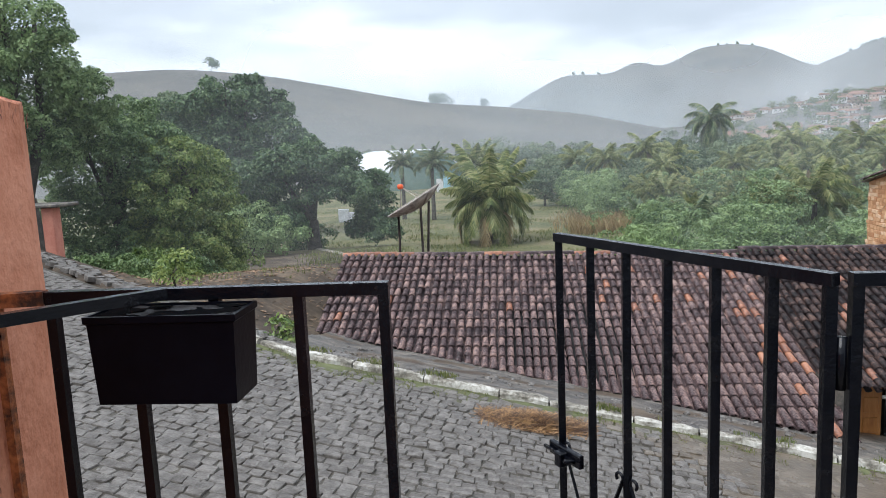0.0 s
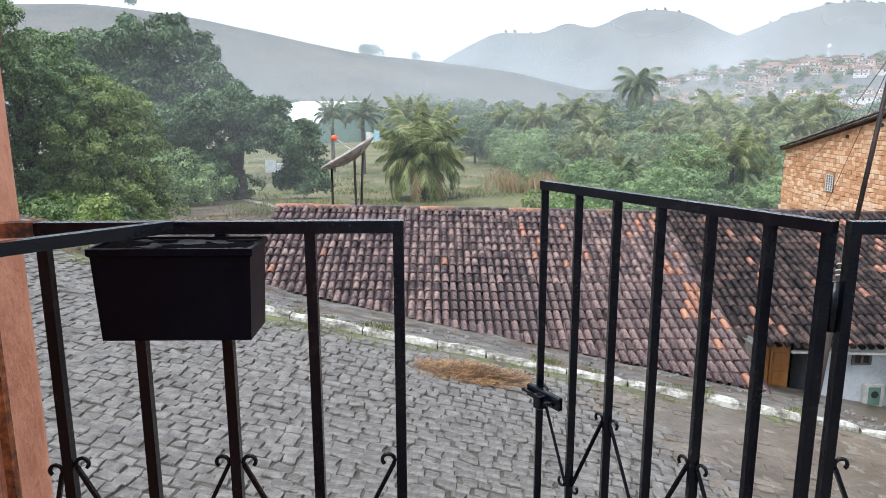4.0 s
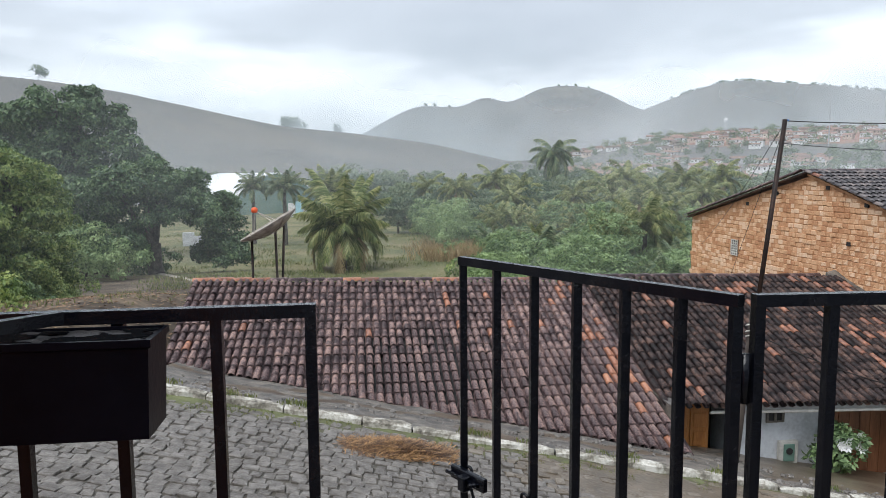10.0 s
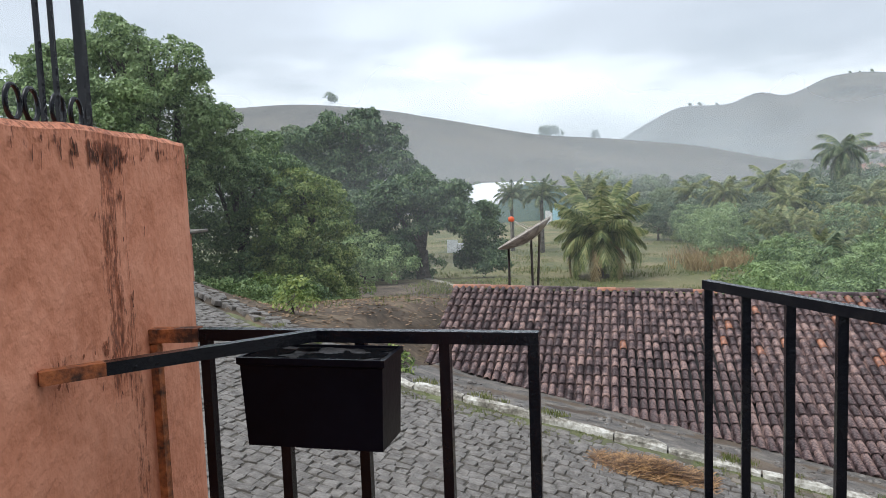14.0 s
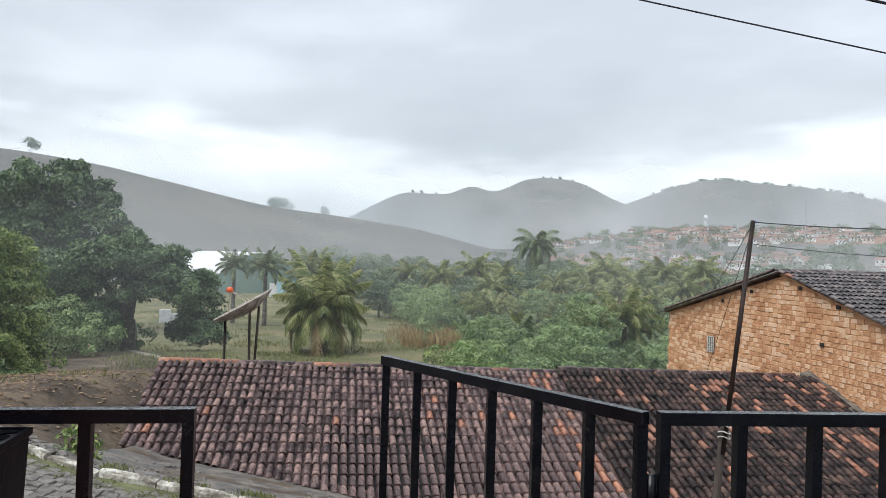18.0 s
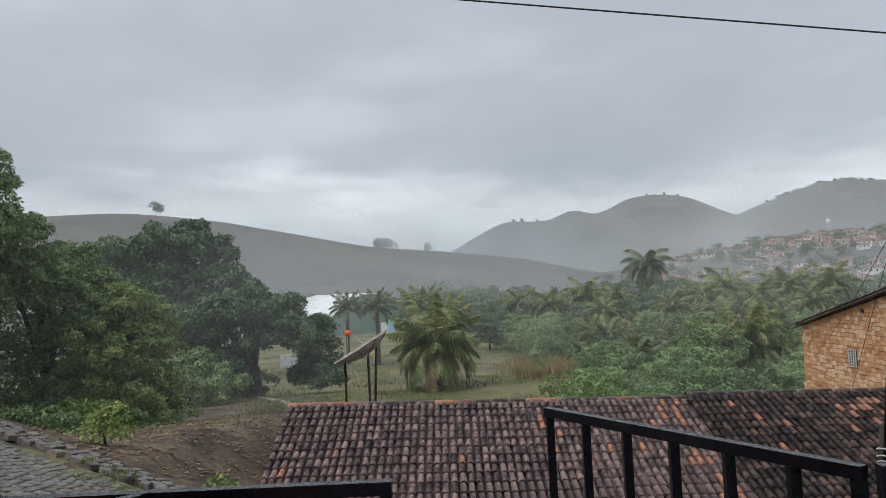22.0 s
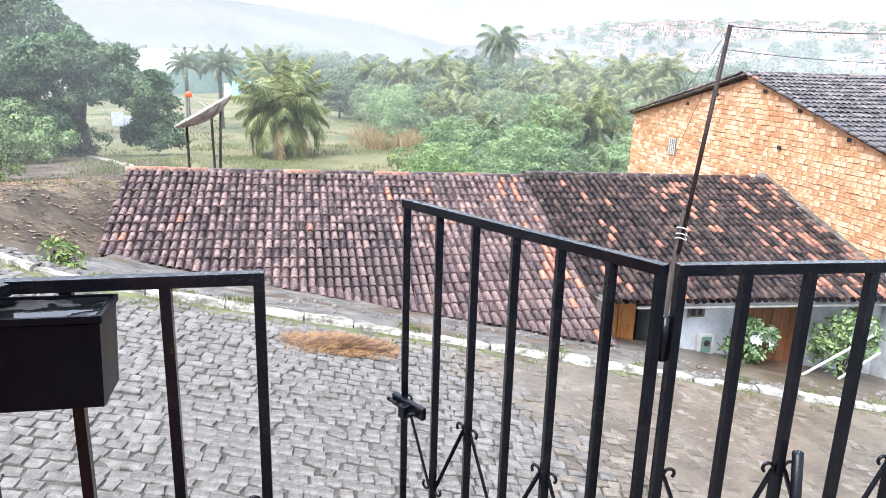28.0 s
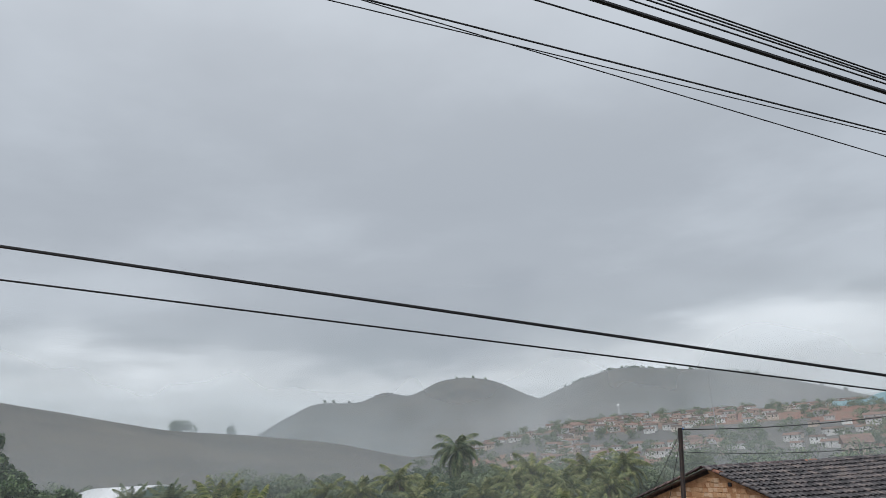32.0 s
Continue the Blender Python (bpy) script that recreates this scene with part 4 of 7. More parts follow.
def planter():
    t = thing("planter_box", (-0.34, 1.12, 0.9), "black plastic planter box hung on the railing, wet soil inside", "planter")
    lo, hi = (-0.475, 1.062), (-0.19, 1.177)
    zb, zt = 0.903, 1.073
    bm = bmesh.new()
    flare = 0.009
    def ring(x0, y0, x1, y1, z):
        return [bm.verts.new((x0 - t.location.x, y0 - t.location.y, z - t.location.z)), bm.verts.new((x1 - t.location.x, y0 - t.location.y, z - t.location.z)), bm.verts.new((x1 - t.location.x, y1 - t.location.y, z - t.location.z)), bm.verts.new((x0 - t.location.x, y1 - t.location.y, z - t.location.z))]
    f = flare
    r = [ring(lo[0] + f, lo[1] + f * 0.6, hi[0] - f, hi[1] - 0.002, zb), ring(lo[0] + 0.002, lo[1] + 0.002, hi[0] - 0.002, hi[1], zt - 0.016), ring(lo[0] - 0.003, lo[1] - 0.002, hi[0] + 0.003, hi[1] + 0.001, zt - 0.012), ring(lo[0] - 0.003, lo[1] - 0.002, hi[0] + 0.003, hi[1] + 0.001, zt), ring(lo[0] + 0.004, lo[1] + 0.004, hi[0] - 0.004, hi[1] - 0.004, zt), ring(lo[0] + 0.008, lo[1] + 0.008, hi[0] - 0.008, hi[1] - 0.008, zt - 0.05)]
    for a, b in zip(r, r[1:]):
        for k in range(4):
            bm.faces.new((a[k], a[(k + 1) % 4], b[(k + 1) % 4], b[k]))
    bm.faces.new(list(reversed(r[0])))
    bm.faces.new(r[-1])
    bmesh.ops.recalc_face_normals(bm, faces=bm.faces)
    part("box_body", bm, M["box"], t)
    bm = bmesh.new()
    rs = random.Random(2)
    n, m = 24, 8
    g = [[bm.verts.new((lo[0] + 0.009 + (hi[0] - lo[0] - 0.018) * i / n - t.location.x, lo[1] + 0.009 + (hi[1] - lo[1] - 0.018) * k / m - t.location.y, zt - 0.004 + rs.uniform(-0.0016, 0.0012) - t.location.z)) for k in range(m + 1)] for i in range(n + 1)]
    for i in range(n):
        for k in range(m):
            bm.faces.new((g[i][k], g[i + 1][k], g[i + 1][k + 1], g[i][k + 1]))
    part("soil", bm, M["soil"], t, "wet dark soil with puddles", smooth=True)
    # rain standing on the soil
    n, m = 60, 22
    v = [(lo[0] + 0.010 + (hi[0] - lo[0] - 0.020) * i / n - t.location.x, lo[1] + 0.010 + (hi[1] - lo[1] - 0.020) * k / m - t.location.y, zt - 0.0022 - t.location.z) for i in range(n + 1) for k in range(m + 1)]
    f = [(i * (m + 1) + k, (i + 1) * (m + 1) + k, (i + 1) * (m + 1) + k + 1, i * (m + 1) + k + 1) for i in range(n) for k in range(m) if noise.noise(Vector((i * 0.105, k * 0.17, 4.4))) > -0.18]
    pydata("rain_water", v, f, M["puddle"], t, "puddles of clear rain water")


planter()


def wall_grille():
    """Upright bars and ring scrolls on top of the boundary wall."""
    t = thing("wall_grille", (0, 0, 0), "black iron security grille on top of the boundary wall", "grille")
    def q(y, off=0.06):
        p = on_wall(y, 0)
        return Vector((p.x + WN.x * off, p.y + WN.y * off, 0))
    for y, h in ((1.09, 0.0080), (0.996, 0.0036), (0.950, 0.0036), (0.72, 0.0065), (0.68, 0.0065), (0.48, 0.0125), (0.3, 0.0065), (0.1, 0.0065)):
        p = q(y)
        bar("upright", (p.x, p.y, 1.50), (p.x, p.y, 2.75), h, M["iron"], t)
    for y in (1.055, 0.995, 0.915, 0.865, 0.64, 0.56, 0.4):
        p = q(y)
        bm = bmesh.new()
        ringp = [p + Vector((WD.x, WD.y, 0)) * 0.020 * math.cos(a) + Vector((0, 0, 1.538 + 0.028 * math.sin(a))) for a in [2 * math.pi * k / 14 for k in range(15)]]
        tube(bm, ringp, 0.0045, 6, cap=False)
        part("ring", bm, M["iron"], t, smooth=True)
    bar("top_rail", (q(1.09).x, q(1.09).y, 2.75), (q(-0.5).x, q(-0.5).y, 2.75), 0.012, M["iron"], t)


wall_grille()


def film(name, y, z1, ln, w, mat, r, out=0.0022, wander=0.003):
    """A thin uneven film running down the boundary wall."""
    verts, faces = [], []
    n = max(4, int(ln / 0.02))
    ph = r.uniform(0, 6)
    for i in range(n + 1):
        z = z1 - ln * i / n
        e = w * (0.25 + 0.75 * math.sin(math.pi * (0.08 + 0.88 * i / n))) * r.uniform(0.25, 1.3)
        yy = y + wander * math.sin(i * 0.5 + ph)
        for s in (-1, 1):
            verts.append(tuple(on_wall(yy + s * e, z, out)))
    for i in range(n):
        faces.append((2 * i, 2 * i + 1, 2 * i + 3, 2 * i + 2))
    pydata(name, verts, faces, M[mat], wall_left)


def streaks():
    """Rust runs and mildew on the boundary wall."""
    r = random.Random(12)
    for k in range(10):
        y = r.choice((1.01, 1.035, 1.05, 1.09)) + r.uniform(-0.012, 0.012)
        film("rust_streak", y, r.uniform(1.12, 1.45), r.uniform(0.05, 0.24), r.uniform(0.0006, 0.0016), "stain", r)
    for k in range(110):
        y = r.choice((r.uniform(0.97, 1.10), r.uniform(0.4, 1.44)))
        film("mildew_spot", y, 1.486 - r.uniform(0, 0.03), r.uniform(0.006, 0.035), r.uniform(0.001, 0.0045), "mildew", r, 0.0026)
    for k in range(24):
        film("mildew_spot", 1.04 + r.gauss(0, 0.05), r.uniform(1.0, 1.49), r.uniform(0.008, 0.03), r.uniform(0.0012, 0.004), "mildew", r, 0.0028)
    for k in range(14):
        film("mildew_spot", 0.80 + 0.20 * r.random(), 1.09 + r.uniform(-0.03, 0.035), r.uniform(0.008, 0.02), r.uniform(0.002, 0.006), "stain", r, 0.0028)


streaks()


# ---- tiled roofs ----
def arch_tile(length, w0, w1, h, lift=0.0, segs=6, thick=0.012, flip=False):
    """A half-pipe clay tile lying along -y, its wide end at the bottom; flipped it is a channel."""
    v, f = [], []
    for y, w, z in ((0.0, w1, 0.0), (-length, w0, lift)):
        for k in range(segs + 1):
            a = math.pi * k / segs
            v.append((-math.cos(a) * w / 2, y, (math.sin(a) * h if not flip else -math.sin(a) * h) + z))
    n = segs + 1
    for k in range(segs):
        f.append((k, n + k, n + k + 1, k + 1) if flip else (k, k + 1, n + k + 1, n + k))
    if not flip:
        for k in range(segs + 1):
            a = math.pi * k / segs
            s = 1 - 2 * thick / w0
            v.append((-math.cos(a) * w0 / 2 * s, -length, max(0.0, math.sin(a) * (h - thick)) + lift))
        for k in range(segs):
            f.append((n + k, n + k + 1, 2 * n + k + 1, 2 * n + k))
    return v, f


def tiled_slope(house, origin, slope, cols, rows_for, pitch, step, mats, singles_in, seed, offset=None, new_share=None, last=None):
    """Covers one roof slope with single clay tiles. origin: x of the first column, y and z of the ridge; the slope falls towards -y."""
    r = random.Random(seed)
    x0, yr, zr = origin
    ang = math.atan(slope)
    rx = Matrix.Rotation(ang, 4, "X")
    ln, k0 = step / math.cos(ang) + 0.055, pitch / 0.2
    shared = []
    for k in range(4):
        v, f = arch_tile(ln, (0.172 + 0.004 * k) * k0, 0.135 * k0, 0.074 * k0, 0.036, thick=0.009)
        pair = []
        for m in (mats[0], mats[2]):
            me = bpy.data.meshes.new("roof_tile")
            me.from_pydata(v, [], f)
            me.shade_smooth()
            me.materials.append(m)
            pair.append(me)
        shared.append(pair)
    cv, cf, nv, nf, pv, pf = [], [], [], [], [], []
    made = 0
    for c in range(cols):
        x = x0 + c * pitch
        wob = 0.02 * noise.noise(Vector((c * 0.21, 3.0, seed)))
        count = rows_for(x)
        for k in range(count):
            y = yr - step * k
            if k == count - 1 and last:
                y = last(x) + step
            dz = offset(x, y) if offset else 0.0
            sag = 0.03 * noise.noise(Vector((x * 0.35, y * 0.5, seed + 5)))
            z = zr - slope * (yr - y) + dz + sag + (0.012 if last and k == count - 1 else 0.0)
            m = Matrix.Translation((x + wob + r.uniform(-0.006, 0.006), y + r.uniform(-0.007, 0.007), z + 0.020 + r.uniform(-0.003, 0.003))) @ rx @ Matrix.Rotation(r.uniform(-0.035, 0.035), 4, "Z")
            fresh = r.random() < (new_share(x, y) if new_share else 0.05)
            if made < 300 and singles_in(x, y):
                ob = new("roof_tile", shared[r.randrange(4)][1 if fresh else 0])
                ob.parent = house
                ob.matrix_local = m
                made += 1
            else:
                v, f = arch_tile(ln, (0.172 + r.uniform(0, 0.012)) * k0, 0.135 * k0, 0.074 * k0, 0.036, thick=0.009)
                tv, tf = (nv, nf) if fresh else (cv, cf)
                b = len(tv)
                tv.extend(tuple(m @ Vector(p)) for p in v)
                tf.extend(tuple(i + b for i in q) for q in f)
            v, f = arch_tile(ln, 0.15 * k0, 0.165 * k0, 0.05 * k0, 0.0, 4, flip=True)
            m2 = Matrix.Translation((x + pitch / 2, y, z + 0.016)) @ rx
            b = len(pv)
            pv.extend(tuple(m2 @ Vector(p)) for p in v)
            pf.extend(tuple(i + b for i in q) for q in f)
    tagged(pydata("cover_tiles", cv, cf, mats[1], house, smooth=True), kind="stuff")
    if nv:
        tagged(pydata("new_tiles", nv, nf, mats[2], house, "bright orange replaced tiles", smooth=True), kind="stuff")
    tagged(pydata("channel_tiles", pv, pf, mats[1], house, smooth=True), kind="stuff")


def ridge_row(house, a, b, mat_old, mat_new, share, seed):
    r = random.Random(seed)
    a, b = Vector(a), Vector(b)
    n = int((b - a).length / 0.36)
    v, f = arch_tile(0.42, 0.20, 0.17, 0.060, 0.014)
    meshes = []
    for m in (mat_old, mat_new):
        me = bpy.data.meshes.new("ridge_tile")
        me.from_pydata(v, [], f)
        me.shade_smooth()
        me.materials.append(m)
        meshes.append(me)
    d = (b - a).normalized()
    turn = d.to_track_quat("-Y", "Z").to_matrix().to_4x4()
    for k in range(n):
        p = a.lerp(b, k / n)
        ob = new("ridge_tile", meshes[1 if r.random() < share(p.x) else 0])
        ob.parent = house
        ob.matrix_local = Matrix.Translation(p + Vector((0, 0, 0.012 * noise.noise(Vector((k * 0.4, seed, 0)))))) @ turn @ Matrix.Rotation(r.uniform(-0.05, 0.05), 4, "Z")


def slab(bm, pts, depth):
    """A flat plate with the given corners, depth thick downwards."""
    up = [bm.verts.new(p) for p in pts]
    dn = [bm.verts.new((p[0], p[1], p[2] - depth)) for p in pts]
    n = len(pts)
    bm.faces.new(up)
    bm.faces.new(list(reversed(dn)))
    for k in range(n):
        bm.faces.new((up[k], dn[k], dn[(k + 1) % n], up[(k + 1) % n]))
    bmesh.ops.recalc_face_normals(bm, faces=bm.faces)


SL, RY, RZ = 0.388, 14.6, -0.83


def roof_z(y):
    return RZ - SL * (RY - y)


def dip(x, y):
    """How far the roof is lowered to fit the camera's view: most at the ridge and towards the brick house, nothing at
    the eave.
    """
    return -0.024 * max(0.0, x + 3.0) * min(1.0, max(0.0, (y - 10.3) / (RY - 10.3)))


def eave_y(x):
    return 12.15 - (x + 3.25) * 0.319 if x < 4.9 else 10.50 - (x - 5.2) * 0.045


def low_house():
    h = thing("low_house", (0, 0, 0), "low house below street level with weathered clay tile roof", "house")
    STEP, PITCH = 0.252, 0.1425
    def rows(x):
        n = 0
        while RY - STEP * (n + 1) > eave_y(x) - 0.12:
            n += 1
        n += 1
        return n
    def near(x, y):
        return 0.2 < x < 6.2 and y < 12.2
    def share(x, y):
        base = 0.006
        if 4.15 < x < 4.8 and y > 11.2:
            base = 0.30
        elif 4.5 < x < 6.6 and y < 11.2:
            base = 0.22
        elif x > 9.6 - (14.6 - y) * 0.12:
            base = 0.30
        elif 7.5 < x < 8.6 and y > 12.4:
            base = 0.22
        elif x > 5.0:
            base = 0.03
        elif 1.6 < x < 4.1 and y > 12.8:
            base = 0.05
        return base
    tiled_slope(h, (-3.12, RY, RZ), SL, 57, rows, PITCH, STEP, (M["tile"], M["tile_rest"], M["tile_new"]), near, 3, dip, share, lambda x: eave_y(x) - 0.12)
    # the newer end lies a little higher, its tiles blackened
    tiled_slope(h, (-3.12 + 57 * PITCH, RY, RZ), SL, 42, rows, PITCH, STEP, (M["tile_wet"], M["tile_wet"], M["tile_new"]), lambda x, y: False, 4, lambda x, y: 0.07 + dip(x, y), share, lambda x: eave_y(x) - 0.12)
    ridge_row(h, (-3.2, RY + 0.02, RZ + 0.02), (4.95, RY + 0.02, RZ + 0.03 + dip(4.95, RY)), M["tile"], M["tile_new"], lambda x: 0.9 if x < -1.6 else 0.28, 5)
    ridge_row(h, (4.95, RY + 0.02, RZ + 0.10 + dip(4.95, RY)), (10.4, RY + 0.02, RZ + 0.11 + dip(10.4, RY)), M["tile"], M["tile_new"], lambda x: 0.0, 6)
    # boards and back slope
    bm = bmesh.new()
    slab(bm, [(-3.2, RY, RZ - 0.05), (-3.2, 12.2, roof_z(12.2) - 0.05), (5.05, 9.62, roof_z(9.62) - 0.05), (5.05, RY, RZ - 0.06 + dip(5.05, RY))], 0.04)
    part("roof_deck", bm, M["dark"], h)
    bm = bmesh.new()
    slab(bm, [(5.05, RY, RZ + dip(5.05, RY)), (5.05, 10.6, roof_z(10.6)), (10.9, 10.4, roof_z(10.4)), (10.9, RY, RZ + dip(10.9, RY))], 0.04)
    part("roof_deck", bm, M["dark"], h)
    bm = bmesh.new()
    slab(bm, [(-3.2, 18.6, RZ - 1.6), (-3.2, RY, RZ), (10.9, RY, RZ + dip(10.9, RY)), (10.9, 18.6, RZ - 1.9)], 0.06)
    part("back_slope", bm, M["tile_rest"], h)
    # cement fillet against the tall brick wall
    bm = bmesh.new()
    rings = []
    for k in range(22):
        y = 14.8 - 0.19 * k
        z, j = roof_z(y) + dip(10.8, y), noise.noise(Vector((k * 0.7, 0, 3)))
        rings.append([bm.verts.new(p) for p in ((10.74 + 0.05 * j, y, z - 0.02), (10.77 + 0.05 * j, y, z + 0.10 + 0.03 * j), (10.88, y, z + 0.13 + 0.03 * j), (10.985, y, z + 0.15 + 0.04 * j), (10.985, y, z - 0.02))])
    for p, q in zip(rings, rings[1:]):
        for k in range(4):
            bm.faces.new((p[k], q[k], q[k + 1], p[k + 1]))
    bm.faces.new(rings[0])
    bm.faces.new(list(reversed(rings[-1])))
    part("cement_fillet", bm, M["cement"], h, "mossy cement fillet along the brick wall")
    # walls
    bm = bmesh.new()
    box(bm, (-3.05, 12.3, -5.0), (-2.9, 18.4, roof_z(12.3) - 0.1))
    box(bm, (-3.05, 18.25, -5.0), (10.95, 18.4, -2.5))
    part("wall", bm, M["white"], h)
    bm = bmesh.new()
    slab(bm, [(-3.05, 14.6, RZ - 0.1), (-3.05, 12.3, roof_z(12.3) - 0.09), (-2.9, 12.3, roof_z(12.3) - 0.09), (-2.9, 14.6, RZ - 0.1)], 1.5)
    part("gable", bm, M["white"], h)
    # long front wall under the diagonal eave
    bm = bmesh.new()
    slab(bm, [(-3.0, 12.45, -1.80), (5.0, 9.95, -2.70), (5.0, 10.1, -2.68), (-3.0, 12.6, -1.78)], 2.2)
    part("wall", bm, M["cement"], h)
    # porch front: white wall with the openings left free
    y0, y1 = 10.72, 10.86
    for lo, hi in (((6.45, y0, -4.6), (8.05, y1, -2.42)), ((8.05, y0, -4.6), (9.45, y1, -3.92)), ((8.05, y0, -2.72), (9.45, y1, -2.42)), ((9.45, y0, -4.6), (10.98, y1, -2.42))):
        bm = bmesh.new()
        box(bm, lo, hi)
        part("wall", bm, M["white"], h)
    # recess with the orange door at the left end, side wall; its back is coloured near-black for shade
    bm = bmesh.new()
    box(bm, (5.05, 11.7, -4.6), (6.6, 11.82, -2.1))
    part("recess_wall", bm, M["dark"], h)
    bm = bmesh.new()
    box(bm, (6.45, 10.86, -4.6), (6.6, 11.7, -2.2))
    part("recess_wall", bm, M["white"], h)
    bm = bmesh.new()
    box(bm, (4.95, 10.1, -4.6), (5.1, 11.7, -2.3))
    part("recess_wall", bm, M["cement"], h)
    # wall behind the shutter, its shade put in as near-black colour
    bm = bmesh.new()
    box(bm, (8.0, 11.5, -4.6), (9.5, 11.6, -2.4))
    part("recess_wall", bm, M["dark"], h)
    bm = bmesh.new()
    tube(bm, [(5.75, 10.42, -2.55), (11.0, 10.22, -2.63)], 0.030, 8)
    part("eave_beam", bm, M["pvc"], h, "pale wooden eave beam", smooth=True)
    door = thing("door", (0, 0, 0), "orange varnished panelled wooden door in the porch recess", "door")
    for i in range(2):
        bm = bmesh.new()
        x = 5.32 + 0.34 * i
        box(bm, (x, 10.90, -4.4), (x + 0.33, 10.94, -2.56), None, 0.006)
        for k in range(4):
            z = -2.72 - 0.33 * k
            box(bm, (x + 0.05, 10.885, z - 0.25), (x + 0.28, 10.902, z), None, 0.01)
        part("door_leaf", bm, M["orange_wood"], door)
    shut = thing("shutter", (0, 0, 0), "brown wooden boarded shutter in the white wall", "shutter")
    for k in range(7):
        bm = bmesh.new()
        box(bm, (8.07 + 0.197 * k, 10.76, -3.915), (8.258 + 0.197 * k, 10.80, -2.725), None, 0.005)
        part("board", bm, M["wood"], shut)
    # vent grid and meter box
    v = thing("wall_vent", (7.06, 10.71, -2.78), "small square block vent in the white wall", "vent")
    bm = bmesh.new()
    box(bm, (-0.16, -0.012, -0.09), (0.16, 0.0, 0.09), None, 0.004)
    part("vent_panel", bm, M["dark"], v)
    for k in range(3):
        bm = bmesh.new()
        box(bm, (-0.16 + 0.14 * k, -0.03, -0.10), (-0.12 + 0.14 * k, -0.012, 0.10))
        part("vent_rib", bm, M["cement"], v)
    for k in range(2):
        bm = bmesh.new()
        box(bm, (-0.16, -0.028, -0.10 + 0.17 * k), (0.16, -0.013, -0.07 + 0.17 * k))
        part("vent_rib", bm, M["cement"], v)
    mb = thing("meter_box", (7.3, 10.70, -3.4), "pale wall meter box with a dark round window", "meter box")
    bm = bmesh.new()
    box(bm, (-0.17, -0.06, -0.20), (0.17, 0.02, 0.20), None, 0.01)
    part("frame", bm, M["pvc"], mb)
    bm = bmesh.new()
    box(bm, (-0.10, -0.075, -0.15), (0.10, -0.058, 0.15), None, 0.006)
    part("window", bm, M["gym_end"], mb)
    bm = bmesh.new()
    bmesh.ops.create_cone(bm, cap_ends=True, segments=14, radius1=0.06, radius2=0.055, depth=0.02, matrix=pose(0, -0.084, 0.03, 90, 0, 0))
    part("dial", bm, M["dark"], mb)
    return h


low_house()


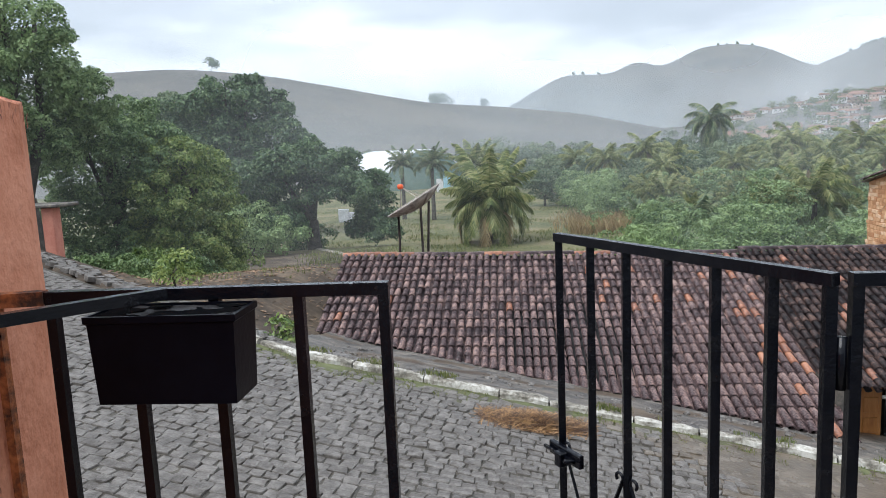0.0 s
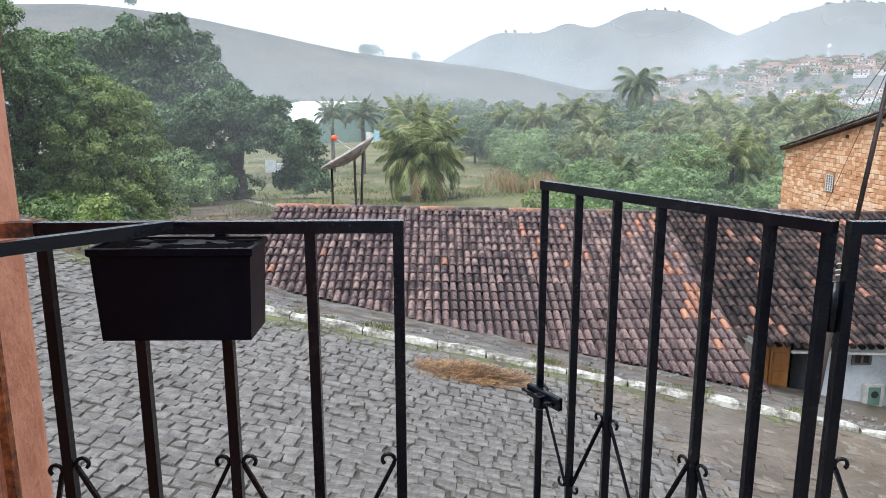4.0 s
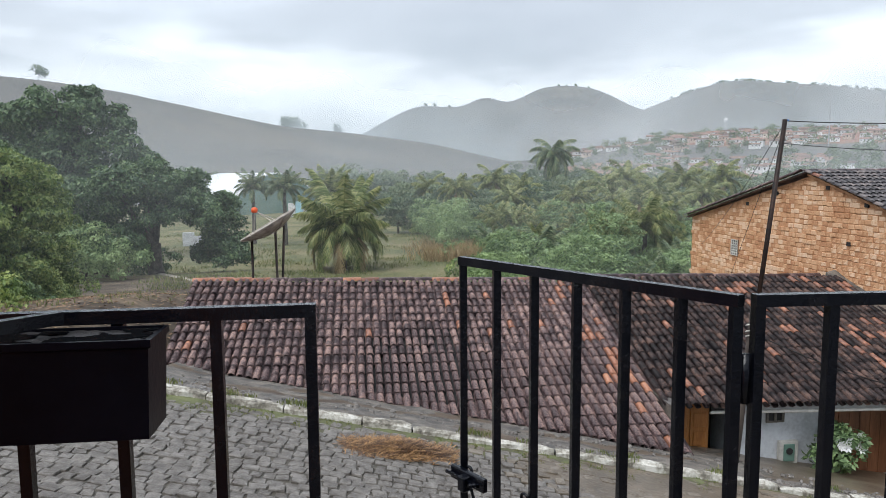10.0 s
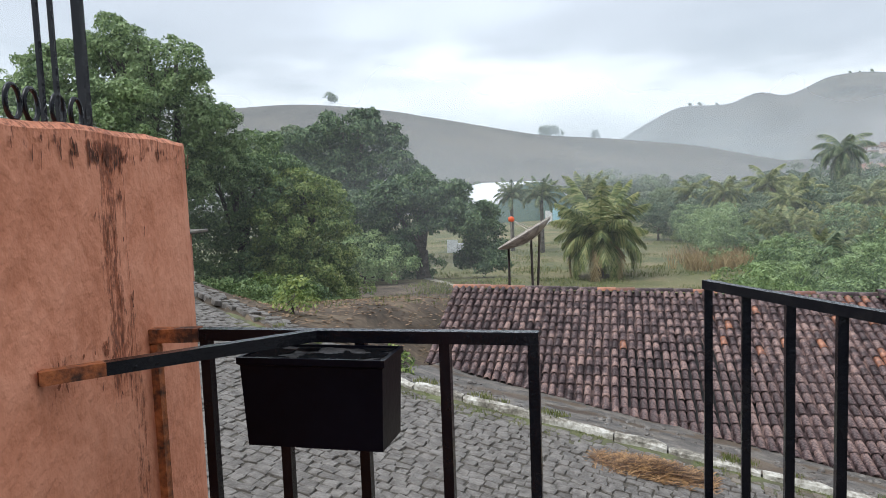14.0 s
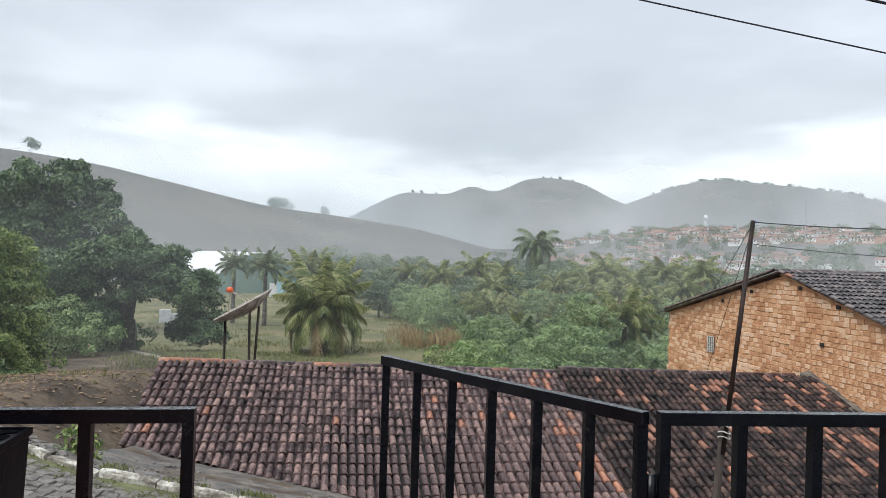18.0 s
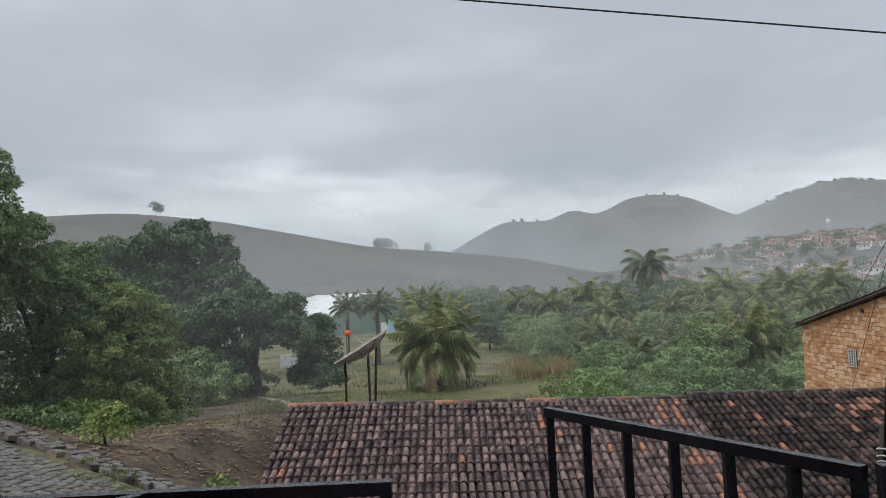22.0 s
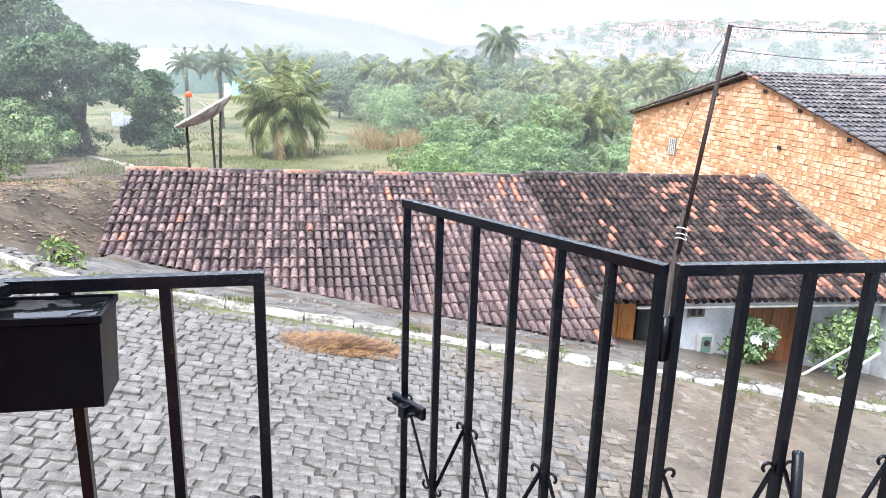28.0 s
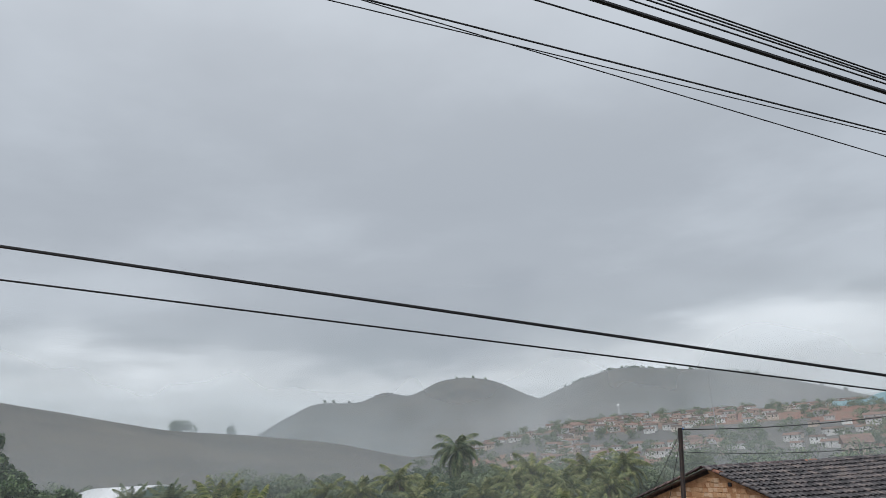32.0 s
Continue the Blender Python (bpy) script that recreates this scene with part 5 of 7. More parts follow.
def tall_house():
    h = thing("brick_house", (0, 0, 0), "house with raw brick gable, grey tile roof and white front", "house")
    X = 11.0
    pk, ez, ey0, ey1 = (15.88, 1.20), -0.22, 10.9, 21.9
    s0, s1 = (pk[1] - ez) / (pk[0] - ey0), (pk[1] + 0.14) / (ey1 - pk[0])
    top = lambda y: pk[1] - s0 * (pk[0] - y) if y < pk[0] else pk[1] - s1 * (y - pk[0])
    # mortar core
    bm = bmesh.new()
    cor = [(ey0, -4.8), (ey1, -4.8), (ey1, top(ey1)), pk, (ey0, top(ey0))]
    a = [bm.verts.new((X + 0.012, y, z)) for y, z in cor]
    b = [bm.verts.new((X + 0.16, y, z)) for y, z in cor]
    bm.faces.new(a)
    bm.faces.new(list(reversed(b)))
    for k in range(5):
        bm.faces.new((a[k], a[(k + 1) % 5], b[(k + 1) % 5], b[k]))
    bmesh.ops.recalc_face_normals(bm, faces=bm.faces)
    gable = part("gable_wall", bm, M["mortar"], h, "raw clay brick gable wall")
    r = random.Random(9)
    def block(l, hh, pr):
        v = []
        for s, x in ((1.0, 0.02), (1.0, -pr + 0.008), (0.90, -pr)):
            for sy, sz in ((-1, -1), (1, -1), (1, 1), (-1, 1)):
                v.append((x, sy * l / 2 * s, sz * hh / 2 * (s if s == 1 else 0.86)))
        f = [(8, 9, 10, 11)]
        for o in (0, 4):
            for k in range(4):
                f.append((o + k, o + 4 + k, o + 4 + (k + 1) % 4, o + (k + 1) % 4))
        f = [tuple(reversed(q)) for q in f]
        return v, f
    shared = []
    for k in range(6):
        v, f = block(0.140 + 0.012 * k, 0.094 + 0.006 * (k % 3), 0.004 + 0.005 * (k % 4))
        me = bpy.data.meshes.new("brick")
        me.from_pydata(v, [], f)
        me.materials.append(M["brick"])
        shared.append(me)
    bv, bf = [], []
    made = 0
    z = -3.1
    row = 0
    while z < pk[1] - 0.06:
        y = ey0 + 0.10 - (0.1 if row % 2 else 0)
        while y < ey1 - 0.08:
            ln = r.uniform(0.135, 0.205)
            yc, zc = y + ln / 2, z + r.uniform(-0.012, 0.012)
            y += ln + 0.012
            if zc + 0.06 > top(yc) - 0.02 or yc - ln / 2 < ey0:
                continue
            if zc < roof_z(yc) - 0.5 and yc < 14.6:
                continue
            if zc < -2.1 and yc > 14.6:
                continue
            if abs(yc - 19.2) < 0.22 and abs(zc + 0.87) < 0.26:
                continue
            m = Matrix.Translation((X + 0.010, yc, zc)) @ Matrix.Rotation(r.uniform(-0.06, 0.06), 4, "X")
            if made < 300 and yc < 15.0 and zc > -1.8:
                ob = new("brick", shared[r.randrange(6)])
                ob.parent = gable
                ob.matrix_local = m
                made += 1
            else:
                v, f = block(ln, r.uniform(0.088, 0.112), r.choice((0.002, 0.006, 0.010, 0.014, 0.022)))
                k = len(bv)
                bv.extend(tuple(m @ Vector(p)) for p in v)
                bf.extend(tuple(i + k for i in q) for q in f)
        z += 0.118
        row += 1
    tagged(pydata("brickwork", bv, bf, M["brick_rest"], gable), kind="stuff")
    # put-log holes: flat near-black blocks that paint in their shade
    for yc, zc in ((12.3, 0.12), (13.9, 0.58), (15.2, 0.93), (17.2, 0.75), (18.6, 0.42), (14.4, -0.3)):
        bm = bmesh.new()
        box(bm, (X - 0.022, yc - 0.06, zc - 0.045), (X + 0.0, yc + 0.06, zc + 0.045))
        part("wall_hole", bm, M["dark"], gable)
    vent = thing("vent_block", (X - 0.012, 19.2, -0.87), "pale slotted vent block in the brick gable", "vent")
    bm = bmesh.new()
    box(bm, (0.0, -0.17, -0.22), (0.03, 0.17, 0.22))
    part("backing", bm, M["dark"], vent)
    for k in range(4):
        bm = bmesh.new()
        box(bm, (-0.02, -0.18 + 0.11 * k, -0.23), (0.0, -0.15 + 0.11 * k, 0.23))
        part("rib", bm, M["pvc"], vent)
    for k in range(7):
        bm = bmesh.new()
        box(bm, (-0.016, -0.18, -0.23 + 0.073 * k), (-0.002, 0.18, -0.21 + 0.073 * k))
        part("slat", bm, M["pvc"], vent)
    # roof: front slope with tiles, back slope
    SS, XE = 0.284, 17.4
    ry, rz = 15.95, 1.29
    front_y = lambda x: 9.14 - (x - 10.9) * 0.16 if x < 13.0 else 8.8
    step = 0.262
    def rows(x):
        n = 0
        while ry - step * (n + 1) > front_y(x) - 0.17:
            n += 1
        return n
    tiled_slope(h, (10.92, ry, rz), SS, 43, rows, 0.15, step, (M["tile_dark"], M["tile_dark"], M["tile_new"]), lambda x, y: x < 14 and y < 12.5, 21, None, lambda x, y: 0.35 if 12.6 < x < 14.4 and 9.0 < y < 11.0 and noise.noise(Vector((x * 2, y * 2, 0))) > 0.1 else 0.004)
    ridge_row(h, (10.8, ry + 0.02, rz + 0.02), (XE, ry + 0.02, rz + 0.0), M["tile"], M["tile_new"], lambda x: 0.05, 8)
    bm = bmesh.new()
    slab(bm, [(10.97, ry, rz - 0.03), (10.97, 9.22, rz - 0.03 - SS * (ry - 9.22)), (13.0, 8.95, rz - 0.03 - SS * (ry - 8.95)), (XE, 8.9, rz - 0.03 - SS * (ry - 8.9)), (XE, ry, rz - 0.03)], 0.05)
    part("roof_deck", bm, M["mortar"], h)
    bm = bmesh.new()
    slab(bm, [(10.9, 22.1, rz - 1.42), (10.9, ry, rz + 0.02), (XE, ry, rz + 0.02), (XE, 22.1, rz - 1.42)], 0.04)
    part("back_slope", bm, M["tile"], h)
    rb = random.Random(3)
    for k in range(15):
        y = 16.0 + 0.40 * k
        v, f = arch_tile(0.44, 0.15, 0.13, 0.052, 0.02)
        mm = Matrix.Translation((10.84, y + 0.42, rz + 0.03 - (1.44 / 6.15) * (y + 0.42 - ry))) @ Matrix.Rotation(math.atan(-1.44 / 6.15), 4, "X")
        ob = pydata("verge_tile", [tuple(mm @ Vector(p)) for p in v], f, M["tile"], h, smooth=True)
    # walls
    def wall(lo, hi, mat="white", name="wall"):
        bm = bmesh.new()
        box(bm, lo, hi)
        return part(name, bm, M[mat], h)
    wall((11.17, 21.75, -4.8), (XE - 0.21, 21.88, -0.2))
    wall((XE - 0.2, 9.2, -6.2), (XE - 0.05, 21.7, -0.95))
    wall((11.20, 12.6, -5.0), (XE - 0.2, 12.75, 0.2), "white", "inner_wall")
    # side of the porch: mint dado, open grille, white pillar
    wall((11.0, 9.62, -2.12), (11.12, 10.895, -1.50), "mint", "dado")
    wall((11.002, 9.62, -5.0), (11.118, 10.895, -2.124), "white")
    wall((11.0, 9.28, -5.0), (11.2, 9.618, -0.655), "white", "pillar")
    wall((11.06, 9.20, -1.98), (11.78, 9.27, -0.70), "white", "inner_wall")
    wall((11.20, 10.05, -1.98), (11.28, 12.5, -0.46), "white", "inner_wall")
    wall((12.9, 9.78, -1.98), (16.5, 9.86, -0.9), "white", "inner_wall")
    # street front
    F0, F1 = 9.0, 9.14
    wall((10.87, 9.12, -5.0), (11.01, 9.276, -0.70), "white", "pillar")
    wall((11.72, F0, -5.2), (13.3, F1, -1.95))
    wall((11.024, F0, -5.2), (11.716, F1, -3.55))
    wall((11.024, F0 + 0.002, -1.99), (11.716, F1, -1.87), "white", "lintel")
    wall((12.55, F0, -1.945), (12.75, F1, -0.70), "steel", "post")
    wall((13.304, F0, -5.6), (13.95, F1, -1.75))
    wall((13.954, F0, -3.1), (14.62, F1, -1.75))
    wall((14.624, F0, -5.8), (XE, F1, -1.75))
    wall((14.62, F0 - 0.02, -1.745), (14.86, F1, -0.72), "white", "pillar")
    wall((16.6, F0 - 0.02, -1.745), (16.8, F1, -0.72), "white", "pillar")
    wall((11.13, 9.3, -2.1), (XE - 0.2, 12.6, -1.99), "cement", "porch_floor")
    # inner wall coloured near-black, so the grille door looks into painted shade
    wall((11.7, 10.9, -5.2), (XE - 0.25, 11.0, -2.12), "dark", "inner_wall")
    wall((13.0, F0 - 0.35, -2.28), (15.8, F0 - 0.004, -2.22), "cement", "ledge")
    def grille(x0, x1, z0, z1, y, n, label, horiz=(0.5,)):
        g = thing("window_grille", (0, 0, 0), label, "grille")
        for k in range(n):
            x = x0 + (x1 - x0) * k / (n - 1)
            bar("rod", (x, y, z0), (x, y, z1), 0.012, M["iron"], g)
        for hz in (0.02, 0.98, *horiz):
            z = z0 + (z1 - z0) * hz
            bar("cross_rod", (x0, y - 0.02, z), (x1, y - 0.02, z), 0.012, M["iron"], g)
    grille(11.06, 12.52, -1.93, -0.66, 9.05, 11, "black iron rod grille across the porch front")
    grille(12.78, 14.6, -1.73, -0.74, 9.05, 13, "black iron grille over the porch parapet", (0.35, 0.65))
    grille(14.9, 16.58, -1.73, -0.74, 9.05, 12, "black iron grille over the porch parapet", (0.35, 0.65))
    grille(11.05, 11.70, -3.53, -2.0, 9.04, 7, "black iron grille door at the foot of the white front", (0.35, 0.7))
    g = thing("window_grille", (0, 0, 0), "black iron rod grille in the side of the porch", "grille")
    for k in range(8):
        y = 9.66 + 1.2 * k / 7
        bar("rod", (11.05, y, -1.49), (11.05, y, -0.50), 0.011, M["iron"], g)
    bar("cross_rod", (11.03, 9.64, -1.0), (11.03, 10.88, -1.0), 0.011, M["iron"], g)
    d = thing("door", (0, 0, 0), "dark wooden door inside the porch", "door")
    bm = bmesh.new()
    box(bm, (11.9, 12.54, -1.98), (12.9, 12.59, -0.2), None, 0.01)
    part("door_leaf", bm, M["dark"], d)
    d = thing("door", (0, 0, 0), "blue-grey metal door standing open in the white wall", "door")
    bm = bmesh.new()
    box(bm, (14.30, 9.02, -5.2), (14.6, 9.06, -3.12), None, 0.006)
    part("door_leaf", bm, M["cyan"], d)
    # thin near-black panel closes the doorway and paints in its shade
    bm = bmesh.new()
    box(bm, (13.96, 9.10, -5.2), (14.3, 9.13, -3.12))
    part("opening", bm, M["dark"], d)
    mb = thing("meter_box", (12.42, 8.99, -2.62), "yellowed electricity meter box on the white wall", "meter box")
    bm = bmesh.new()
    box(bm, (-0.085, -0.09, -0.15), (0.085, 0.0, 0.15), None, 0.012)
    part("case", bm, M["pvc"], mb)
    bm = bmesh.new()
    bmesh.ops.create_cone(bm, cap_ends=True, segments=12, radius1=0.06, radius2=0.055, depth=0.03, matrix=pose(0, -0.10, 0.03, 90, 0, 0))
    part("window", bm, M["meter"], mb)
    st = thing("door_step", (0, 0, 0), "worn cement steps before the grille door", "steps")
    bm = bmesh.new()
    box(bm, (10.9, 8.2, -4.4), (12.3, 8.99, -3.72), None, 0.02)
    part("step", bm, M["cement"], st)
    bm = bmesh.new()
    box(bm, (11.0, 8.6, -3.72), (11.8, 8.985, -3.56), None, 0.02)
    part("step", bm, M["cement"], st)
    bm = bmesh.new()
    box(bm, (10.72, 8.25, -3.9), (10.86, 8.9, -3.58), None, 0.02)
    part("cheek", bm, M["tile_new"], st, "orange tile edging")


tall_house()


# ---- poles, aerials, cables ----
def poles():
    p = thing("lamp_pole", (0, 0, 0), "leaning grey timber pole with a rusty tube mast lashed on", "pole")
    bm = bmesh.new()
    tube(bm, [(5.52, 9.3, -3.4), (5.66, 9.3, -1.8), (5.77, 9.3, -0.62)], [0.062, 0.055, 0.05], 9)
    part("timber", bm, M["pole"], p, smooth=True)
    bm = bmesh.new()
    tube(bm, [(5.70, 9.23, -1.25), (6.12, 9.3, 2.05)], 0.033, 8)
    part("tube_mast", bm, M["mast"], p, "dark rusty steel tube", smooth=True)
    for z in (-1.02, -0.95, -0.86):
        bm = bmesh.new()
        c = Vector((5.735, 9.27, z))
        tube(bm, [c + Vector((0.08 * math.cos(a), 0.09 * math.sin(a), 0.02 * math.sin(a * 2))) for a in [2 * math.pi * k / 12 for k in range(13)]], 0.008, 5, cap=False)
        part("lashing", bm, M["pvc"], p)
    bm = bmesh.new()
    tube(bm, [(6.09, 9.3, 2.03), (6.17, 9.3, 2.04)], 0.012, 6)
    part("tie", bm, M["blue"], p, "blue plastic tie at the mast top")
    m2 = thing("roof_mast", (0, 0, 0), "thin dark steel mast on the tile roof", "mast")
    bm = bmesh.new()
    tube(bm, [(11.95, 9.85, -0.50), (12.1, 9.85, 2.30)], 0.022, 8)
    part("tube_mast", bm, M["mast"], m2, smooth=True)
    for x, y, z0, z1 in ((13.75, 9.6, -0.52, 1.13), (14.3, 9.6, -0.52, 0.76)):
        a = thing("roof_aerial", (0, 0, 0), "thin roof aerial rod with a small cross arm", "aerial")
        bm = bmesh.new()
        tube(bm, [(x, y, z0), (x + 0.06, y, z1)], 0.02, 7)
        part("rod", bm, M["mast"], a, smooth=True)
        bm = bmesh.new()
        tube(bm, [(x - 0.05, y, z1 - 0.04), (x + 0.2, y, z1 - 0.02)], 0.012, 6)
        part("arm", bm, M["mast"], a)
    d = thing("satellite_dish", (13.95, 10.4, -0.05), "small pale oval satellite dish on the tile roof", "dish")
    bm = bmesh.new()
    rings = []
    mrot = Matrix.Translation((0, -0.05, 0.42)) @ Vector((-0.82, 0.03, 0.55)).to_track_quat("Z", "Y").to_matrix().to_4x4()
    for i in range(6):
        q = i / 5
        rings.append([bm.verts.new(mrot @ Vector((0.33 * q * math.cos(a), 0.33 * q * math.sin(a), 0.08 * q * q))) for a in [2 * math.pi * k / 20 for k in range(20)]] if i else [bm.verts.new(mrot @ Vector((0, 0, 0)))])
    for k in range(20):
        bm.faces.new((rings[0][0], rings[1][k], rings[1][(k + 1) % 20]))
    for a, b in zip(rings[1:], rings[2:]):
        for k in range(20):
            bm.faces.new((a[k], b[k], b[(k + 1) % 20], a[(k + 1) % 20]))
    ob = part("reflector", bm, M["pvc"], d, smooth=True)
    md = ob.modifiers.new("thick", "SOLIDIFY")
    md.thickness = 0.012
    bm = bmesh.new()
    tube(bm, [(0, 0.05, -0.33), (0, 0.02, 0.30), (0, -0.02, 0.40)], 0.018, 7)
    part("stand", bm, M["mast"], d)
    bm = bmesh.new()
    tube(bm, [mrot @ Vector((0, -0.30, 0.07)), mrot @ Vector((0, -0.25, 0.40))], 0.012, 6)
    tube(bm, [mrot @ Vector((0, -0.27, 0.38)), mrot @ Vector((0, -0.20, 0.44))], 0.03, 8)
    part("feed_arm", bm, M["pvc"], d)


poles()


def cable(name, pts, rad, label, sag=0.0, n=24, mat="wire"):
    t = thing(name, pts[0], label, "cable", "overhead cables")
    a, b = Vector(pts[0]), Vector(pts[1])
    bm = bmesh.new()
    tube(bm, [a.lerp(b, k / n) - a - Vector((0, 0, sag * 4 * (k / n) * (1 - k / n))) for k in range(n + 1)], rad, 6)
    part("strand", bm, M[mat], t)


def big_dish():
    c = Vector((-2.28, 19.55, -0.02))
    d = thing("mesh_dish", c, "large weathered mesh satellite dish with a red-capped feed, on posts", "dish")
    ax = Vector((-0.50, -0.03, 0.86)).normalized()
    turn = ax.to_track_quat("Z", "Y").to_matrix().to_4x4()
    R = 0.86
    bm = bmesh.new()
    N = 28
    rings = [[bm.verts.new(turn @ Vector((R * q * math.cos(2 * math.pi * k / N), R * q * math.sin(2 * math.pi * k / N), 0.25 * q * q - 0.25))) for k in range(N)] for q in (0.08, 0.3, 0.52, 0.76, 1.0)]
    for a, b in zip(rings, rings[1:]):
        for k in range(N):
            bm.faces.new((a[k], b[k], b[(k + 1) % N], a[(k + 1) % N]))
    ob = part("reflector", bm, M["mesh_dish"], d, smooth=True)
    md = ob.modifiers.new("thick", "SOLIDIFY")
    md.thickness = 0.01
    for k in range(10):
        a = 2 * math.pi * k / 10
        bm = bmesh.new()
        tube(bm, [turn @ Vector((R * q * math.cos(a), R * q * math.sin(a), 0.25 * q * q - 0.275)) for q in (0.05, 0.35, 0.7, 1.0)], 0.012, 5)
        part("rib", bm, M["mesh_dish"], d)
    bm = bmesh.new()
    tube(bm, [turn @ Vector((R * math.cos(a), R * math.sin(a), 0.0)) for a in [2 * math.pi * k / 28 for k in range(29)]], 0.014, 5, cap=False)
    part("rim", bm, M["mesh_dish"], d)
    feed = Vector((-2.61, 19.40, 0.36)) - c
    for k in range(3):
        a = 2 * math.pi * k / 3 + 0.5
        bm = bmesh.new()
        tube(bm, [turn @ Vector((0.62 * R * math.cos(a), 0.62 * R * math.sin(a), -0.15)), feed], 0.012, 5)
        part("feed_strut", bm, M["mesh_dish"], d)
    bm = bmesh.new()
    tube(bm, [feed - Vector((0, 0, 0.05)), feed + Vector((0, 0, 0.0)), feed + Vector((0.0, 0, 0.07)), feed + Vector((0.0, 0, 0.09))], [0.07, 0.09, 0.08, 0.03], 12)
    part("feed_cap", bm, M["red"], d, "red-orange plastic cap", smooth=True)
    for dx, dy, top, lean in ((-0.47, 0.15, -0.28, 0.0), (0.18, 0.05, -0.2, 0.05), (0.40, 0.25, -0.05, -0.22)):
        bm = bmesh.new()
        tube(bm, [(dx + lean, dy, -4.2), (dx, dy, top)], 0.035, 8)
        part("post", bm, M["pole"] if lean else M["mast"], d, smooth=True)


big_dish()


# overhead cables: ends, radius, label, sag
CABLES = [
    ((-6, 6.5, 9.23), (18, 6.5, 3.94), 0.030, "thick bundled black overhead cable", 0.0),
    ((-6, 6.5, 8.77), (18, 6.5, 3.95), 0.0115, "thin black overhead cable along the street", 0.0),
    ((-6, 6.5, 9.48), (18, 6.5, 4.0), 0.0115, "thin black overhead cable along the street", 0.0),
    ((-6, 6.5, 9.64), (18, 6.5, 4.0), 0.0115, "thin black overhead cable along the street", 0.0),
    ((-6, 6.5, 9.77), (18, 6.5, 3.97), 0.0115, "thin black overhead cable along the street", 0.0),
    ((-6, 6.5, 9.83), (18, 6.5, 4.01), 0.0115, "thin black overhead cable along the street", 0.0),
    ((-6, 6.5, 7.87), (18, 6.5, 3.84), 0.0115, "thin black overhead cable along the street", 0.0),
    ((-6, 6.5, 8.23), (18, 6.5, 2.93), 0.0075, "thin black overhead cable along the street", 0.0),
    ((-6, 6.5, 7.66), (18, 6.5, 3.91), 0.0075, "thin black overhead cable along the street", 0.0),
]


# ---- plants ----
def leaf_cloud(seed, lumps, count, size, droop=0.3, shell=0.72, clump=None):
    """Leaves gathered in small domed clumps over the outside of several lumps, with some deeper inside; gaps lie between the clumps."""
    r = np.random.RandomState(seed)
    L = np.array(lumps, float)
    clump = clump or size * 2.6
    per = np.maximum(3, (3.1 * L[:, 3] * L[:, 4] / clump ** 2).astype(int))
    own = np.repeat(np.arange(len(L)), per)
    d = r.normal(size=(len(own), 3))
    d[:, 2] = d[:, 2] * 0.9 + 0.18
    d /= np.linalg.norm(d, axis=1)[:, None]
    axes = np.stack([L[:, 3], L[:, 3], L[:, 4]], 1)
    c = L[own, :3] + d * axes[own] * (0.80 + 0.26 * r.rand(len(own)))[:, None]
    # clumps buried in a neighbouring lump are left out
    free = np.ones(len(c), bool)
    for k in range(len(L)):
        q = np.linalg.norm((c - L[k, :3]) / axes[k], axis=1)
        free &= (q > 0.72) | (own == k)
    free &= d[:, 2] > -0.7
    c, d = c[free], d[free]
    rad = clump * r.uniform(0.65, 1.35, len(c))
    share = rad ** 2
    inner = int(count * 0.22)
    pick = r.choice(len(c), count - inner, p=share / share.sum())
    e = r.normal(size=(count - inner, 3)) + d[pick] * 0.7
    e[:, 2] += 0.75
    e /= np.linalg.norm(e, axis=1)[:, None]
    p = c[pick] + e * (rad[pick] * (0.55 + 0.5 * r.rand(count - inner) ** 0.6))[:, None] * np.array((1.0, 1.0, 0.72))
    # the sparse inside of the crown
    vol = L[:, 3] * L[:, 4]
    own = r.choice(len(L), inner, p=vol / vol.sum())
    di = r.normal(size=(inner, 3))
    di /= np.linalg.norm(di, axis=1)[:, None]
    p = np.concatenate([p, L[own, :3] + di * axes[own] * (shell * r.uniform(0.55, 1.0, inner))[:, None]])
    e = np.concatenate([e, di])
    n = len(p)
    out = np.cross(e, r.normal(size=(n, 3))) + e * 0.25 + r.normal(scale=0.30, size=(n, 3))
    out[:, 2] -= droop
    out /= np.linalg.norm(out, axis=1)[:, None]
    side = np.cross(out, e + r.normal(scale=0.42, size=(n, 3)))
    side /= np.linalg.norm(side, axis=1)[:, None] + 1e-9
    nor = np.cross(side, out)
    ln = size * r.uniform(0.7, 1.4, n)[:, None]
    w = ln * 0.27
    mid = p + out * ln * 0.5
    tip = p + out * ln - nor * ln * 0.14
    v = np.stack([p, mid + side * w, tip, mid - side * w], 1).reshape(-1, 3)
    f = (np.arange(n)[:, None] * 4 + np.arange(4)).tolist()
    return v.tolist(), f


